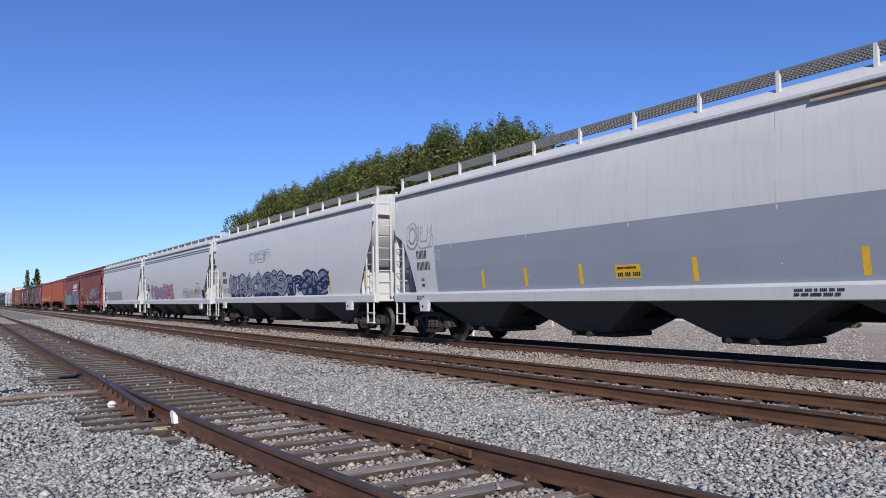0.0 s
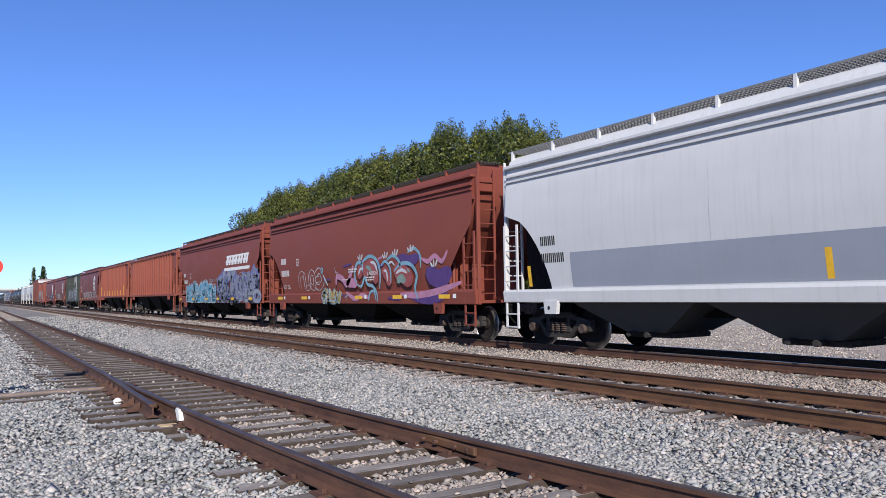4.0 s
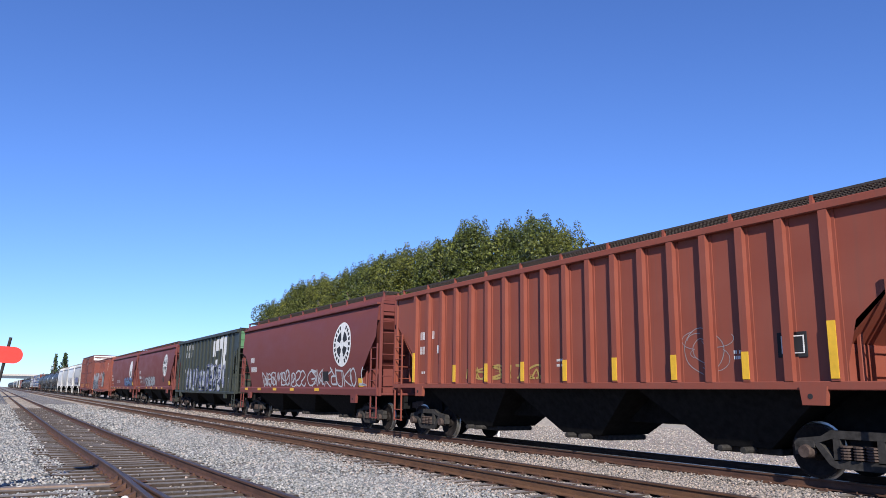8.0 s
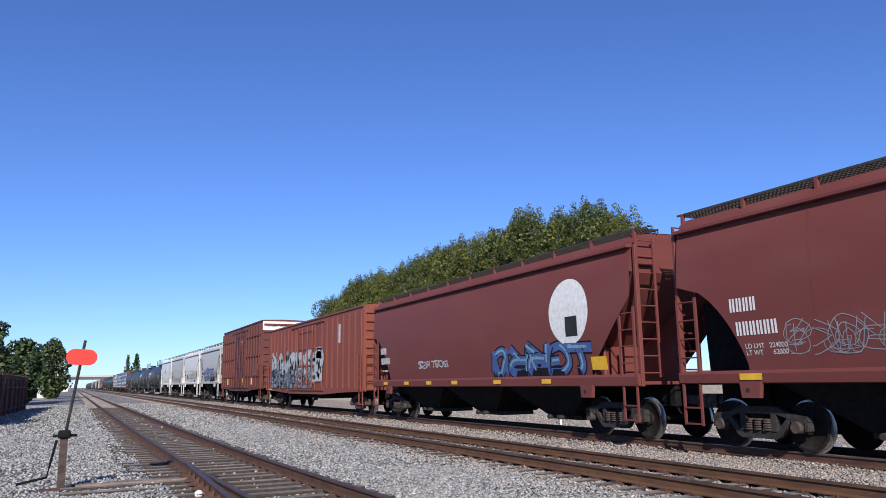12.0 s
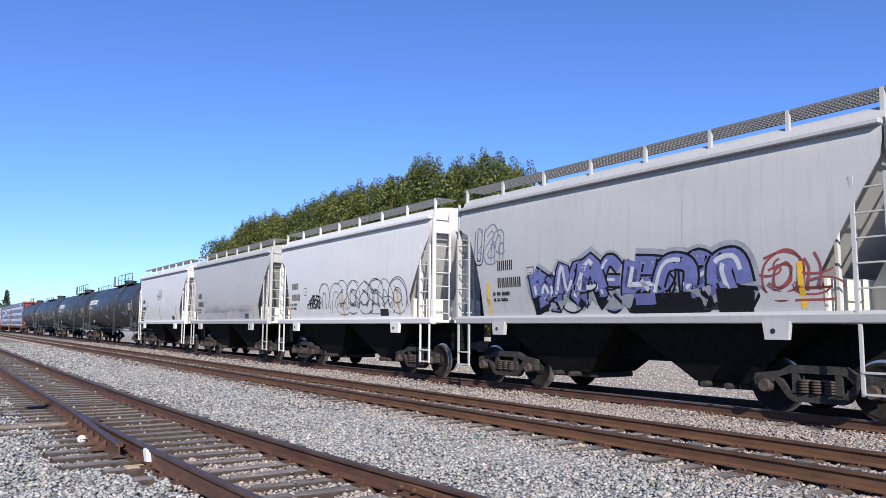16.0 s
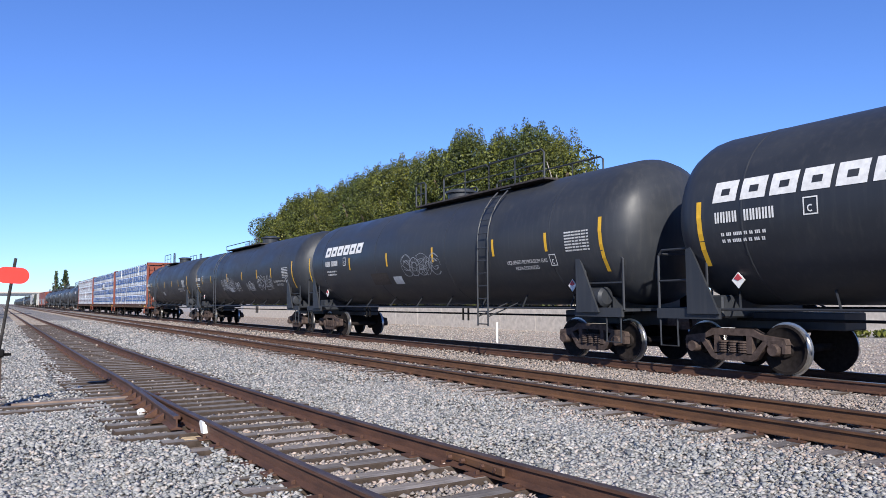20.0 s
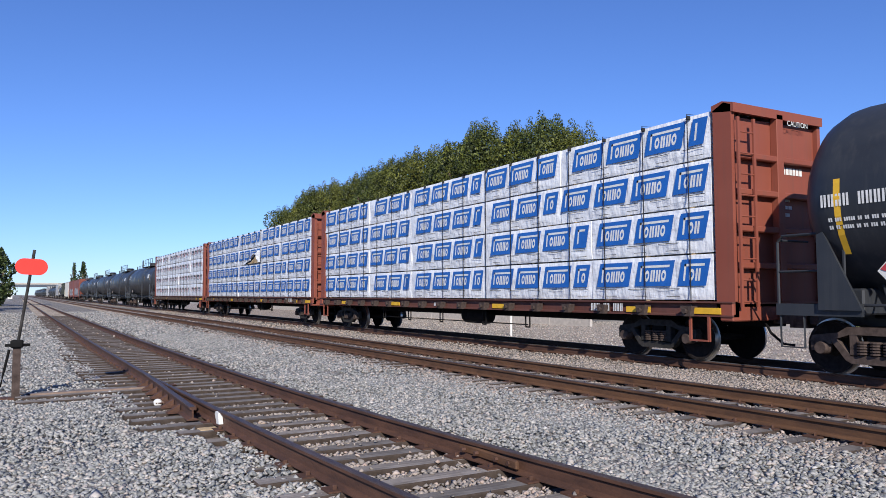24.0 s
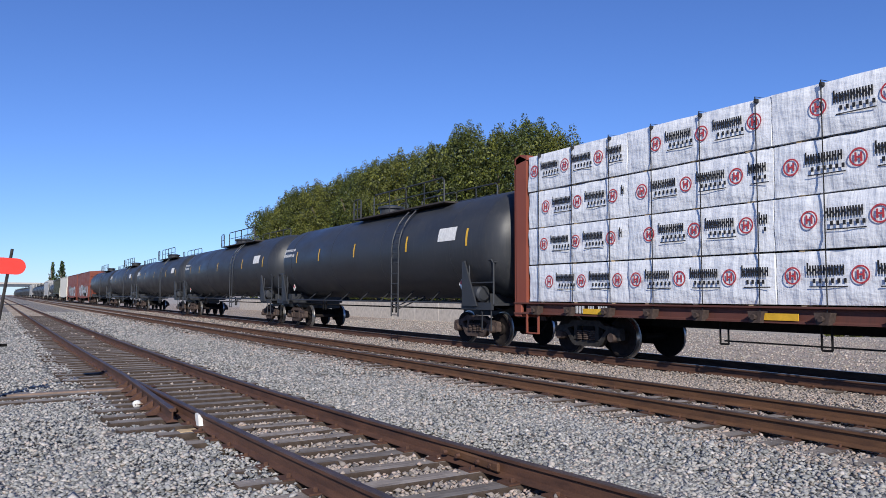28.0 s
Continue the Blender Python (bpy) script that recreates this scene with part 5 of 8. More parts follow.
    for a in (8, 20, 32, 44, 56):
        g.tube([(-(R + 0.14) * math.cos(radians(a)), y, zc + (R + 0.14) * math.sin(radians(a))) for y in ys], 0.017, 5)
    for y in ys:
        g.tube([(-R - 0.14, y, 0.95), (-0.7, y, 1.35)], 0.02, 5)
    part("ladder", g, mat, car)
    couplers(car, L)
    return car, sx, hb


# ---- centre-beam flat cars ----
def centerbeam(name, label, L, top=5.0, group="centre-beam flat cars"):
    car = thing(name, label, "flat car", group)
    hb = L / 2 - 0.45
    d0, d1 = 0.93, 1.22
    for s in (-1, 1):
        part("side_sill", G().prism_y([(s * 1.30, d0), (s * 1.46, d0), (s * 1.46, d0 + 0.03), (s * 1.37, d0 + 0.05), (s * 1.37, d1 - 0.05), (s * 1.46, d1 - 0.03), (s * 1.46, d1), (s * 1.30, d1)][::(1 if s > 0 else -1)], -hb, hb), M_CBSILL, car)
    part("deck", G().box(-1.32, 1.32, -hb, hb, d1 - 0.10, d1 - 0.02), M_CBRED, car)
    part("center_sill", G().box(-0.3, 0.3, -L / 2 + 0.6, L / 2 - 0.6, 0.72, d1 - 0.1), M_DARK, car)
    # the truss down the middle
    part("top_chord", G().box(-0.16, 0.16, -hb + 0.3, hb - 0.3, top - 0.12, top, 0.02), M_CBRED, car)
    n = 13
    for i in range(n + 1):
        y = -hb + 0.9 + (2 * hb - 1.8) * i / n
        part("truss_post", G().box(-0.07, 0.07, y - 0.07, y + 0.07, d1 - 0.02, top - 0.1), M_CBRED, car)
    for s in (-1, 1):
        y = s * hb
        g = G()
        g.box(-1.36, 1.36, min(y - s * 0.10, y - s * 0.16), max(y - s * 0.10, y - s * 0.16), d1 - 0.05, top - 0.25)
        part("bulkhead_sheet", g, M_CBRED, car)
        for x in (-1.32, 1.32):
            part("bulkhead_post", G().prism_x([(y - s * 0.42, d0), (y + s * 0.0, d0), (y + s * 0.0, top - 0.05), (y - s * 0.16, top + 0.02), (y - s * 0.42, top - 0.1)][::(-1 if s > 0 else 1)], x - 0.05, x + 0.05), M_CBRED, car)
        part("bulkhead_post", G().box(-0.1, 0.1, min(y - s * 0.1, y + s * 0.06), max(y - s * 0.1, y + s * 0.06), d1, top - 0.1, 0.01), M_CBRED, car)
        part("bulkhead_cap", G().prism_x([(y - s * 0.45, top - 0.12), (y + s * 0.06, top - 0.2), (y + s * 0.06, top - 0.02), (y - s * 0.2, top + 0.05), (y - s * 0.45, top)][::(-1 if s > 0 else 1)], -1.37, 1.37), M_CBRED, car)
        for z in (1.9, 2.6, 3.3, 4.0):
            part("bulkhead_rib", G().box(-1.26, 1.26, min(y - s * 0.08, y + s * 0.05), max(y - s * 0.08, y + s * 0.05), z - 0.06, z + 0.06, 0.02), M_CBRED, car)
        g = G()
        ladder_end(g, y + s * 0.10, -1.30, -0.85, d1 - 0.1, top - 0.3, 0.4)
        part("end_ladder", g, M_CBRED, car)
        part("end_sill", G().box(-1.44, 1.44, min(y, y - s * 0.3), max(y, y - s * 0.3), 0.85, d1 - 0.03, 0.02), M_CBRED, car)
        g = G()
        for yy in (y - s * 0.55, y - s * 1.0):
            g.box(-1.47, -1.43, yy - 0.025, yy + 0.025, 0.45, d0)
        g.box(-1.49, -1.41, min(y - s * 0.55, y - s * 1.0), max(y - s * 0.55, y - s * 1.0), 0.45, 0.48)
        part("stirrup_step", g, M_CBRED, car)
        truck(car, s * (L / 2 - 2.75))
    win = G().prism_x([(-0.14, 0.0), (0.14, 0.0), (0.10, -0.2), (-0.10, -0.2)][::-1], -1.58, -1.40)
    win.lathe_x([(-1.64, 0.05), (-1.36, 0.05)], 0, -0.1, 8)
    wm = win.mesh("tie_down_winch", M_TRUCK_RUST)
    for i in range(17):
        part("tie_down_winch", wm, None, car, at=pose(0, -hb + 1.0 + (2 * hb - 2.0) * i / 16, d0 + 0.20))
    cable = G().tube([(-1.425, 0, d0 + 0.2), (-1.425, 0, top - 0.04), (-0.2, 0, top + 0.02)], 0.011, 5).mesh("tie_down_cable", M_CABLE)
    guard = G().box(-1.43, -1.35, -0.03, 0.03, top - 0.15, top - 0.075, 0.008).mesh("corner_guard", M_INK)
    for i in range(17):
        part("tie_down_cable", cable, None, car, at=pose(0, -hb + 1.0 + (2 * hb - 2.0) * i / 16, 0))
        part("corner_guard", guard, None, car, at=pose(0, -hb + 1.0 + (2 * hb - 2.0) * i / 16, 0))
    g = G().tube([(-1.25, -4.2, 0.56), (-1.25, 4.6, 0.56)], 0.016, 5)
    for y in (-4.2, -2.1, 0.4, 2.6, 4.6):
        for dy in (-0.09, 0.09):
            g.tube([(-1.25, y + dy, d0), (-1.25, y + dy, 0.5)], 0.02, 5)
        g.tube([(-1.25, y - 0.09, 0.5), (-1.25, y + 0.09, 0.5)], 0.02, 5)
    part("brake_rod", g, M_DARK, car)
    part("air_reservoir", G().lathe_y([(-1.6, 0.1), (-1.5, 0.24), (-0.3, 0.24), (-0.2, 0.1)], -0.7, 0.72, 12), M_DARK, car, smooth=True)
    couplers(car, L)
    air_hose(car, L)
    return car, (lambda z: -1.46), hb


BUNDLE_ROWS = []


def wrap_mesh(ly, h, seed, depth=1.22):
    """A bundle in plastic wrap: slightly slack faces, folded corners. Its near face lies at x = 0."""
    r = random.Random(seed)
    g = G()
    ny, nz = max(6, int(ly / 0.28)), 6
    o = len(g.v)
    ph = [r.uniform(0, 6) for _ in range(6)]
    for j in range(nz + 1):
        for i in range(ny + 1):
            y, z = ly * i / ny, h * j / nz
            w = 0.010 * math.sin(y * 4.1 + z * 3 + ph[0]) + 0.008 * math.sin(y * 9.3 - z * 7 + ph[1]) + 0.006 * math.sin(z * 14 + y * 2.1 + ph[2]) + r.uniform(-0.005, 0.005)
            edge = 0.03 if i in (0, ny) or j in (0, nz) else 0.0
            g.v.append((w + edge, y, z))
    c = ny + 1
    for j in range(nz):
        for i in range(ny):
            g.f.append((o + j * c + i, o + (j + 1) * c + i, o + (j + 1) * c + i + 1, o + j * c + i + 1))
    back = len(g.v)
    g.v += [(depth, 0, 0), (depth, ly, 0), (depth, ly, h), (depth, 0, h)]
    g.f.append((back, back + 1, back + 2, back + 3))
    g.f.append(tuple(o + i for i in range(c)) + (back + 1, back))
    g.f.append((back + 3, back + 2) + tuple(o + nz * c + i for i in reversed(range(c))))
    g.f.append((back,) + (back + 3,) + tuple(o + j * c for j in reversed(range(nz + 1))))
    g.f.append(tuple(o + j * c + ny for j in range(nz + 1)) + (back + 2, back + 1))
    return g


DUNNAGE = G().box(0.05, 1.2, -0.05, 0.05, -0.035, 0.0).mesh("dunnage", M_WOOD)


def lumber_load(car, hb, u, kind, seed, torn=None, top=4.96, bottom=1.25):
    """Both sides' bundles, each a thing of its own that rides on the car."""
    r = random.Random(seed)
    tiers = 4
    h = (top - bottom) / tiers
    cuts = [[], [], [], []]
    for k in range(tiers):
        y = -hb + 0.5
        lens = []
        total = 2 * hb - 1.0
        base = [4.9, 3.7, 4.9, 3.7, 4.9] if kind == "blue" else [4.9, 4.9, 4.9, 3.7, 3.7]
        if k < 2 and kind == "blue":
            base = [3.7, 4.9, 4.9, 3.7, 4.9]
        sc = total / sum(base)
        for b2 in base:
            lens.append(b2 * sc)
        for i, ly in enumerate(lens):
            cuts[k].append((y, ly))
            y += ly
    for side in (-1, 1):
        for k in range(tiers):
            for i, (y, ly) in enumerate(cuts[k]):
                z = bottom + k * h
                gap = 0.012
                txt = ("wrapped lumber bundle printed with blue panels" if kind == "blue" else "wrapped lumber bundle printed with dark blocks and red rings")
                b = thing("lumber_bundle", txt, "lumber bundle", "lumber bundles on " + ("the blue-printed cars" if kind == "blue" else "the red-ringed car"))
                off = r.uniform(-0.02, 0.02)
                part("wrap", wrap_mesh(ly - gap * 2, h - 0.035, r.random()), M_WRAP, b, smooth=True)
                if side < 0:
                    for yy in (0.5, ly / 2, ly - 0.5):
                        part("dunnage", DUNNAGE, None, b, at=pose(0, yy, 0))
                    print_bundle(b, ly - gap * 2, h - 0.035, kind, r)
                if torn and side < 0 and (k, i) == torn:
                    tear(b, ly, h)
                xoff = (TC - 1.37 + off) if side < 0 else (TC + 1.37 + off)
                m = pose(xoff, y + gap, z, 0, 0, 0) if side < 0 else pose(xoff, y + ly - gap, z, 0, 0, 180)
                BUNDLE_ROWS.append((b, m, u))


def tear(b, ly, h):
    """Torn wrap: a wedge of bare boards under a loose, curling edge."""
    rim_y, rim_z = (0.62, 0.75, 1.5, 2.05, 2.7, 3.7), (0.50, 0.62, 0.50, 0.30, 0.17, 0.02)

    def rim(y):
        return h * float(np.interp(y, rim_y, rim_z))
    n = 18
    ys = [0.60 + 3.1 * i / n for i in range(n + 1)]
    g = G()
    for y in ys:
        g.v += [(-0.034, y, 0.012), (-0.034, y, rim(y) + 0.02)]
    g.f = [(2 * i, 2 * i + 1, 2 * i + 3, 2 * i + 2) for i in range(n)]
    # a flat black sheet on the solid bundle stands in for the shaded hollow
    part("tear_shade", g, M_INK, b, "flat black sheet for the shaded hollow under the torn wrap", at=pose(0, -0.45, 0))
    r = random.Random(3)
    z, k = 0.02, 0
    while z + 0.045 < h * 0.54:
        end = max([y for y in ys if rim(y) > z + 0.11] or [0.9])
        part("bare_board", G().box(-0.052 + 0.006 * (k % 2), -0.036, 0.72 + r.uniform(0, 0.10), end + r.uniform(-0.05, 0.05), z, z + 0.042, 0.006), M_WOOD, b, "bare sawn board", at=pose(0, -0.45, 0))
        z, k = z + 0.049, k + 1
    g = G()
    for j in range(4):
        for i, y in enumerate(ys):
            f = min(1.0, (3.7 - y) / 1.5)
            g.v.append((-0.035 - f * (0.035 * j + 0.018 * j * math.sin(i * 1.7 + j)), y, rim(y) + 0.07 - 0.045 * j * (0.6 + 0.5 * f * math.sin(i * 0.9 + 0.5))))
    g.f = [(j * (n + 1) + i, (j + 1) * (n + 1) + i, (j + 1) * (n + 1) + i + 1, j * (n + 1) + i + 1) for j in range(3) for i in range(n)]
    part("torn_flap", g, M_WRAP, b, "loose curling edge of torn white wrap", smooth=True, at=pose(0, -0.45, 0))
    g = G()
    m = 8
    for j in range(4):
        for i in range(m + 1):
            a = i / m
            g.v.append((-0.037 - 0.05 * j * abs(math.sin(2.6 * a + j)), 0.30 + 0.17 * j * (1.0 - 0.55 * abs(a - 0.45)) + 0.03 * math.sin(5 * a), h * (0.04 + 0.70 * a)))
    g.f = [(j * (m + 1) + i, (j + 1) * (m + 1) + i, (j + 1) * (m + 1) + i + 1, j * (m + 1) + i + 1) for j in range(3) for i in range(m)]
    part("hanging_flap", g, M_WRAP, b, "crumpled flap folded aside", smooth=True, at=pose(0, -0.45, 0))


def print_bundle(b, ly, h, kind, r):
    off = -0.028

    def quad(g, y1, y0, z0, z1, lean=0.0, o=0.0):
        g.add([(off - o, y1, z0), (off - o, y0, z0), (off - o, y0 - lean, z1), (off - o, y1 - lean, z1)], [(0, 1, 2, 3)])
    d = G()
    if kind == "blue":
        y = ly - r.uniform(0.0, 0.5)
        while y > 0.02:
            y1, y0 = y, max(y - 1.02, 0.13)
            if y1 - y0 > 0.25:
                g = G()
                quad(g, y1, y0, h * 0.31, h * 0.90, 0.13)
                panel = part("printed_panel", g, M_BLUE, b, "blue slanted panel print")
                w = G()
                if y1 - y0 > 0.4:
                    quad(w, y1 - 0.19, y0 + 0.02, h * 0.745, h * 0.80, 0.012, 0.003)
                for k in range(int((y1 - y0 - 0.15) / 0.16)):
                    a = y1 - 0.14 - k * 0.155
                    za, zb = h * 0.42, h * (0.80 if k == 0 else 0.69)
                    if k == 0:
                        quad(w, a - 0.01, a - 0.06, za, zb, 0.05, 0.003)
                    elif k in (2, 3):
                        quad(w, a, a - 0.05, za, zb, 0.04, 0.003)
                        quad(w, a - 0.07, a - 0.12, za, zb, 0.04, 0.003)
                    else:
                        cy, cz = a - 0.075, (za + zb) / 2
                        o = len(w.v)
                        for q in (1.0, 0.45):
                            for i in range(12):
                                c2, s2 = math.cos(i * math.pi / 6) * q, math.sin(i * math.pi / 6) * q
                                w.v.append((off - 0.003, cy + 0.068 * c2 - 0.02 * s2, cz + (zb - za) / 2 * s2))
                        w.f += [(o + i, o + 12 + i, o + 12 + (i + 1) % 12, o + (i + 1) % 12) for i in range(12)]
                tagged(part("print", w, M_LETTER, panel), kind="stuff")
            y -= 1.20
        yy = ly - 0.3
        while yy > 0.6:
            quad(d, yy, yy - 0.55, h * 0.24, h * 0.254)
            quad(d, yy - 0.2, yy - 0.55, h * 0.07, h * 0.083)
            yy -= 0.9
    else:
        y = ly - r.uniform(0.05, 0.7)
        while y > 0.3:
            n = 20
            cy, cz = y - 0.18, h * 0.55
            if cy > 0.2:
                rr = G()
                ring = [(math.cos(2 * math.pi * k / n), math.sin(2 * math.pi * k / n)) for k in range(n)]
                rr.v += [(off, cy + 0.15 * a, cz + 0.15 * c) for a, c in ring] + [(off, cy + 0.122 * a, cz + 0.122 * c) for a, c in ring]
                rr.f += [(k, n + k, n + (k + 1) % n, (k + 1) % n) for k in range(n)]
                for dy in (-0.06, 0.06):
                    quad(rr, cy + dy * 0.75 + 0.018, cy + dy * 0.75 - 0.018, cz - 0.075, cz + 0.075)
                quad(rr, cy + 0.05, cy - 0.05, cz - 0.016, cz + 0.016, 0, 0.002)
                part("printed_ring", rr, M_REDINK, b, "red ring print")
            w = G()
            a = cy - 0.26
            for k in range(7):
                if a - 0.1 > 0.05:
                    quad(w, a, a - 0.03, cz + 0.0, cz + (0.21 if k == 0 else 0.165))
                    quad(w, a - 0.048, a - 0.076, cz + 0.0, cz + 0.165)
                    quad(w, a - 0.025, a - 0.05, cz + 0.07, cz + 0.11)
                a -= 0.094
            if w.v:
                tagged(part("print", w, M_INK, b), kind="stuff")
            a = cy - 0.36
            for k in range(6):
                if a - 0.1 > 0.05:
                    quad(d, a, a - 0.05, cz - 0.13, cz - 0.055)
                a -= 0.105
            quad(d, cy - 0.3, max(cy - 0.95, 0.05), cz - 0.2, cz - 0.18) if cy > 0.6 else None
            y -= 1.16
    if d.v:
        tagged(part("small_print", d, M_INK, b), kind="stuff")


# ---- the train ----
ENDS = [-0.3, 20.1, 40.5, 60.3, 80.5, 98.3, 116.1, 133.9, 151.0, 170.4, 187.2, 205.5, 223.1, 243.3, 259.4, 271.4, 284.1, 296.4, 308.8, 328.8, 349.2, 370.0, 388.8, 411.4, 434.2, 456.9,
        475.6, 496.4, 516.8, 535.4, 556.0, 574.5, 593.0, 611.0, 629.0]
CARS = []


# how far each car's near and far end posts stand from the even spacing
NEAR = {2: 0.92, 3: 0.4, 4: 0.3, 5: 0.36, 6: 0.3, 7: 0.15, 8: 0.78, 9: 1.72, 10: 0.25, 11: 0.42, 12: 0.08, 13: 0.5, 14: 0.35, 15: 0.55, 16: 0.75, 17: 0.3, 18: 0.3, 19: 0.2, 21: -0.45}
FAR = {1: 0.4, 2: 0.23, 6: -0.15, 7: 0.27, 8: 1.37, 10: 0.1, 11: -0.3, 13: -0.75, 14: -0.26, 15: 0.4, 18: -0.1, 20: -0.55}


def slot(k):
    """Length over couplers and the place along the train of the k-th car."""
    a, b = ENDS[k - 1] + NEAR.get(k, 0.0), ENDS[k] + FAR.get(k, 0.0)
    return b - a, (a + b) / 2 + 0.45


def add(k, built):
    """Takes a car into the train; its markings are set out from the even spacing's far end."""
    CARS.append((built[0], slot(k)[1]))
    return (built[0], built[1], built[2] - FAR.get(k, 0.0), *built[3:])


def build_train():
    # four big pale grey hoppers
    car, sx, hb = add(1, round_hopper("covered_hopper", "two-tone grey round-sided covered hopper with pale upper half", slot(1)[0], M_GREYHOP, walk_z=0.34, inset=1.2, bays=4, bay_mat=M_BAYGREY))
    part("lower_band", patch(G(), -hb + 0.2, hb - 2.04, 1.42, 2.76, sx, 0.005, 0, 6), M_GREYBAND, car, "mid-grey painted band")
    part("rust_patch", patch(G(), -hb + 3.0, -hb + 5.6, 4.32, 4.40, sx, 0.06), M_RUSTSTAIN, car, "rust stain on the roof edge")
    stripes(car, [hb - 4.34, hb - 6.11, hb - 8.04, hb - 11.11, hb - 14.25], 1.50, 1.95, sx, 0.06)
    part("warning_sign", patch(G(), hb - 9.78, hb - 9.08, 1.60, 1.88, sx, 0.008), M_YELLOW, car, "yellow sign with black writing")
    bars(car, [(hb - 9.14, 1.79, 0.05, "xxxxxxxxxxxxxxxxx"), (hb - 9.14, 1.64, 0.085, "xxx xxx xxxx")], M_INK, lambda z: sx(z) - 0.004)
    bars(car, [(hb - 1.02, 2.42, 0.24, "xxxx"), (hb - 1.02, 2.08, 0.24, "xxxxx"), (hb - 1.2, 1.75, 0.09, "xxx"), (hb - 1.2, 1.58, 0.09, "xxx")], M_INK, sx)
    plate_mark(car, hb - 2.1, 2.34, 0.24, S_WHITE, sx)
    graffiti(car, hb - 1.75, hb - 0.5, 2.75, 3.45, sx, 3, 2, None, M_GREYBAND, wide=0.03)
    bars(car, [(hb - 13.1, 1.27, 0.05, "xxxxx xxxx xx xxxx xxx xxxx"), (hb - 13.1, 1.20, 0.05, "xxx xxxx xxxxxx xxxxx xxx"), (hb - 1.0, 1.27, 0.05, "xxxx xxx xxxxx"), (hb - 1.0, 1.20, 0.05, "xxxxx xxx")], M_INK, lambda z: -1.552)

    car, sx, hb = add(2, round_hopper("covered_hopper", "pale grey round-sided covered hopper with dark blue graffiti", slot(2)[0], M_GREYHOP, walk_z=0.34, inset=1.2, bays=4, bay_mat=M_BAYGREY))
    graffiti(car, hb - 10.1, hb - 2.5, 1.45, 2.45, sx, 11, 9, S_GREY, S_NAVY, S_PURPLE, 0.06, "blue outlined graffiti letters", 3, None, 0.34)
    graffiti(car, hb - 14.6, hb - 10.5, 1.45, 2.2, sx, 12, 5, S_SLATE, S_NAVY, S_SLATE, 0.09, "dark swirling graffiti", 7, S_SLATE)
    graffiti(car, hb - 14.9, hb - 14.0, 1.75, 2.3, sx, 13, 2, S_NAVY, S_NAVY, None, 0.02, "", 0, None, 0.14)
    bars(car, [(hb - 1.27, 2.52, 0.24, "xxxx"), (hb - 1.27, 2.14, 0.24, "xxxxx")], M_INK, sx)
    words(car, "LD LMT  197000\nLT WT     66000", hb - 1.25, 1.78, 0.10, M_INK, sx)
    stripes(car, [hb - 0.75, hb - 14.9, hb - 17.9], 1.5, 2.2, sx, 0.06)
    graffiti(car, hb - 8.8, hb - 5.8, 3.0, 3.5, sx, 14, 3, None, M_GREYBAND, None, 0.03, "faint marks", 2)

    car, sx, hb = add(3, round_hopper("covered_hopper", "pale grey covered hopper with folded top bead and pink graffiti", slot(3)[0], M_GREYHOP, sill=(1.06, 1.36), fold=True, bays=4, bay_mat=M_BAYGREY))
    graffiti(car, hb - 6.7, hb - 2.84, 1.42, 2.25, sx, 21, 5, S_PINK, S_PURPLE, S_GREY, 0.05, "faded pink and purple graffiti", 3, S_GREY)
    graffiti(car, hb - 9.8, hb - 6.8, 1.45, 2.35, sx, 22, 4, S_PINK, S_RED, S_WHITE, 0.06, "dull red graffiti outlines", 2)
    graffiti(car, hb - 16.3, hb - 12.3, 1.5, 2.0, sx, 23, 6, None, S_GREY, None, 0.03, "faint blue scribble", 2)
    bars(car, [(hb - 1.57, 2.3, 0.22, "xxxx"), (hb - 1.57, 2.0, 0.22, "xxxxxx")], M_INK, sx)
    stripes(car, [hb - 11.97, hb - 14.67, hb - 17.3], 1.45, 1.95, sx, 0.06)
    part("test_panel", patch(G(), hb - 17.17, hb - 16.66, 1.5, 1.9, sx, 0.008), M_INK, car, "black two-square notice")
    bars(car, [(hb - 15.2, 1.85, 0.07, "xxxxxxx xxx"), (hb - 15.2, 1.7, 0.07, "xxxxxxx"), (hb - 12.4, 1.8, 0.08, "xx xx x"), (hb - 15.6, 2.25, 0.06, "xxxxxxxxxxxxx")], M_INK, sx)

    car, sx, hb = add(4, round_hopper("covered_hopper", "pale grey covered hopper with grey painted-out patches", slot(4)[0], M_GREYHOP, sill=(1.06, 1.36), fold=True, bays=4, bay_mat=M_BAYGREY))
    part("painted_out_patch", patch(G(), -1.0, hb - 2.5, 1.42, 2.2, sx, 0.006), M_GREYBAND, car, "grey painted-over patch")
    stripes(car, [hb - 1.0, 1.0, -hb + 2.0], 1.45, 1.95, sx, 0.06)
    bars(car, [(hb - 1.5, 2.4, 0.22, "xxxx"), (hb - 1.5, 2.0, 0.22, "xxxxxx")], M_INK, sx)

    # mineral red round hoppers
    def on_sill(z):
        return -1.562

    car, sx, hb = add(5, round_hopper("covered_hopper", "dark mineral-red covered hopper with pink and blue graffiti", slot(5)[0], M_RED, sill=(1.0, 1.40), fold=True, bays=3, walk_mat=M_GRATE_DARK, eave=4.5))

    def over(z):
        return min(sx(z), -1.56)
    swirl_piece(car, hb, over)
    graffiti(car, hb - 7.9, hb - 6.2, 1.03, 1.55, on_sill, 32, 4, S_YELLOW, S_BLUE, S_WHITE, 0.04, "yellow graffiti letters", 1)
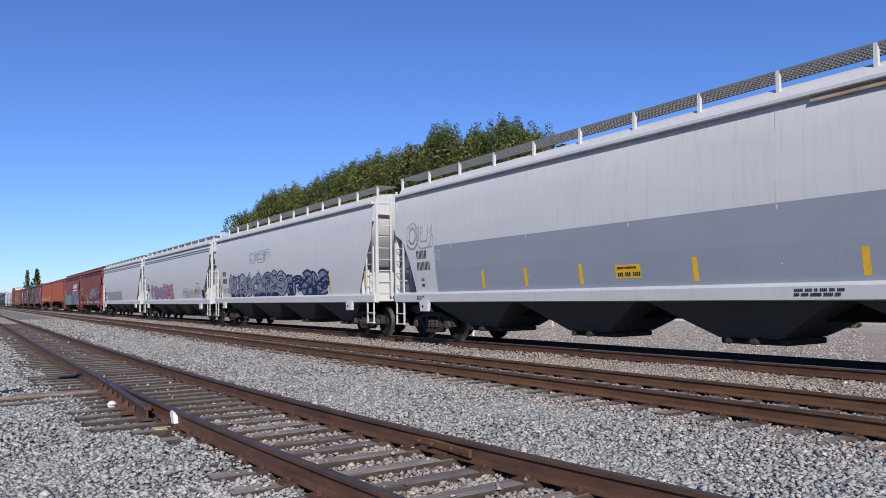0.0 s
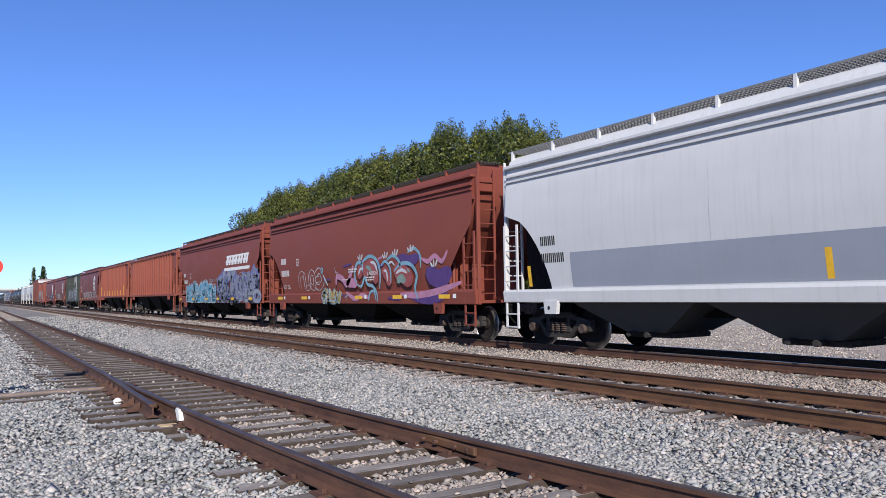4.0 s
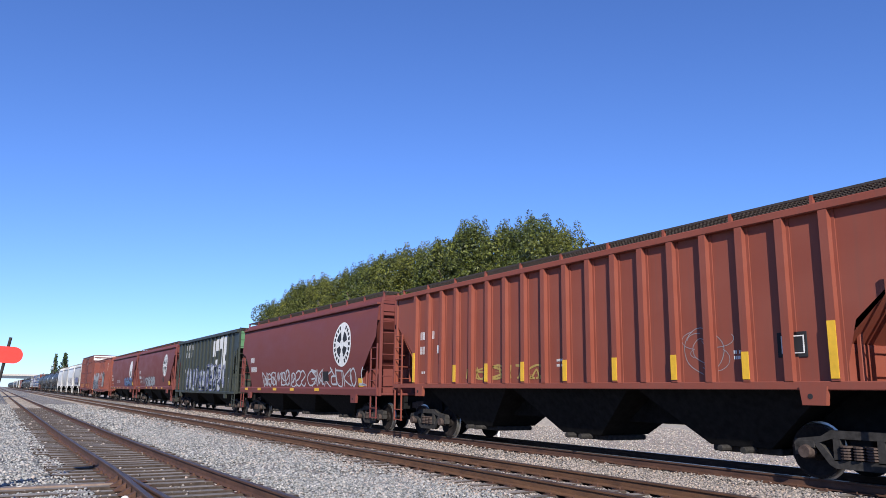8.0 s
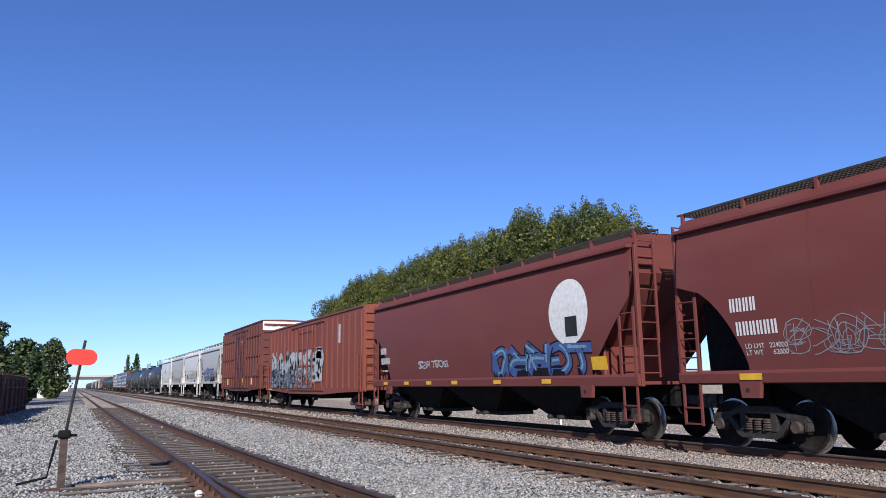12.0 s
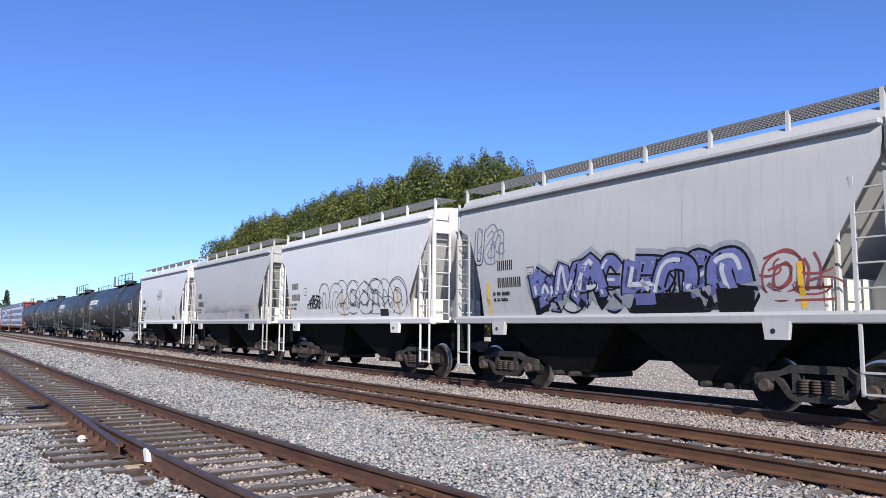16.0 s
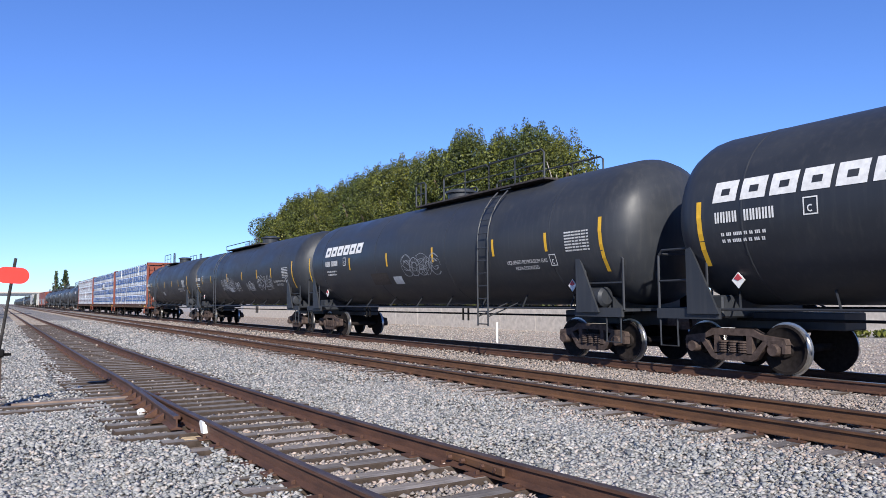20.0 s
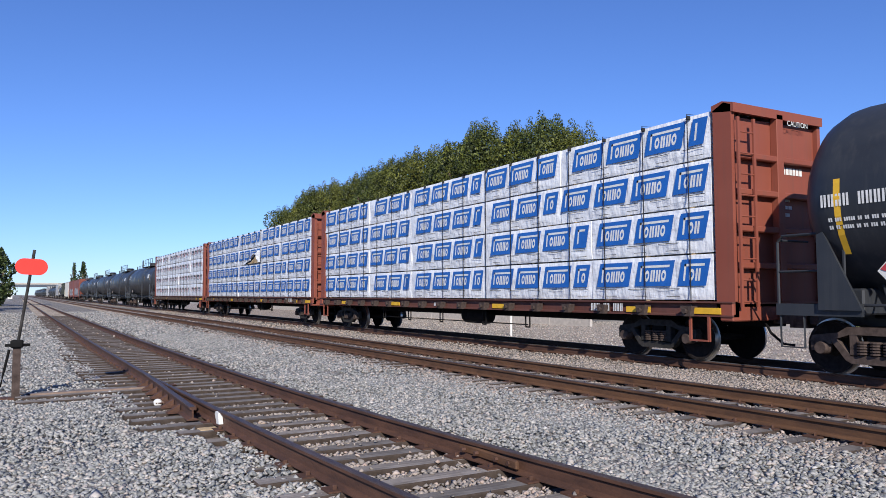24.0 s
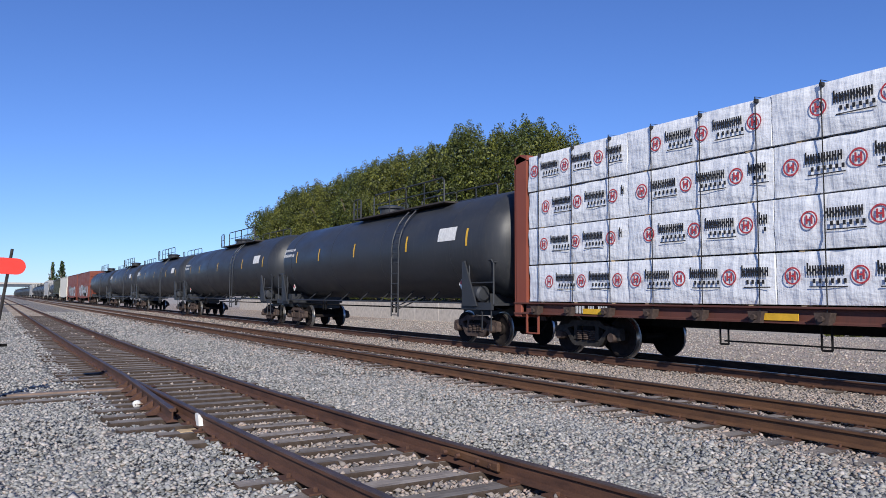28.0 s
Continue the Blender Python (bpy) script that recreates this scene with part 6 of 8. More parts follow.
    graffiti(car, hb - 5.9, hb - 3.7, 1.55, 2.25, sx, 33, 4, None, S_WHITE, None, 0.022, "thin white outlined graffiti", 0, None, 0.3, (7, 1, 4, 3))
    bars(car, [(hb - 1.69, 2.68, 0.25, "xxxx"), (hb - 1.69, 2.16, 0.25, "xxxxxx")], M_LETTER, sx)
    plate_mark(car, hb - 3.5, 2.55, 0.26, M_LETTER, sx)
    words(car, "LD LMT   220200\nLT WT      65800", hb - 1.8, 1.72, 0.075, M_LETTER, sx)
    words(car, "CAUTION", hb - 10.1, 1.98, 0.12, M_LETTER, lambda z: over(z) - 0.01)
    bars(car, [(hb - 8.6, 2.2, 0.05, "xxxxxxxx xxxxx xxxxxxxx"), (hb - 8.6, 2.12, 0.05, "xxx xxxxxxxxx xx xxx"), (hb - 8.1, 1.85, 0.045, "xxxxxx xxx xxxxx"), (hb - 10.0, 1.88, 0.05, "xxxxxx xxx xxxxx xxxx"), (hb - 10.0, 1.80, 0.05, "xxxx xxxx xxxxx xxx")], M_LETTER, lambda z: over(z) - 0.01)
    for y in (1.55, 4.34, 7.1, 9.4, 12.2, 15.0):
        part("reflector_panel", patch(G(), hb - y - 0.3, hb - y + 0.3, 1.17, 1.29, lambda z: -1.556, 0.012), M_YELLOW, car, "yellow reflector panel on the sill")
        part("sill_label", patch(G(), hb - y - 0.62, hb - y - 0.45, 1.18, 1.30, lambda z: -1.556, 0.012), M_LETTER, car)

    car, sx, hb = add(6, round_hopper("covered_hopper", "dark mineral-red covered hopper with blue wild-style graffiti", slot(6)[0], M_RED, sill=(1.0, 1.40), fold=True, bays=3, walk_mat=M_GRATE_DARK, eave=4.5))
    graffiti(car, hb - 9.0, hb - 2.45, 1.1, 2.1, over, 41, 9, S_CYAN, S_WHITE, S_BLUE, 0.035, "blue graffiti with white edges", 4, S_GREY, 0.34)
    graffiti(car, hb - 8.9, hb - 2.3, 1.05, 1.45, over, 44, 12, S_CYAN, S_WHITE, S_BLUE, 0.035, "blue and white sprayed drips", 1)
    graffiti(car, hb - 16.4, hb - 9.4, 1.1, 2.5, over, 42, 8, S_SLATE, S_GREY, S_PURPLE, 0.035, "grey-blue graffiti", 4, S_PURPLE, 0.3)
    graffiti(car, hb - 16.4, hb - 9.4, 1.05, 1.6, over, 43, 9, S_GREY, S_PURPLE, S_SLATE, 0.035, "lilac sprayed shapes", 1)
    for a, b2, z in ((1.1, 2.3, 1.6), (4.2, 4.9, 2.15), (5.6, 6.3, 2.1), (7.6, 8.6, 2.2), (8.9, 9.4, 2.2), (12.2, 12.9, 2.5)):
        graffiti(car, hb - b2, hb - a, z, z + 0.16, sx, int(a * 10), 5, S_GREY, S_GREY, None, 0.005, "small pale tag", 0, None, 0.16)
    # slanted white emblem with an underline
    y = hb - 11.0
    for wd in (0.85, 0.95, 0.8, 0.75):
        g = G()
        patch(g, y - wd, y, 3.12, 3.26, sx, 0.008, -0.45, 1)
        patch(g, y - wd * 0.4 - 0.06, y - 0.06, 3.0, 3.5, sx, 0.0082, -0.45, 3)
        patch(g, y - wd, y - wd * 0.62, 3.0, 3.5, sx, 0.0084, -0.45, 3)
        patch(g, y - wd * 0.9 - 0.1, y - 0.1, 3.40, 3.5, sx, 0.0086, -0.45, 1)
        part("emblem", g, M_LETTER, car, "slanted white block emblem")
        y -= wd + 0.12
    part("emblem_underline", patch(G(), y - 0.2, hb - 10.7, 2.70, 2.86, sx, 0.008, -0.45, 1), M_LETTER, car)
    bars(car, [(hb - 1.68, 2.62, 0.22, "xxxx"), (hb - 1.72, 2.2, 0.22, "xxxxxx")], M_LETTER, sx)
    plate_mark(car, hb - 3.2, 2.5, 0.26, M_LETTER, sx)
    for y in (0.75, 4.08, 7.13, 9.5, 12.2, 15.2):
        part("reflector_panel", patch(G(), hb - y - 0.26, hb - y + 0.26, 1.16, 1.29, lambda z: -1.556, 0.018), M_YELLOW, car, "yellow reflector panel on the sill")

    # ribbed hoppers
    car, sx, hb = add(7, ribbed_hopper("ribbed_hopper", "faded red covered hopper with upright side ribs", slot(7)[0], M_RIBRED, (1.40, 0.8353, 18), cut=1.35, zc=3.45))
    for d in (11.4, 12.25, 13.05, 13.85):
        g = G()
        y = hb - d
        patch(g, y - 0.38, y, 3.02, 3.30, sx, 0.012, -0.4, 1)
        patch(g, y - 0.5, y + 0.1, 2.90, 2.95, sx, 0.012, -0.4, 1)
        part("emblem", g, M_LETTER, car, "slanted white block emblem")
    bars(car, [(hb - 2.1, 2.72, 0.20, "x   x   x"), (hb - 2.1, 2.38, 0.20, "x   xx   x"), (hb - 2.1, 2.05, 0.20, "x   x   xx"), (hb - 2.2, 1.75, 0.07, "xx   xxx   xxxxx")], M_LETTER, sx)
    plate_mark(car, hb - 4.3, 2.6, 0.22, M_LETTER, sx)
    words(car, "WARNING", hb - 7.75, 2.25, 0.10, M_YELLOW, sx)
    bars(car, [(hb - 7.75, 2.15 - 0.09 * i, 0.045, "xxxxxxxxx xxx") for i in range(5)], M_YELLOW, sx)
    for d in (3.84, 7.22, 9.22, 12.56):
        part("reflector_panel", patch(G(), hb - d - 0.22, hb - d + 0.22, 1.62, 1.72, sx, 0.014), M_YELLOW, car, "yellow reflector panel")
    part("test_panel", patch(G(), hb - 14.7, hb - 14.25, 1.95, 2.35, sx, 0.012), M_INK, car, "black two-square notice")
    car, sx, hb = add(8, ribbed_hopper("ribbed_hopper", "faded red ribbed covered hopper with yellow stripes on its ribs", slot(8)[0], M_RIBRED, (1.47, 0.8153, 18), cut=1.38, zc=3.45))
    for i in (0, 3, 5, 7, 9, 11, 13, 15, 17):
        y = hb + FAR[8] - 1.47 - 0.8153 * i
        part("reflector_stripe", G().box(-1.594, -1.581, y - 0.07, y + 0.07, 1.64, 2.55 if i in (0, 17) else 2.12), M_YELLOW, car, "yellow reflective stripe")
    bars(car, [(hb - 0.3, 2.95, 0.24, "xx  xx"), (hb - 0.3, 2.5, 0.24, "xx xx  xx"), (hb - 0.4, 1.9, 0.07, "xx xxx xxxx"), (hb - 7.0, 2.1, 0.06, "xxxxxxx"), (hb - 7.0, 1.98, 0.06, "xxx xxx"), (hb - 12.0, 2.1, 0.06, "xx xx"), (hb - 12.0, 2.0, 0.06, "xxxx xx")], M_LETTER, sx)
    part("test_panel", G().box(-1.47, -1.456, hb - 13.45, hb - 12.9, 2.0, 2.42, 0.004), M_INK, car, "black two-square notice")
    for a in (12.98, 13.2):
        part("notice_frame", G().box(-1.476, -1.47, hb - a - 0.2, hb - a, 2.06, 2.36), M_LETTER, car)
        part("notice_window", G().box(-1.48, -1.476, hb - a - 0.18, hb - a - 0.02, 2.08, 2.34), M_INK, car)
    graffiti(car, hb - 11.7, hb - 11.0, 1.75, 2.5, sx, 51, 1, None, S_GREY, None, 0.015, "thin chalk drawing", 5)
    graffiti(car, hb - 6.4, hb - 2.9, 1.7, 2.05, sx, 52, 6, S_YELLOW, S_YELLOW, None, 0.006, "yellow scribble", 1, None, 0.12)

    # maroon and green
    def roundel(car, y, z, R, sx, grey=False):
        n = 40
        ring = [(math.cos(2 * math.pi * k / n), math.sin(2 * math.pi * k / n)) for k in range(n)]
        g = G()
        rings = 6
        for q in range(rings):
            ra, rb = R * q / rings, R * (q + 1) / rings
            o = len(g.v)
            for rr in (ra, rb):
                g.v += [(sx(z + rr * b2) - 0.008, y + rr * a, z + rr * b2) for a, b2 in ring]
            g.f += [(o + k, o + (k + 1) % n, o + n + (k + 1) % n, o + n + k) for k in range(n)]
        part("emblem", g, M_LETTER, car, "round white emblem")
        if grey:
            part("emblem_mark", patch(G(), y - R * 0.45, y + R * 0.15, z - R * 0.75, z - R * 0.15, sx, 0.012), M_INK, car)
            return
        g = G()
        for q in range(4):
            o = len(g.v)
            m = 9
            for rr in (R * 0.60, R * 0.22):
                g.v += [(sx(z + rr * math.sin(t)) - 0.011, y + rr * math.cos(t), z + rr * math.sin(t)) for t in [q * math.pi / 2 + 0.3 + (math.pi / 2 - 0.6) * i / (m - 1) for i in range(m)]]
            g.f += [(o + i, o + i + 1, o + m + i + 1, o + m + i) for i in range(m - 1)]
        for k in range(22):
            t = 2 * math.pi * k / 22
            if k in (5, 6, 16, 17):
                continue
            o = len(g.v)
            for rr in (R * 0.72, R * 0.9):
                for dt in (-0.09, 0.09):
                    g.v.append((sx(z + rr * math.sin(t + dt)) - 0.011, y + rr * math.cos(t + dt), z + rr * math.sin(t + dt)))
            g.f.append((o, o + 1, o + 3, o + 2))
        part("emblem_mark", g, M_INK, car)

    car, sx, hb = add(9, round_hopper("covered_hopper", "faded maroon covered hopper with a round white emblem", slot(9)[0], M_MAROON, sill=(1.18, 1.46), bays=3, walk_mat=M_GRATE_DARK, eave=4.4, top=4.66))
    roundel(car, hb - 13.66, 3.1, 0.85, sx)
    graffiti(car, hb - 15.8, hb - 3.75, 1.48, 2.2, sx, 61, 18, S_WHITE, S_WHITE, None, 0.006, "white scrawled graffiti", 1, None, 0.085)
    bars(car, [(hb - 1.75, 2.68, 0.26, "xxxx"), (hb - 1.85, 2.22, 0.26, "xxxxxx")], M_LETTER, sx)
    stripes(car, [hb - 15.3], 1.5, 1.8, sx, 0.2)
    for d in (1.2, 3.4, 5.8, 8.2, 11.2):
        part("reflector_panel", patch(G(), hb - d - 0.26, hb - d + 0.26, 1.32, 1.44, lambda z: -1.556, 0.008), M_YELLOW, car, "yellow reflector panel on the sill")
    part("test_panel", patch(G(), hb - 12.3, hb - 11.7, 1.72, 2.1, sx, 0.012), M_INK, car, "black two-square notice")
    car, sx, hb = add(10, ribbed_hopper("ribbed_hopper", "dark green ribbed hopper with white letters and graffiti", slot(10)[0], M_GREEN, (1.14, 0.9486, 15), cut=1.15, zc=3.7, rib_d=0.07, bottom=1.2, eave=4.55, top=4.62, end_mat=M_GREEN, bays=3))
    part("end_sheet", G().box(-1.4, 1.4, -hb - FAR[10] - 0.03, -hb - FAR[10] + 0.02, 3.6, 4.55), M_GREENEND, car, "bright green upper end sheet")
    for body, z in (("xx xx xx xx xx", 3.95), ("xx xx xx xx", 3.45)):
        bars(car, [(hb - 1.7, z, 0.36, body)], M_LETTER, sx)
    def block(y0, y1, z0, z1):
        g = patch(G(), hb - y1, hb - y0, z0, z1, sx, 0.024, 0, 1)
        for i in range(15):
            a = 1.04 + 0.9486 * i
            if y0 < a + 0.075 and y1 > a - 0.075:
                patch(g, hb - min(y1, a + 0.075), hb - max(y0, a - 0.075), z0, z1, sx, 0.074, 0, 1)
        part("emblem", g, M_LETTER, car, "large white block emblem")
    for q in ((10.0, 10.75, 3.3, 4.25), (10.75, 11.7, 3.62, 4.32), (11.7, 13.1, 3.72, 4.42), (12.35, 13.15, 3.34, 3.72), (12.2, 12.95, 2.98, 3.34), (12.35, 13.15, 2.5, 2.98), (11.5, 13.0, 1.92, 2.5), (10.2, 10.75, 1.95, 2.75), (10.75, 11.35, 2.6, 3.1)):
        block(*q)
    graffiti(car, hb - 13.0, hb - 3.1, 1.3, 2.6, lambda z: -1.476, 71, 11, S_WHITE, S_PURPLE, S_NAVY, 0.05, "white and lilac graffiti across the ribs", 4, S_SLATE, 0.24)
    stripes(car, [hb - 5.6, hb - 8.4, hb - 11.2], 1.5, 2.0, lambda z: sx(z) - 0.02, 0.05)
    stripes(car, [hb - 14.34], 1.3, 2.35, sx)
    bars(car, [(hb - 1.9, 2.85, 0.22, "x    x"), (hb - 1.7, 2.45, 0.22, "xxx  x"), (hb - 1.7, 2.1, 0.08, "xxx xxxx"), (hb - 1.7, 1.9, 0.08, "xxx xxxx")], M_LETTER, sx)
    plate_mark(car, hb - 12.6, 1.45, 0.5, M_LETTER, sx)
    plate_mark(car, hb - 13.9, 1.45, 0.45, M_LETTER, sx)

    car, sx, hb = add(11, round_hopper("covered_hopper", "faded maroon covered hopper with emblem and silver graffiti", slot(11)[0], M_MAROON, sill=(1.25, 1.48), bays=3, walk_mat=M_GRATE_DARK, eave=4.4, top=4.66))
    roundel(car, hb - 13.7, 3.12, 0.85, sx)
    graffiti(car, hb - 9.2, hb - 5.0, 1.5, 2.25, sx, 81, 6, S_GREY, S_BLACK, S_WHITE, 0.03, "silver graffiti letters", 1)
    graffiti(car, hb - 4.8, hb - 3.0, 1.75, 2.3, sx, 82, 4, None, S_GREY, None, 0.015, "thin chalk scribble", 2)
    bars(car, [(hb - 1.8, 2.6, 0.26, "xxxx"), (hb - 1.9, 2.15, 0.26, "xxxxxx")], M_LETTER, sx)
    words(car, "LD LMT   224000\nLT WT      62000", hb - 2.05, 1.9, 0.09, M_LETTER, sx)
    part("test_panel", patch(G(), hb - 13.4, hb - 12.9, 1.85, 2.2, sx, 0.008), M_INK, car, "black two-square notice")
    bars(car, [(0.6, 1.9, 0.06, "xxxx xxxxx xxxxxxxx xxxxx"), (0.6, 1.78, 0.06, "xxxxxx xxxx xxxx xxxxxx")], M_YELLOW, sx)
    stripes(car, [hb - 15.45], 1.6, 1.9, sx, 0.3)
    for y in (hb - 2.16, hb - 6.08, hb - 8.35, hb - 10.72, hb - 13.0):
        part("reflector_panel", patch(G(), y - 0.26, y + 0.26, 1.32, 1.44, lambda z: -1.556, 0.008), M_YELLOW, car, "yellow reflector panel on the sill")
    car, sx, hb = add(12, round_hopper("covered_hopper", "faded red covered hopper with a worn white disc and blue graffiti", slot(12)[0], M_MAROON, sill=(1.2, 1.46), bays=3, walk_mat=M_GRATE_DARK, eave=4.4, top=4.66))
    roundel(car, hb - 14.1, 3.1, 0.85, sx, True)
    graffiti(car, hb - 14.8, hb - 10.1, 1.48, 2.35, sx, 91, 5, S_DKBLUE, S_BLACK, S_BLUE, 0.045, "dark blue graffiti letters", 0)
    bars(car, [(hb - 1.0, 2.5, 0.25, "xxxx"), (hb - 1.0, 2.1, 0.25, "xxxxxx"), (hb - 1.1, 1.8, 0.07, "xx xxx xxxxx")], M_LETTER, sx)
    graffiti(car, hb - 7.1, hb - 4.6, 1.85, 2.1, sx, 92, 7, S_WHITE, S_WHITE, None, 0.005, "small white tag", 0, None, 0.14)
    for d in (1.5, 3.6, 5.6, 7.6, 10.4, 13.0):
        part("reflector_panel", patch(G(), hb - d - 0.22, hb - d + 0.22, 1.28, 1.40, lambda z: -1.556, 0.008), M_YELLOW, car, "yellow reflector panel on the sill")
    stripes(car, [hb - 15.2], 1.6, 1.92, sx, 0.3)

    # box cars
    car, sx, hb, X = add(13, boxcar_shell("box_car", "orange-red riveted box car with white and grey graffiti", slot(13)[0], M_ORANGE, 1.05, 4.75, 4.95))
    rib = G().prism_y([(-X - 0.05, 1.15), (-X - 0.05, 4.55), (-X, 4.62), (-X, 1.1)], -0.07, 0.07).box(-X - 0.012, -X, -0.14, 0.14, 1.1, 4.62)
    for i in range(30):
        for dy in (-0.11, 0.11):
            rib.box(-X - 0.024, -X - 0.01, dy - 0.012, dy + 0.012, 1.18 + i * 0.115, 1.20 + i * 0.115)
    rm = rib.mesh("side_rib", M_ORANGE)
    for i in range(22):
        y = hb - 0.71 - 0.85 * i
        if abs(y) > 2.0 and -hb + 0.2 < y < hb + FAR[13] - 0.3:
            part("side_rib", rm, None, car, at=pose(0, y, 0))
            part("side_rib", rm, None, car, at=pose(0, y, 0, 0, 0, 180))
    plug_door(car, X, 0.0, 3.4, 1.1, 4.5, M_ORANGE)
    graffiti(car, hb - 10.8, hb - 1.87, 1.15, 2.1, lambda z: -X - 0.056, 101, 10, S_SLATE, S_BLACK, S_GREY, 0.05, "grey and black graffiti", 3, S_GREY)
    graffiti(car, hb - 12.6, hb - 2.2, 1.5, 3.0, lambda z: -X - 0.053, 102, 12, S_WHITE, S_GREY, None, 0.03, "white sprayed patches", 2, S_WHITE)
    bars(car, [(hb - 1.9, 3.1, 0.26, "xx    xx"), (hb - 1.9, 2.75, 0.2, "xxx   xxx")], M_LETTER, sx)
    bars(car, [(-5.4, 3.3, 0.9, "x")], M_LETTER, sx)
    part("reflector_panel", G().box(-X - 0.06, -X - 0.045, hb - 2.2, hb - 0.6, 1.02, 1.1), M_YELLOW, car)

    car, sx, hb, X = add(14, boxcar_shell("box_car", "dark brown high box car with a grid of side posts", slot(14)[0], M_BROWN, 1.12, 5.68, 5.80))
    rm = G().prism_y([(-X - 0.10, 1.2), (-X - 0.10, 5.5), (-X, 5.55), (-X, 1.16)], -0.06, 0.06).mesh("side_post", M_BROWN)
    end = hb + FAR[14]
    for y in [end - d for d in (0.08, 0.71, 1.62, 2.5, 3.37, 4.25, 5.1, 9.55, 10.42, 11.3, 12.19, 13.07, 13.95, 2 * end - 0.08)]:
        part("side_post", rm, None, car, at=pose(0, y, 0))
        part("side_post", rm, None, car, at=pose(0, y, 0, 0, 0, 180))
    for a, b2 in ((end - 5.4, end - 0.1), (-end + 0.1, end - 9.3)):
        for z in (1.98, 3.36, 4.78):
            part("side_rail", G().box(-X - 0.085, -X, a, b2, z - 0.05, z + 0.05, 0.01), M_BROWN, car)
    plug_door(car, X, hb - 7.45, 3.5, 1.2, 5.3, M_BROWN, True)
    bars(car, [(hb - 0.75, 2.75, 0.26, "xx    xx"), (hb - 0.75, 2.3, 0.26, "xx   xx   xx")], M_LETTER, sx)
    words(car, "CLOSE AND LOCK\nDOORS BEFORE\nMOVING CAR", hb - 7.64, 4.60, 0.085, M_LETTER, lambda z: -X - 0.055)
    words(car, "EXH   17-\nEXW  10-\nEW     9-\nIL    50-\nIW     9-\nIH    13-\nCU.FT.", hb - 12.78, 2.70, 0.066, M_LETTER, sx)
    words(car, "EXH W\nEXW H\nEW  H\nEMPTY CAR\nFLOOR H", hb - 13.65, 2.68, 0.066, M_LETTER, sx)
    words(car, "EXCESS HEIGHT CAR", -0.9, 5.3, 0.14, M_INK, sx, end_y=-end - 0.02, x=-1.1)
    part("end_panel", G().box(-X + 0.02, X - 0.02, -end - 0.016, -end - 0.002, 5.05, 5.66), M_LETTER, car, "white painted top of the end")
    words(car, "LD LMT   213200\nLT WT      72800", hb - 1.55, 1.75, 0.10, M_LETTER, sx)
    for y in (hb - 0.73, hb - 2.82, hb - 5.75, hb - 8.85, hb - 11.94, hb - 14.6):
        part("reflector_stripe", G().box(-X - 0.066, -X - 0.002, y - 0.06, y + 0.06, 1.38, 1.85), M_YELLOW, car)

    # short two-bay hoppers
    spec = [(15, M_CEMENT, "short dusty grey two-bay hopper with lilac and blue graffiti"), (16, M_WHITE, "short white two-bay hopper with black outlined graffiti"),
            (17, M_CEMENT, "short grey two-bay hopper with tan streaks"), (18, M_WHITE, "short white two-bay hopper with a small round mark")]
    for k, mat, label in spec:
        car, sx, hb = add(k, round_hopper("short_hopper", label, slot(k)[0], mat, sill=(1.50, 1.68), bays=2, eave=4.50, top=4.85, zc=4.0, za=2.3, inset=1.1, walk_mat=M_GRATE, end_mat=M_CREAM, walk_z=0.24, slope=2.2, slope_z=4.05, group="short hopper cars"))
        bars(car, [(hb - 1.4, 2.8, 0.24, "xxxx"), (hb - 1.4, 2.38, 0.24, "xxxxxx" if k != 16 else "xxxxx")], M_INK, sx)
        part("test_panel", patch(G(), -hb + 2.4, -hb + 2.9, 1.75, 2.0, sx, 0.008), M_INK, car, "black two-square notice")
        for y in ((hb - 9.13, hb - 1.0) if k == 15 else (hb - 1.08, hb - 5.66, hb - 9.3)):
            part("reflector_stripe", patch(G(), y - 0.05, y + 0.05, 1.75, 2.5, sx, 0.007), M_YELLOW if k == 15 else M_WOOD, car)
        plate_mark(car, hb - 2.5, 2.55, 0.24, M_INK, sx, 0.014)
        bars(car, [(hb - 1.2, 2.2, 0.08, "xx xxx xxxxxx"), (hb - 1.2, 2.05, 0.08, "xx xx xxxxx")], M_INK, sx)
        if k == 15:
            graffiti(car, hb - 8.2, hb - 2.7, 1.78, 2.75, sx, 111, 8, S_PURPLE, S_BLACK, S_WHITE, 0.05, "lilac and white graffiti with black edges", 1, S_GREY, 0.36)
            graffiti(car, hb - 9.5, hb - 8.5, 1.9, 2.6, sx, 112, 2, None, S_RED, None, 0.04, "red scribble", 3)
            graffiti(car, hb - 1.6, hb - 0.5, 3.0, 3.9, sx, 113, 3, None, S_SLATE, None, 0.03, "dark scribble", 2)
        if k == 16:
            graffiti(car, hb - 9.6, hb - 3.9, 1.85, 2.75, sx, 121, 8, None, M_INK, None, 0.02, "black outlined graffiti", 1, None, 0.42, (7, 1, 3, 4))
            graffiti(car, hb - 3.7, hb - 3.0, 1.9, 2.45, sx, 122, 1, None, M_INK, None, 0.05, "dark scribble", 5)
        if k == 17:
            graffiti(car, -3.0, hb - 2.4, 1.8, 2.3, sx, 131, 6, None, S_GREY, None, 0.02, "faint scribble", 1)
        if k == 18:
            graffiti(car, -0.3, 0.5, 3.0, 3.7, sx, 141, 1, None, S_GREY, None, 0.04, "small round grey mark", 2)

    # black tank cars
    def tank_writing(car, sx, hb, emblem, rows, tall, lpg, table):
        if emblem is not None:
            y = emblem
            for i in range(6):
                g = G()
                patch(g, y - 0.50, y, 3.14, 3.52, sx, 0.008, -0.12, 3)
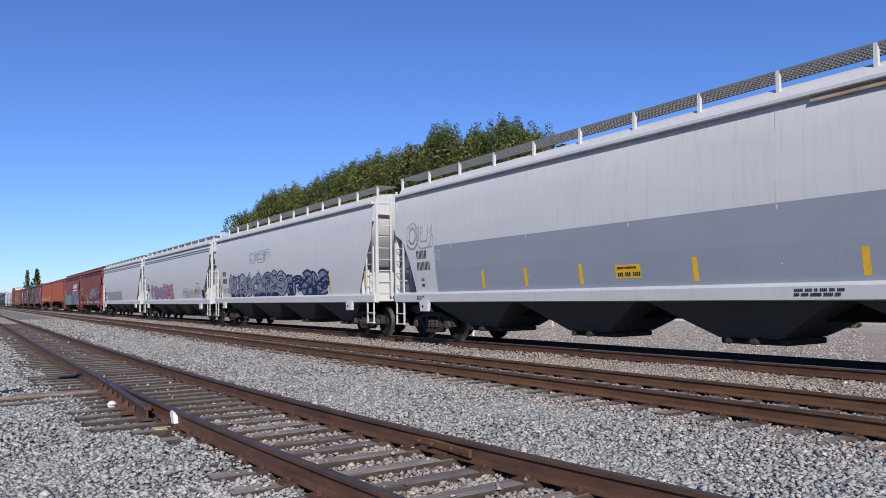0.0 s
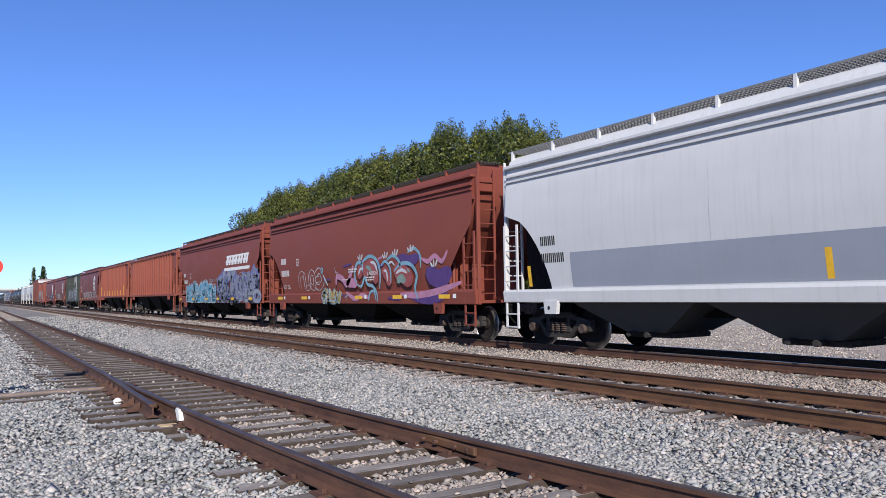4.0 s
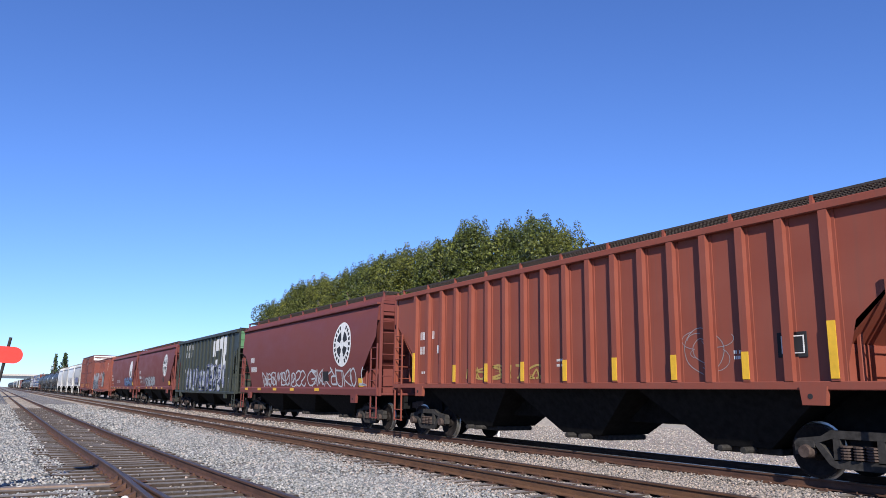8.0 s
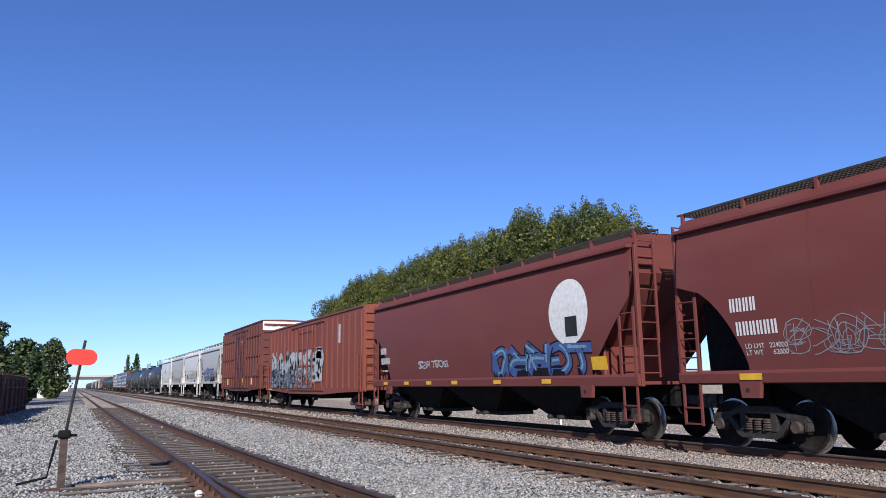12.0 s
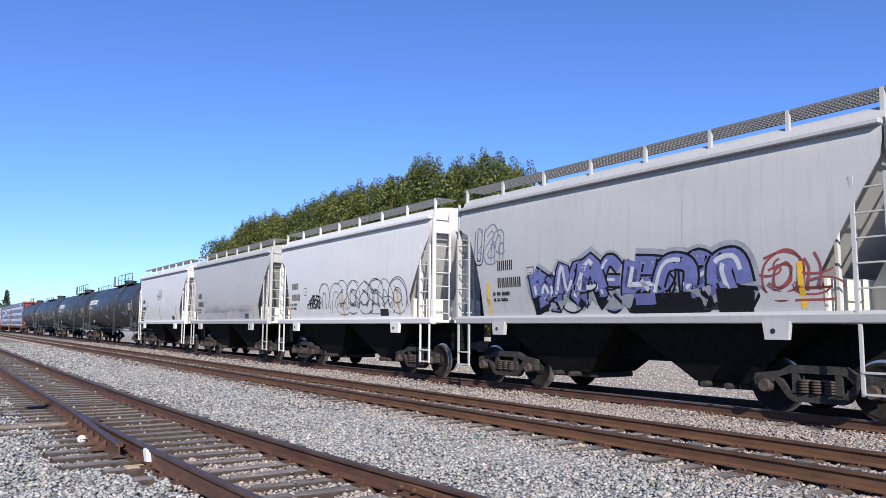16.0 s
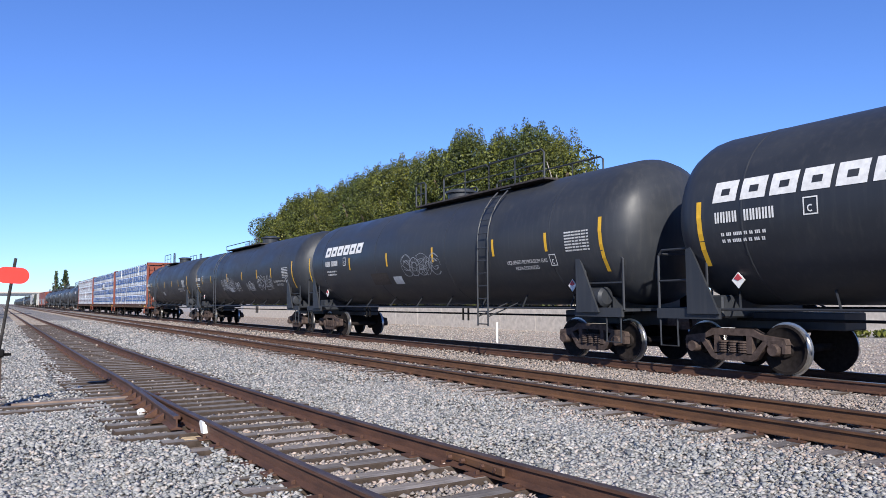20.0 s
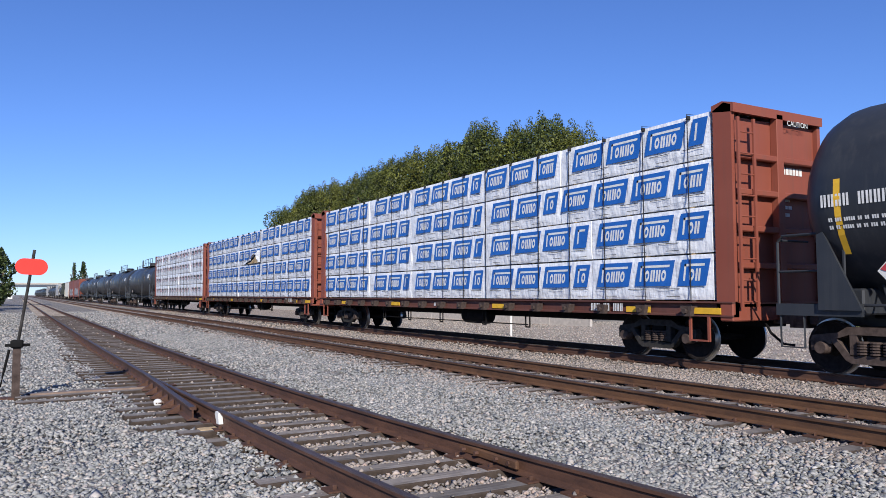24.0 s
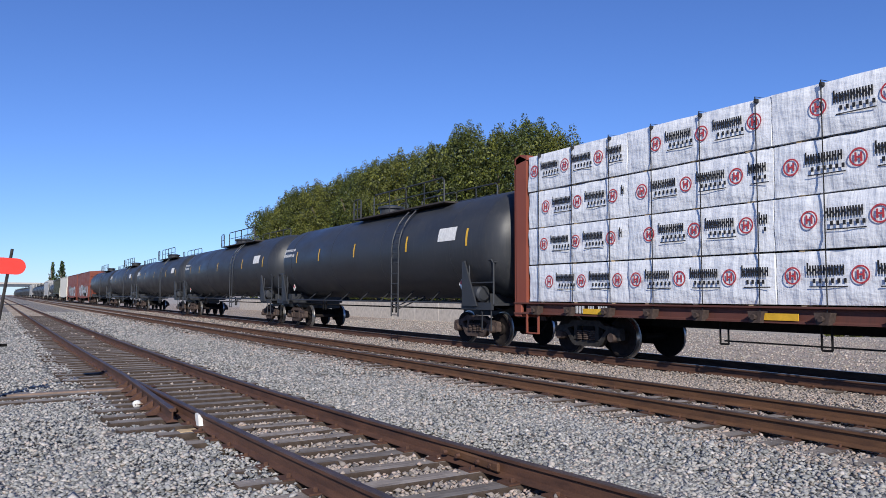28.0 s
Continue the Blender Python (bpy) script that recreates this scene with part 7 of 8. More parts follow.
                part("emblem", g, M_LETTER, car, "white slanted block of the emblem")
                part("emblem_gap", patch(G(), y - 0.36, y - 0.18, 3.26, 3.38, sx, 0.011, -0.12, 1), M_BLACK, car)
                y -= 0.59
        y = (emblem if emblem is not None else hb - 0.8) - 0.05
        bars(car, [(y, 2.76, 0.20, "xxxx xxxxx"), (y - 0.1, 2.52, 0.06, "xx xxx xxxxx xx xx xxx xx"), (y - 0.1, 2.40, 0.06, "xx xx xxxxx xx xx xxx xx")], M_LETTER, sx)
        plate_mark(car, y - 1.75, 2.74, 0.26, M_LETTER, sx)
        words(car, "LIQUEFIED PETROLEUM GAS", lpg, 2.3, 0.09, M_LETTER, sx)
        words(car, "NON-ODORIZED", lpg - 0.3, 2.15, 0.085, M_LETTER, sx)
        plate_mark(car, lpg - 1.75, 2.2, 0.24, M_LETTER, sx)
        bars(car, [(table, 2.92 - 0.07 * i, 0.036, "xxxxxxxxxxx xxxx xxxxx xxx xxxxxx xxx") for i in range(7)], M_LETTER, sx)
        stripes(car, rows, 2.55, 3.0, sx, 0.05)
        stripes(car, [tall, hb - 1.12], 2.0, 3.2, sx, 0.055)
        part("warning_sign", patch(G(), 0.65, 1.25, 1.95, 2.2, sx, 0.008), S_WHITE, car, "pale notice with green writing")
    T = "long black pressure tank car "
    # label, emblem, dome place, stripes, tall stripe, words, table
    for k, label, emb, dome, rows, tall, lpg, table in (
            (19, T + "with a white block emblem", 7.82, 0.0, (2.2, -0.35, -3.0, -5.0, -7.1), -8.9, -5.2, -7.7),
            (20, T + "with a large emblem and scribbles", 6.95, -0.7, (4.55, 1.45, -1.65, -4.87, -7.1), -9.0, -5.4, -7.8),
            (21, T + "with white outlined graffiti", None, -1.5, (7.4, 5.1, 1.3, -1.7, -4.4, -6.7), -9.7, -6.9, -8.3),
            (22, T + "with plain white stencils", None, 0.5, (5.6, 2.8, 0.0, -2.8, -5.2), -8.0, -4.8, -6.4)):
        car, sx, hb = add(k, tank_car("tank_car", label, slot(k)[0], radius=1.68, zc=2.93, platform_y=dome, low_rail=k == 21, ahead=5.4 if k == 21 else 3.0 if k == 22 else 1.2, behind=1.2 if k > 20 else 5.6, near=0.9 if k == 21 else 0.65, climb=5.0 if k == 21 else 2.5 if k == 22 else -3.9))
        tank_writing(car, sx, hb, emb, rows, tall, lpg, table)
        if k == 20:
            graffiti(car, -1.9, 0.3, 2.2, 2.75, sx, 151, 5, None, S_GREY, None, 0.018, "thin white scribble", 2)
            part("dull_patch", patch(G(), 1.6, 2.9, 1.95, 2.35, sx, 0.008), M_GRATE_DARK, car, "dull repainted patch")
        if k == 21:
            for a, b2, c2 in ((0.0, 2.6, 5), (-6.6, -4.4, 4), (-3.6, -2.2, 3), (-0.9, -0.2, 2)):
                graffiti(car, a, b2, 2.0, 2.65 if c2 > 3 else 2.4, sx, 160 + c2, c2, None, S_WHITE, None, 0.022, "white outlined graffiti", 1)

    # lumber cars
    for k, kind, label in ((23, "blue", "rust-red centre-beam flat car loaded with blue-printed lumber"), (24, "blue", "rust-red centre-beam flat car with one torn lumber bundle"),
                           (25, "red", "rust-red centre-beam flat car loaded with red-ringed lumber")):
        car, sx, hb = add(k, centerbeam("centerbeam_car", label, slot(k)[0]))
        lumber_load(car, hb, slot(k)[1], kind, 200 + k, torn=(2, 2) if k == 24 else None)
        for y in (-hb + 2.4, -hb + 0.6, -3.2, 3.3, hb - 3.0):
            part("reflector_panel", G().box(-1.478, -1.462, y - 0.35, y + 0.35, 0.98, 1.10), M_YELLOW, car, "yellow reflector panel")
        bars(car, [(-hb + 3.9 if k < 25 else hb - 2.4, 0.99, 0.17, "xxx xx xxx"), (0.5, 1.0, 0.1, "xx xx xxxx")], M_LETTER, sx)
        words(car, "CAUTION", 0, 4.70, 0.10, M_LETTER, sx, end_y=-hb - 0.07, x=0.2)
        bars_end = G()
        for i, (x0, n2, z) in enumerate(((0.05, 8, 3.75), (0.1, 7, 3.2), (0.05, 9, 3.05), (0.08, 7, 2.9))):
            for j in range(n2):
                hh = 0.14 if i == 0 else 0.07
                bars_end.box(x0 + j * hh * 0.75, x0 + j * hh * 0.75 + hh * 0.55, -hb + 0.09, -hb + 0.098, z, z + hh)
        part("stencil", bars_end, M_LETTER, car)
    # tank cars behind, then mixed cars that stay far away
    for k in (26, 27, 28, 29, 30):
        car, sx, hb = add(k, tank_car("tank_car", "black tank car with a small white emblem", slot(k)[0], detail=k < 28))
        if k < 30:
            bars(car, [(hb - 0.9, 3.1, 0.36, "xxxxxx")], M_LETTER, sx)
            stripes(car, [hb - 2.6, hb - 5.2, 0.0, -hb + 4.6, -hb + 1.0], 2.8, 3.3, sx, 0.05)
            part("stencil_panel", patch(G(), -hb + 1.6, -hb + 2.6, 3.0, 3.4, sx, 0.008), M_LETTER, car)
    for k in (31, 32):
        car, sx, hb, X = add(k, boxcar_shell("box_car", "orange-red box car with pale graffiti at its foot", slot(k)[0], M_ORANGE, 1.05, 4.6, 4.8))
        graffiti(car, -6, 6, 1.2, 2.6, lambda z: -X, 300 + k, 7, S_WHITE, S_GREY, None, 0.06, "pale graffiti", 1)
    add(33, boxcar_shell("box_car", "tan and grey box car far down the train", slot(33)[0], M_CREAM, 1.05, 4.6, 4.8)[:3])
    add(34, ribbed_hopper("ribbed_hopper", "dark green ribbed hopper far down the train", slot(34)[0], M_GREEN, (0.3, 1.2, 14)))
    u = ENDS[-1]
    i = 0
    tank = None
    while u < 1010:
        L = 18.6
        if i == 1 or i == 6:
            built = round_hopper("covered_hopper", "pale grey hopper far down the train", L, M_CEMENT, bays=3)
            CARS.append((built[0], u + L / 2 + 0.45))
        elif tank is None:
            built = tank_car("tank_car", "black tank car far down the train", L, detail=False, zc=2.6, radius=1.42)
            tank = built[0]
            CARS.append((tank, u + L / 2 + 0.45))
        else:
            CARS.append((copy_thing(tank, pose(0, 0, 0)), u + L / 2 + 0.45))
        u += L
        i += 1


def plug_door(car, X, yc, w, z0, z1, mat, grid=False):
    d = part("plug_door", G().box(-X - 0.05, -X, yc - w / 2, yc + w / 2, z0, z1, 0.015), mat, car)
    for k in range(4):
        z = z0 + 0.3 + (z1 - z0 - 0.6) * k / 3
        part("door_rail", G().box(-X - 0.09, -X - 0.04, yc - w / 2 + 0.05, yc + w / 2 - 0.05, z - 0.05, z + 0.05, 0.01), mat, d)
    g = G()
    for f in (-0.42, -0.14, 0.14, 0.42):
        g.tube([(-X - 0.12, yc + f * w, z0 + 0.05), (-X - 0.12, yc + f * w, z1 - 0.05)], 0.03, 6)
    part("lock_rod", g, mat, d)
    part("door_track", G().box(-X - 0.10, -X, yc - w, yc + w, z0 - 0.08, z0 - 0.02).box(-X - 0.08, -X, yc - w * 0.95, yc + w * 0.95, z1 + 0.04, z1 + 0.10), mat, car)


# ---- things beside the line ----
def build_switch_stand():
    s = thing("switch_stand", "leaning rusty switch stand with a red double target", "switch stand", at=pose(0.02, 13.18, 0))
    part("base_plate", G().box(-0.35, 0.45, -0.12, 0.12, -0.23, -0.17, 0.01), M_RAIL, s)
    part("column", G().prism_x([(-0.05, -0.18), (0.05, -0.18), (0.035, 0.60), (-0.035, 0.60)], -0.055, 0.055), M_TRUCK_RUST, s)
    part("lock_box", G().box(-0.09, 0.09, -0.08, 0.08, 0.58, 0.70, 0.02).box(-0.16, 0.18, -0.04, 0.04, 0.60, 0.64), M_DARK, s)
    part("lever", G().tube([(-0.1, -0.08, 0.56), (-0.16, -0.09, 0.25), (-0.2, -0.1, 0.02), (-0.6, -0.1, -0.06)], 0.022, 6), M_DARK, s)
    part("mast", G().tube([(0.02, 0, 0.7), (0.20, 0, 2.09)], 0.022, 8), M_TRUCK, s)
    n = 14
    pts = []
    for k in range(n + 1):
        a = math.pi / 2 + math.pi * k / n
        pts.append((-0.10 + 0.125 * math.cos(a), 0.125 * math.sin(a)))
    for k in range(n + 1):
        a = -math.pi / 2 + math.pi * k / n
        pts.append((0.10 + 0.125 * math.cos(a), 0.125 * math.sin(a)))
    g = G().loft([[(x, -0.010, z) for x, z in pts], [(x, 0.0, z) for x, z in pts]])
    part("target", g, M_TARGET, s, "red painted oval target", at=pose(0.165, -0.03, 1.825, 0, 3, 0))
    part("throw_rod", G().box(0.2, 1.85, -0.035, 0.035, -0.165, -0.13), M_ROD, s, "pale worn throw rod")
    sw = thing("switch_plates", "rusty slide plates and braces under the switch rail", "switch plates")
    for y in (13.55, 13.02, 12.49, 11.96, 11.43, 10.90, 10.37):
        part("slide_plate", G().box(stock_left(y) - 0.2, stock_left(y) + 0.42, y - 0.09, y + 0.09, -0.176, -0.158, 0.006), M_RAIL, sw)
        part("rail_brace", G().prism_y([(stock_left(y) - 0.2, -0.16), (stock_left(y) - 0.03, -0.16), (stock_left(y) - 0.03, -0.06)], y - 0.04, y + 0.04), M_RAIL, sw)
    part("heel_block", G().box(stock_left(10.4) + 0.04, near_left(10.4) - 0.04, 10.1, 10.6, -0.13, -0.06, 0.01), M_RAIL, sw)
    jb = thing("joint_bar", "bolted rusty joint bar on the siding rail", "joint bar")
    g = G()
    part("bar", G().box(near_right(5.75) - 0.05, near_right(5.75) - 0.012, 5.3, 6.25, -0.13, -0.05, 0.012), M_RAIL_ORANGE, jb)
    for y in (5.42, 5.6, 5.9, 6.1):
        part("bolt", G().lathe_x([(near_right(y) - 0.09, 0.022), (near_right(y) - 0.05, 0.026)], y, -0.09, 6), M_RAIL, jb)
    mk = thing("painted_mark", "white paint daubed on the rail web", "paint mark")
    x = near_left(9.1)
    part("daub", G().prism_x([(8.98, -0.14), (9.10, -0.15), (9.2, -0.04), (9.16, -0.01), (9.04, -0.02)], x - 0.062, x - 0.012), M_LETTER, mk)
    part("splash", G().box(x - 0.30, x - 0.08, 8.85, 9.05, -0.20, -0.168, 0.01), M_WOOD, mk, "orange-stained tie end")
    ws = thing("white_stone", "large white stone on the ballast", "stone")
    part("stone", G().lathe_z([(-0.22, 0.03), (-0.19, 0.06), (-0.15, 0.065), (-0.12, 0.04), (-0.11, 0.01)], 1.80, 11.40, 7), M_LETTER, ws)
    dk = thing("dark_stone", "dark stone beside the siding", "stone")
    part("stone", G().lathe_z([(-0.22, 0.05), (-0.18, 0.10), (-0.13, 0.09), (-0.11, 0.02)], 1.55, 4.75, 7), M_DARK, dk)


def leaf_cloud(r, blobs, per, size, squash=1.0, low=0.0):
    """Many small leaves, each a bent pair of triangles, round the blobs (x, y, z, radius); fewer and larger ones under the height low."""
    V, F = [], []
    for bx, by, bz, R in blobs:
        n = int((per if bz > low else per * 0.3) * R * R)
        d = r.standard_normal((n, 3))
        d /= np.linalg.norm(d, axis=1)[:, None]
        rad = R * r.uniform(0.55, 1.05, n) ** 0.5
        c = np.array([bx, by, bz]) + d * rad[:, None] * np.array([1, 1, squash])
        a = r.standard_normal((n, 3)) * 0.7 + d
        a /= np.linalg.norm(a, axis=1)[:, None]
        t = np.cross(a, r.standard_normal((n, 3)))
        t /= np.linalg.norm(t, axis=1)[:, None]
        s = np.cross(a, t)
        L = (size if bz > low else size * 1.8) * r.uniform(0.6, 1.4, n)[:, None]
        o = len(V)
        q = np.stack([c - t * L, c + s * L * 0.55 + a * L * 0.15, c + t * L, c - s * L * 0.55 + a * L * 0.15], 1)
        o = sum(len(x) for x in V)
        V.append(q.reshape(-1, 3))
        F.append((np.arange(n)[:, None] * 4 + np.arange(4)[None]) + o)
    return np.concatenate(V), np.concatenate(F)


def mesh_np(name, V, F, mat):
    me = bpy.data.meshes.new(name)
    me.vertices.add(len(V))
    me.vertices.foreach_set("co", np.ascontiguousarray(V, dtype=np.float32).reshape(-1))
    k = F.shape[1]
    me.loops.add(len(F) * k)
    me.polygons.add(len(F))
    me.loops.foreach_set("vertex_index", F.reshape(-1).astype(np.int32))
    me.polygons.foreach_set("loop_start", np.arange(len(F)) * k)
    me.update(calc_edges=True)
    me.materials.append(mat)
    return me


def tree(name, label, x, y, z, h, w, seed, mat, size=0.22, per=150, shape="cone", group="", trunk=0.3, blobs_n=64, clump=1.0):
    r = np.random.default_rng(seed)
    t = thing(name, label, "tree", group, at=pose(x, y, z))
    g = G()
    lean = r.uniform(-0.2, 0.2, 2)
    g.tube([(0, 0, -0.1), (lean[0] * 0.5, lean[1] * 0.5, h * 0.3), (lean[0], lean[1], h * 0.75)], trunk, 8)
    for k in range(7):
        a = r.uniform(0, 6.28)
        zz = h * r.uniform(0.2, 0.6)
        g.tube([(lean[0] * 0.5, lean[1] * 0.5, zz), (math.cos(a) * w * 0.3, math.sin(a) * w * 0.3, zz + h * 0.1), (math.cos(a) * w * 0.6, math.sin(a) * w * 0.6, zz + h * 0.22)], trunk * 0.28, 5)
    part("trunk", g, M_BARK, t)
    blobs = []
    n = blobs_n
    for k in range(n):
        f = (k + 0.5) / n
        zz = h * ((0.13 + 0.83 * f) if shape == "cone" else (0.10 + 0.86 * f))
        if shape == "cone":
            ww = w * (1.0 - 0.1 * f) * (1 - max(0, (f - 0.72) / 0.28) ** 1.9 * 0.85) + 0.1
        elif shape == "ball":
            ww = w * math.sqrt(max(0.02, 1 - (2 * f - 1) ** 2))
        else:
            ww = w * (1.0 - f) ** 0.85 + 0.08
        a = k * 2.4 + r.uniform(-0.4, 0.4)
        rr = ww * r.uniform(0.3, 0.95)
        blobs.append((math.cos(a) * rr, math.sin(a) * rr, zz, max(0.22, w * clump * r.uniform(0.28, 0.46) * (1 - 0.35 * f))))
    if shape == "cone":
        for k in range(9):
            a, rr = r.uniform(0, 6.28), w * r.uniform(0.0, 0.8)
            z1 = h * (1.0 - 0.10 * (rr / w) ** 2) + r.uniform(-0.15, 0.7)
            for q in range(3):
                blobs.append((math.cos(a) * rr, math.sin(a) * rr, z1 - 0.6 * q, 0.3 + 0.2 * q))
    V, F = leaf_cloud(r, blobs, per, size, 1.0, h * 0.5 if shape == "cone" else 0.0)
    if shape == "cone":
        # the dense heart of the crown
        core = [(r.uniform(-0.45, 0.45) * w, r.uniform(-0.45, 0.45) * w, h * (0.30 + 0.60 * (k + 0.5) / 16), w * 0.5) for k in range(16)]
        V2, F2 = leaf_cloud(r, core, 190, 0.15)
        V, F = np.concatenate([V, V2]), np.concatenate([F, F2 + len(V)])
    part("crown", mesh_np("crown", V, F, mat), None, t)
    return t


def build_trees():
    rr = random.Random(9)
    X = 39.75
    n = 19
    for i in range(n):
        y = 47.2 + (123.0 - 47.2) * i / (n - 1)
        h = 18.3 + rr.uniform(-0.55, 0.55) - (2.4 if i == 0 else 0) + (0.2 if 7 < i < 14 else 0) - (0.7 if i > 15 else 0) - (1.2 if i == 18 else 0)
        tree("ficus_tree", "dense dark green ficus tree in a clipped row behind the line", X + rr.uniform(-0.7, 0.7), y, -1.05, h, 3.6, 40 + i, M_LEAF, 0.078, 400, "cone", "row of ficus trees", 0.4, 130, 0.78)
    # pale bare branches at the row's near end
    t = thing("bare_tree", "leafless pale-branched tree at the end of the row", "tree", at=pose(39.0, 45.0, -1.6) @ Matrix.Scale(1.5, 4))
    g = G()
    r2 = random.Random(2)
    g.tube([(0, 0, 0), (0, 0.1, 2.5), (0.1, 0, 4.5)], 0.16, 7)
    for k in range(75):
        a, z0 = r2.uniform(0, 6.28), r2.uniform(2.5, 5.0)
        rr2, h2 = r2.uniform(0.6, 1.8), r2.uniform(2.0, 4.2)
        g.tube([(0, 0.1, z0), (math.cos(a) * rr2 * 0.5, math.sin(a) * rr2 * 0.5, z0 + h2 * 0.5), (math.cos(a) * rr2, math.sin(a) * rr2, z0 + h2)], 0.022, 4)
    part("branch", g, M_CONC, t)
    for i, (x, y, h, w, shape) in enumerate(((-8.2, 80, 8.3, 3.3, "ball"), (-4.9, 92, 6.9, 2.2, "ball"), (-2.9, 122, 8.6, 2.5, "ball"), (-14, 100, 9.5, 4.5, "ball"), (-6.6, 33.0, 6.2, 1.7, "ball"))):
        tree("broadleaf_tree", "dark broadleaf tree beyond the fence", x, y, -0.34, h, w, 70 + i, M_LEAF_DARK, 0.24, 120, shape, "trees beyond the fence")
    for i, (x, y, h, w) in enumerate(((15.5, 262, 12.6, 1.9), (19.0, 275, 13.4, 3.0))):
        tree("conifer_tree", "tall dark conifer far down the line", x, y, -0.75, h, w, 90 + i, M_LEAF_DARK, 0.35, 90, "spire", "distant conifers", 0.3, 70, 0.5)
    for i in range(16):
        tree("distant_tree", "small dark tree at the far end of the line", 15 + rr.uniform(0, 26), 330 + rr.uniform(0, 120), -0.75, rr.uniform(5, 9), rr.uniform(2.5, 4), 120 + i, M_LEAF_DARK, 0.6, 22, "ball", "distant trees")


def build_surroundings():
    f = thing("wooden_fence", "dark brown upright-board fence along the yard", "fence", kind="structure", at=pose(-5.0, 0, -0.3, 0, 0, -1.7))
    boards = [G().box(-0.015, 0.015, -0.07, 0.07, 0.02, 2.45 + 0.03 * k, 0.006).mesh("board", M_WOODFENCE) for k in range(3)]
    r = random.Random(8)
    y = 38.0
    while y < 66:
        part("board", r.choice(boards), None, f, at=pose(r.uniform(-0.01, 0.01), y, 0, 0, r.uniform(-0.6, 0.6), 0))
        y += 0.155
    for z in (0.4, 1.7):
        part("rail", G().box(0.02, 0.07, 38, 66, z - 0.05, z + 0.05), M_WOODFENCE, f)
    for yy in np.arange(38, 66.1, 2.6):
        part("post", G().box(0.02, 0.12, yy - 0.05, yy + 0.05, 0, 2.2), M_WOODFENCE, f)
    # marker post behind the train
    p = thing("marker_post", "thin white marker post beyond the main track", "post", at=pose(24.0, 34.2, -1.02))
    part("shaft", G().box(-0.06, 0.06, -0.03, 0.03, -0.05, 1.15, 0.01), M_LETTER, p)
    # low concrete wall and a yard beyond it
    w = thing("wall_yard", "low pale concrete wall behind the gravel yard", "wall", kind="structure")
    part("wall_panel", G().box(50.0, 50.25, -40, 140, -1.1, 2.1, 0.02), M_CONC, w)
    w2 = thing("wall_trees", "pale concrete panel wall before the row of trees", "wall", kind="structure")
    panel = G().box(0.0, 0.2, -2.32, 2.32, -1.1, 0.7, 0.02).mesh("wall_panel", M_CONC)
    for k in range(18):
        part("wall_panel", panel, None, w2, at=pose(35.4, 43.0 + 4.66 * k, 0))
    gt = thing("grass_tuft", "small green weed tuft on the gravel", "grass", kind="stuff")
    rn = np.random.default_rng(3)
    V, F = leaf_cloud(rn, [(43.4 + 0.42 * k, 26.4 - 0.42 * k + 0.3 * (k % 2), -0.85, 0.42) for k in range(6)], 900, 0.09, 0.6)
    part("tuft", mesh_np("tuft", V, F, M_LEAF), None, gt)
    for k, (y0, y1) in enumerate(((16, 20.5), (21.5, 23), (38.5, 43))):
        part("wall_block", G().box(49.2, 49.9, y0, y1, -1.1, -0.45, 0.03), M_LETTER, w, "white painted concrete block")
    # warehouse behind the wall, seen in the gaps between cars
    b = thing("warehouse", "long low pale warehouse behind the yard", "building", at=pose(70, 0, -0.75))
    part("wall", G().box(0, 0.3, -60, 22, 0, 6.0).box(0, 40, -60.3, -60, 0, 6.0).box(0, 40, 22, 22.3, 0, 6.0), M_CONC, b)
    part("roof", G().box(-0.5, 40.5, -61, 23, 6.0, 6.3), M_GRATE, b)
    for k in range(9):
        wdw = part("window", G().box(-0.06, 0.02, -54 + k * 8, -50 + k * 8, 2.6, 4.4), M_DARK, b)
        part("frame", G().box(-0.1, -0.05, -52.05 + k * 8, -51.95 + k * 8, 2.6, 4.4).box(-0.1, -0.05, -54 + k * 8, -50 + k * 8, 3.45, 3.55), M_LETTER, wdw)
    # road bridge far down the line
    o = thing("road_bridge", "pale concrete road bridge across the far end of the line", "bridge", at=pose(0, 420, -0.5))
    # the deck's dark colour paints in its shadow side
    part("deck", G().box(-140, 120, -5, 5, 5.6, 6.8, 0.05), M_DECK_SHADE, o)
    part("parapet", G().box(-140, 120, -5.2, -4.9, 6.8, 7.6), M_CONC, o)
    for x in (-70, -30, -12, 28, 60):
        part("pier", G().box(x - 0.8, x + 0.8, -4, 4, 0, 5.7, 0.1), M_CONC, o)
    # sheds on the far left
    for i, (x, y, wd, dp, h) in enumerate(((-5.6, 140, 4, 6, 4.0), (-13, 175, 7, 12, 3.6), (-9, 215, 5, 9, 3.0), (-22, 260, 12, 14, 5.0), (-4.5, 330, 6, 10, 3.2))):
        s = thing("shed", "small pale flat-roofed shed far beside the line", "building", "sheds by the line", at=pose(x, y, -0.34))
        part("wall", G().box(-wd / 2, wd / 2, -dp / 2, dp / 2, 0, h), M_LETTER, s)
        part("roof", G().box(-wd / 2 - 0.3, wd / 2 + 0.3, -dp / 2 - 0.3, dp / 2 + 0.3, h, h + 0.2), M_GRATE, s)
        part("door", G().box(-0.6, 0.6, -dp / 2 - 0.05, -dp / 2 + 0.02, 0, 2.1), M_DARK, s)


# how far the train has come at each second
RUN = [0.0, 16.36, 32.76, 49.14, 65.48, 81.76, 97.96, 114.07, 130.09, 146.01, 161.86, 177.62, 193.32, 208.97, 224.58, 240.16, 255.72, 271.29, 286.86, 302.44, 318.04, 333.65, 349.27, 364.87, 380.41, 395.68, 411.04, 426.29, 441.40]


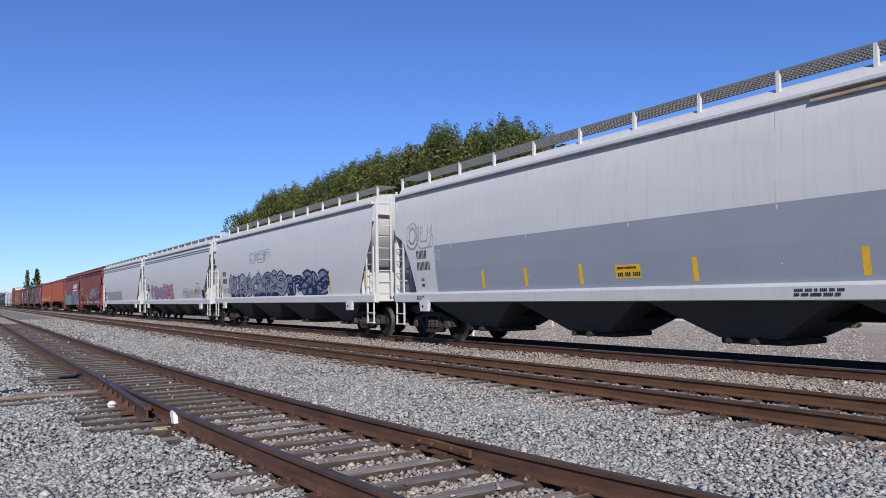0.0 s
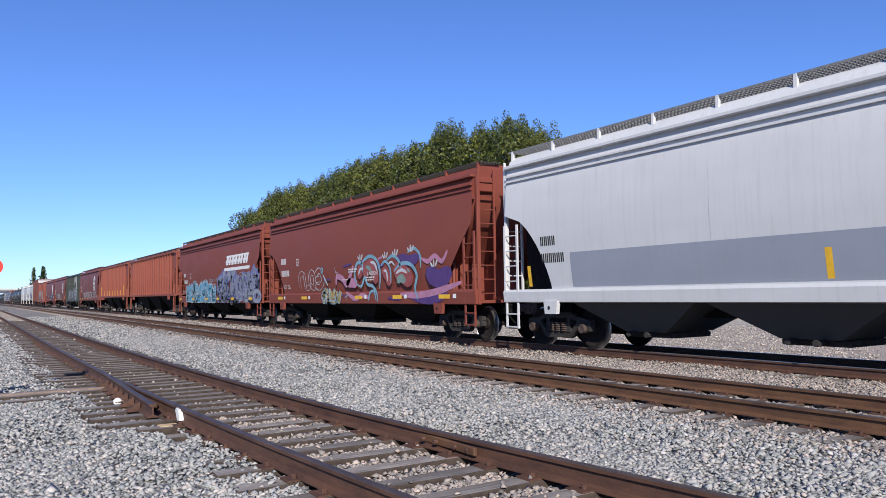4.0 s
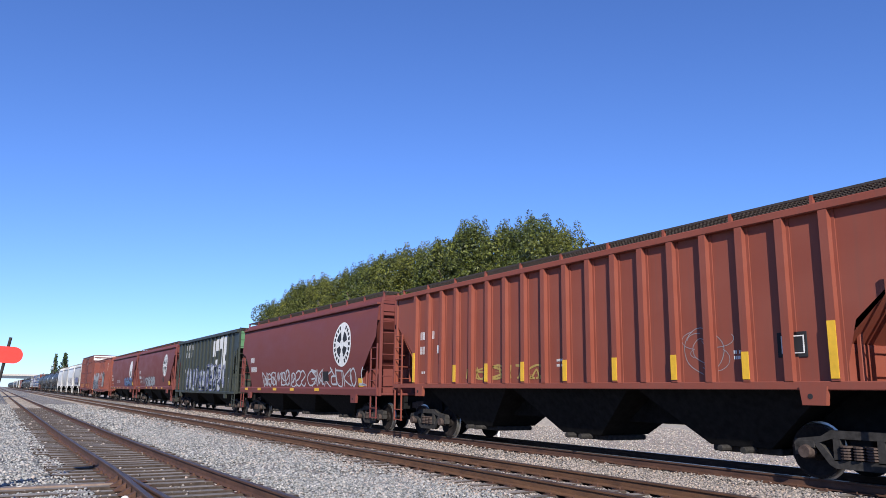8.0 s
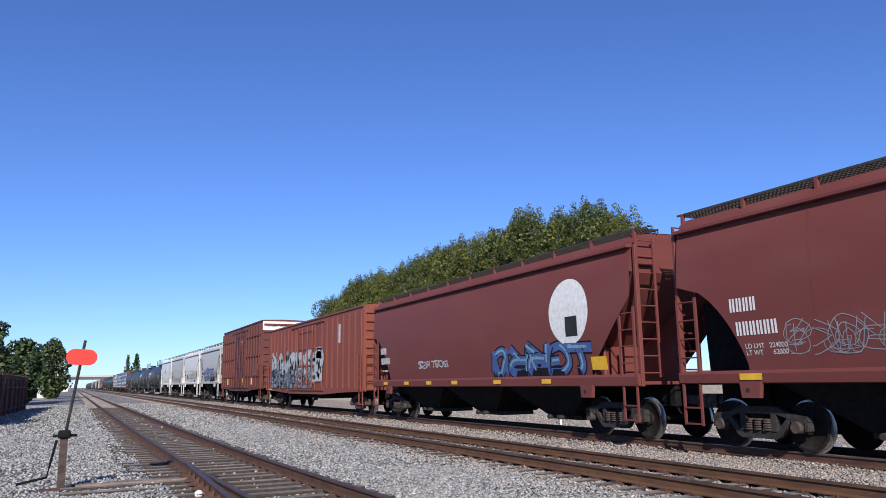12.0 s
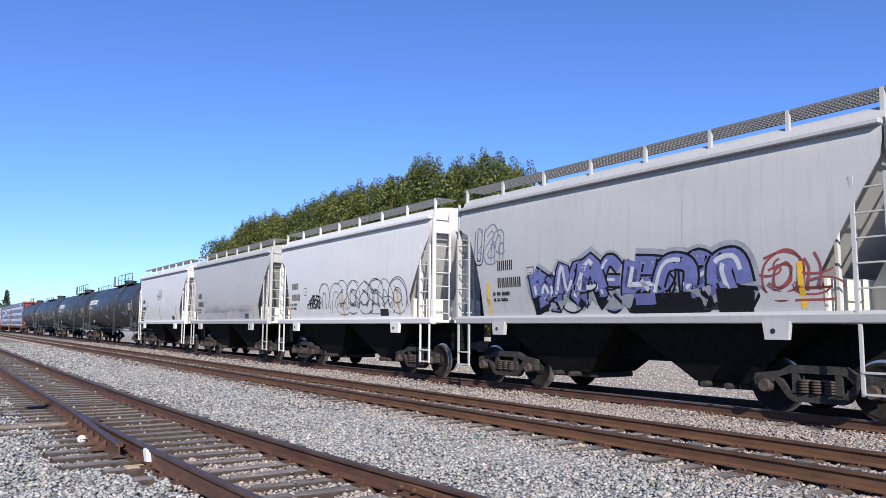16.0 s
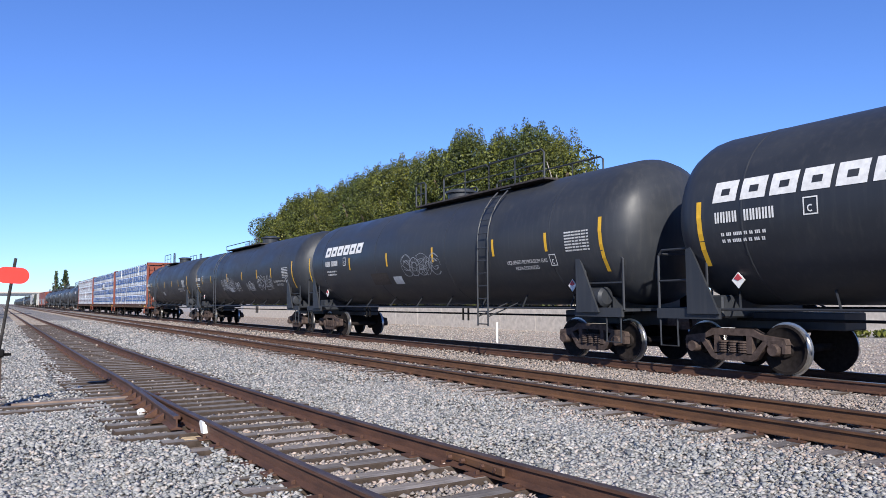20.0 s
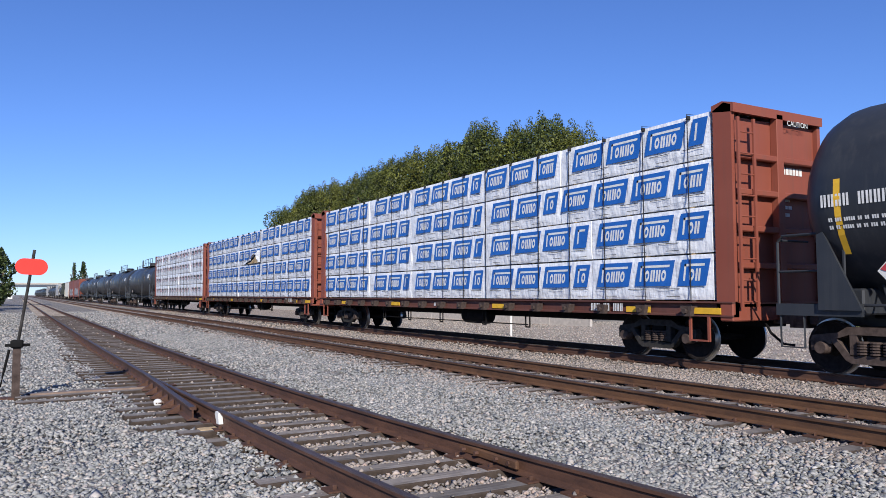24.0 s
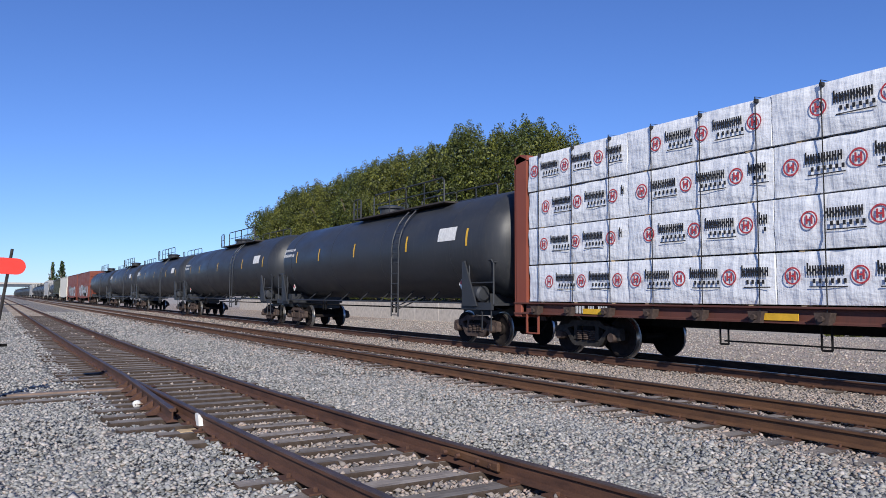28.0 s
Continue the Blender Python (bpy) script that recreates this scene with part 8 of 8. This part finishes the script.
def motions():
    for car, u in CARS:
        walk(car, [(t, pose(TC, u - RUN[t], 0)) for t in range(29)])
    spin = {}
    for car, u in CARS:
        spin[car.name] = u
    for w, dy, car, ty in WHEELS:
        u = spin[car.name]
        # seconds at which this wheelset rolls past the camera
        near = [i for i in range(28 * 30 + 1) if -6 < u + ty + dy - float(np.interp(i / 30, range(29), RUN)) < 30]
        if len(near) < 12:
            continue
        rows = [(i / 30, pose(0, dy, 0.457, math.degrees(float(np.interp(i / 30, range(29), RUN)) / 0.457) % 360, 0, 0)) for i in near]
        if near[0] > 0:
            rows = [(0.0, rows[0][1])] + rows
        if near[-1] < 840:
            rows = rows + [(28.0, rows[-1][1])]
        walk(w, rows)
    for b, m, u in BUNDLE_ROWS:
        walk(b, [(t, Matrix.Translation((0, u - RUN[t], 0)) @ m) for t in range(29)])


build_ground()
build_train()
build_switch_stand()
build_trees()
build_surroundings()
build_tracks()
build_stones()
motions()
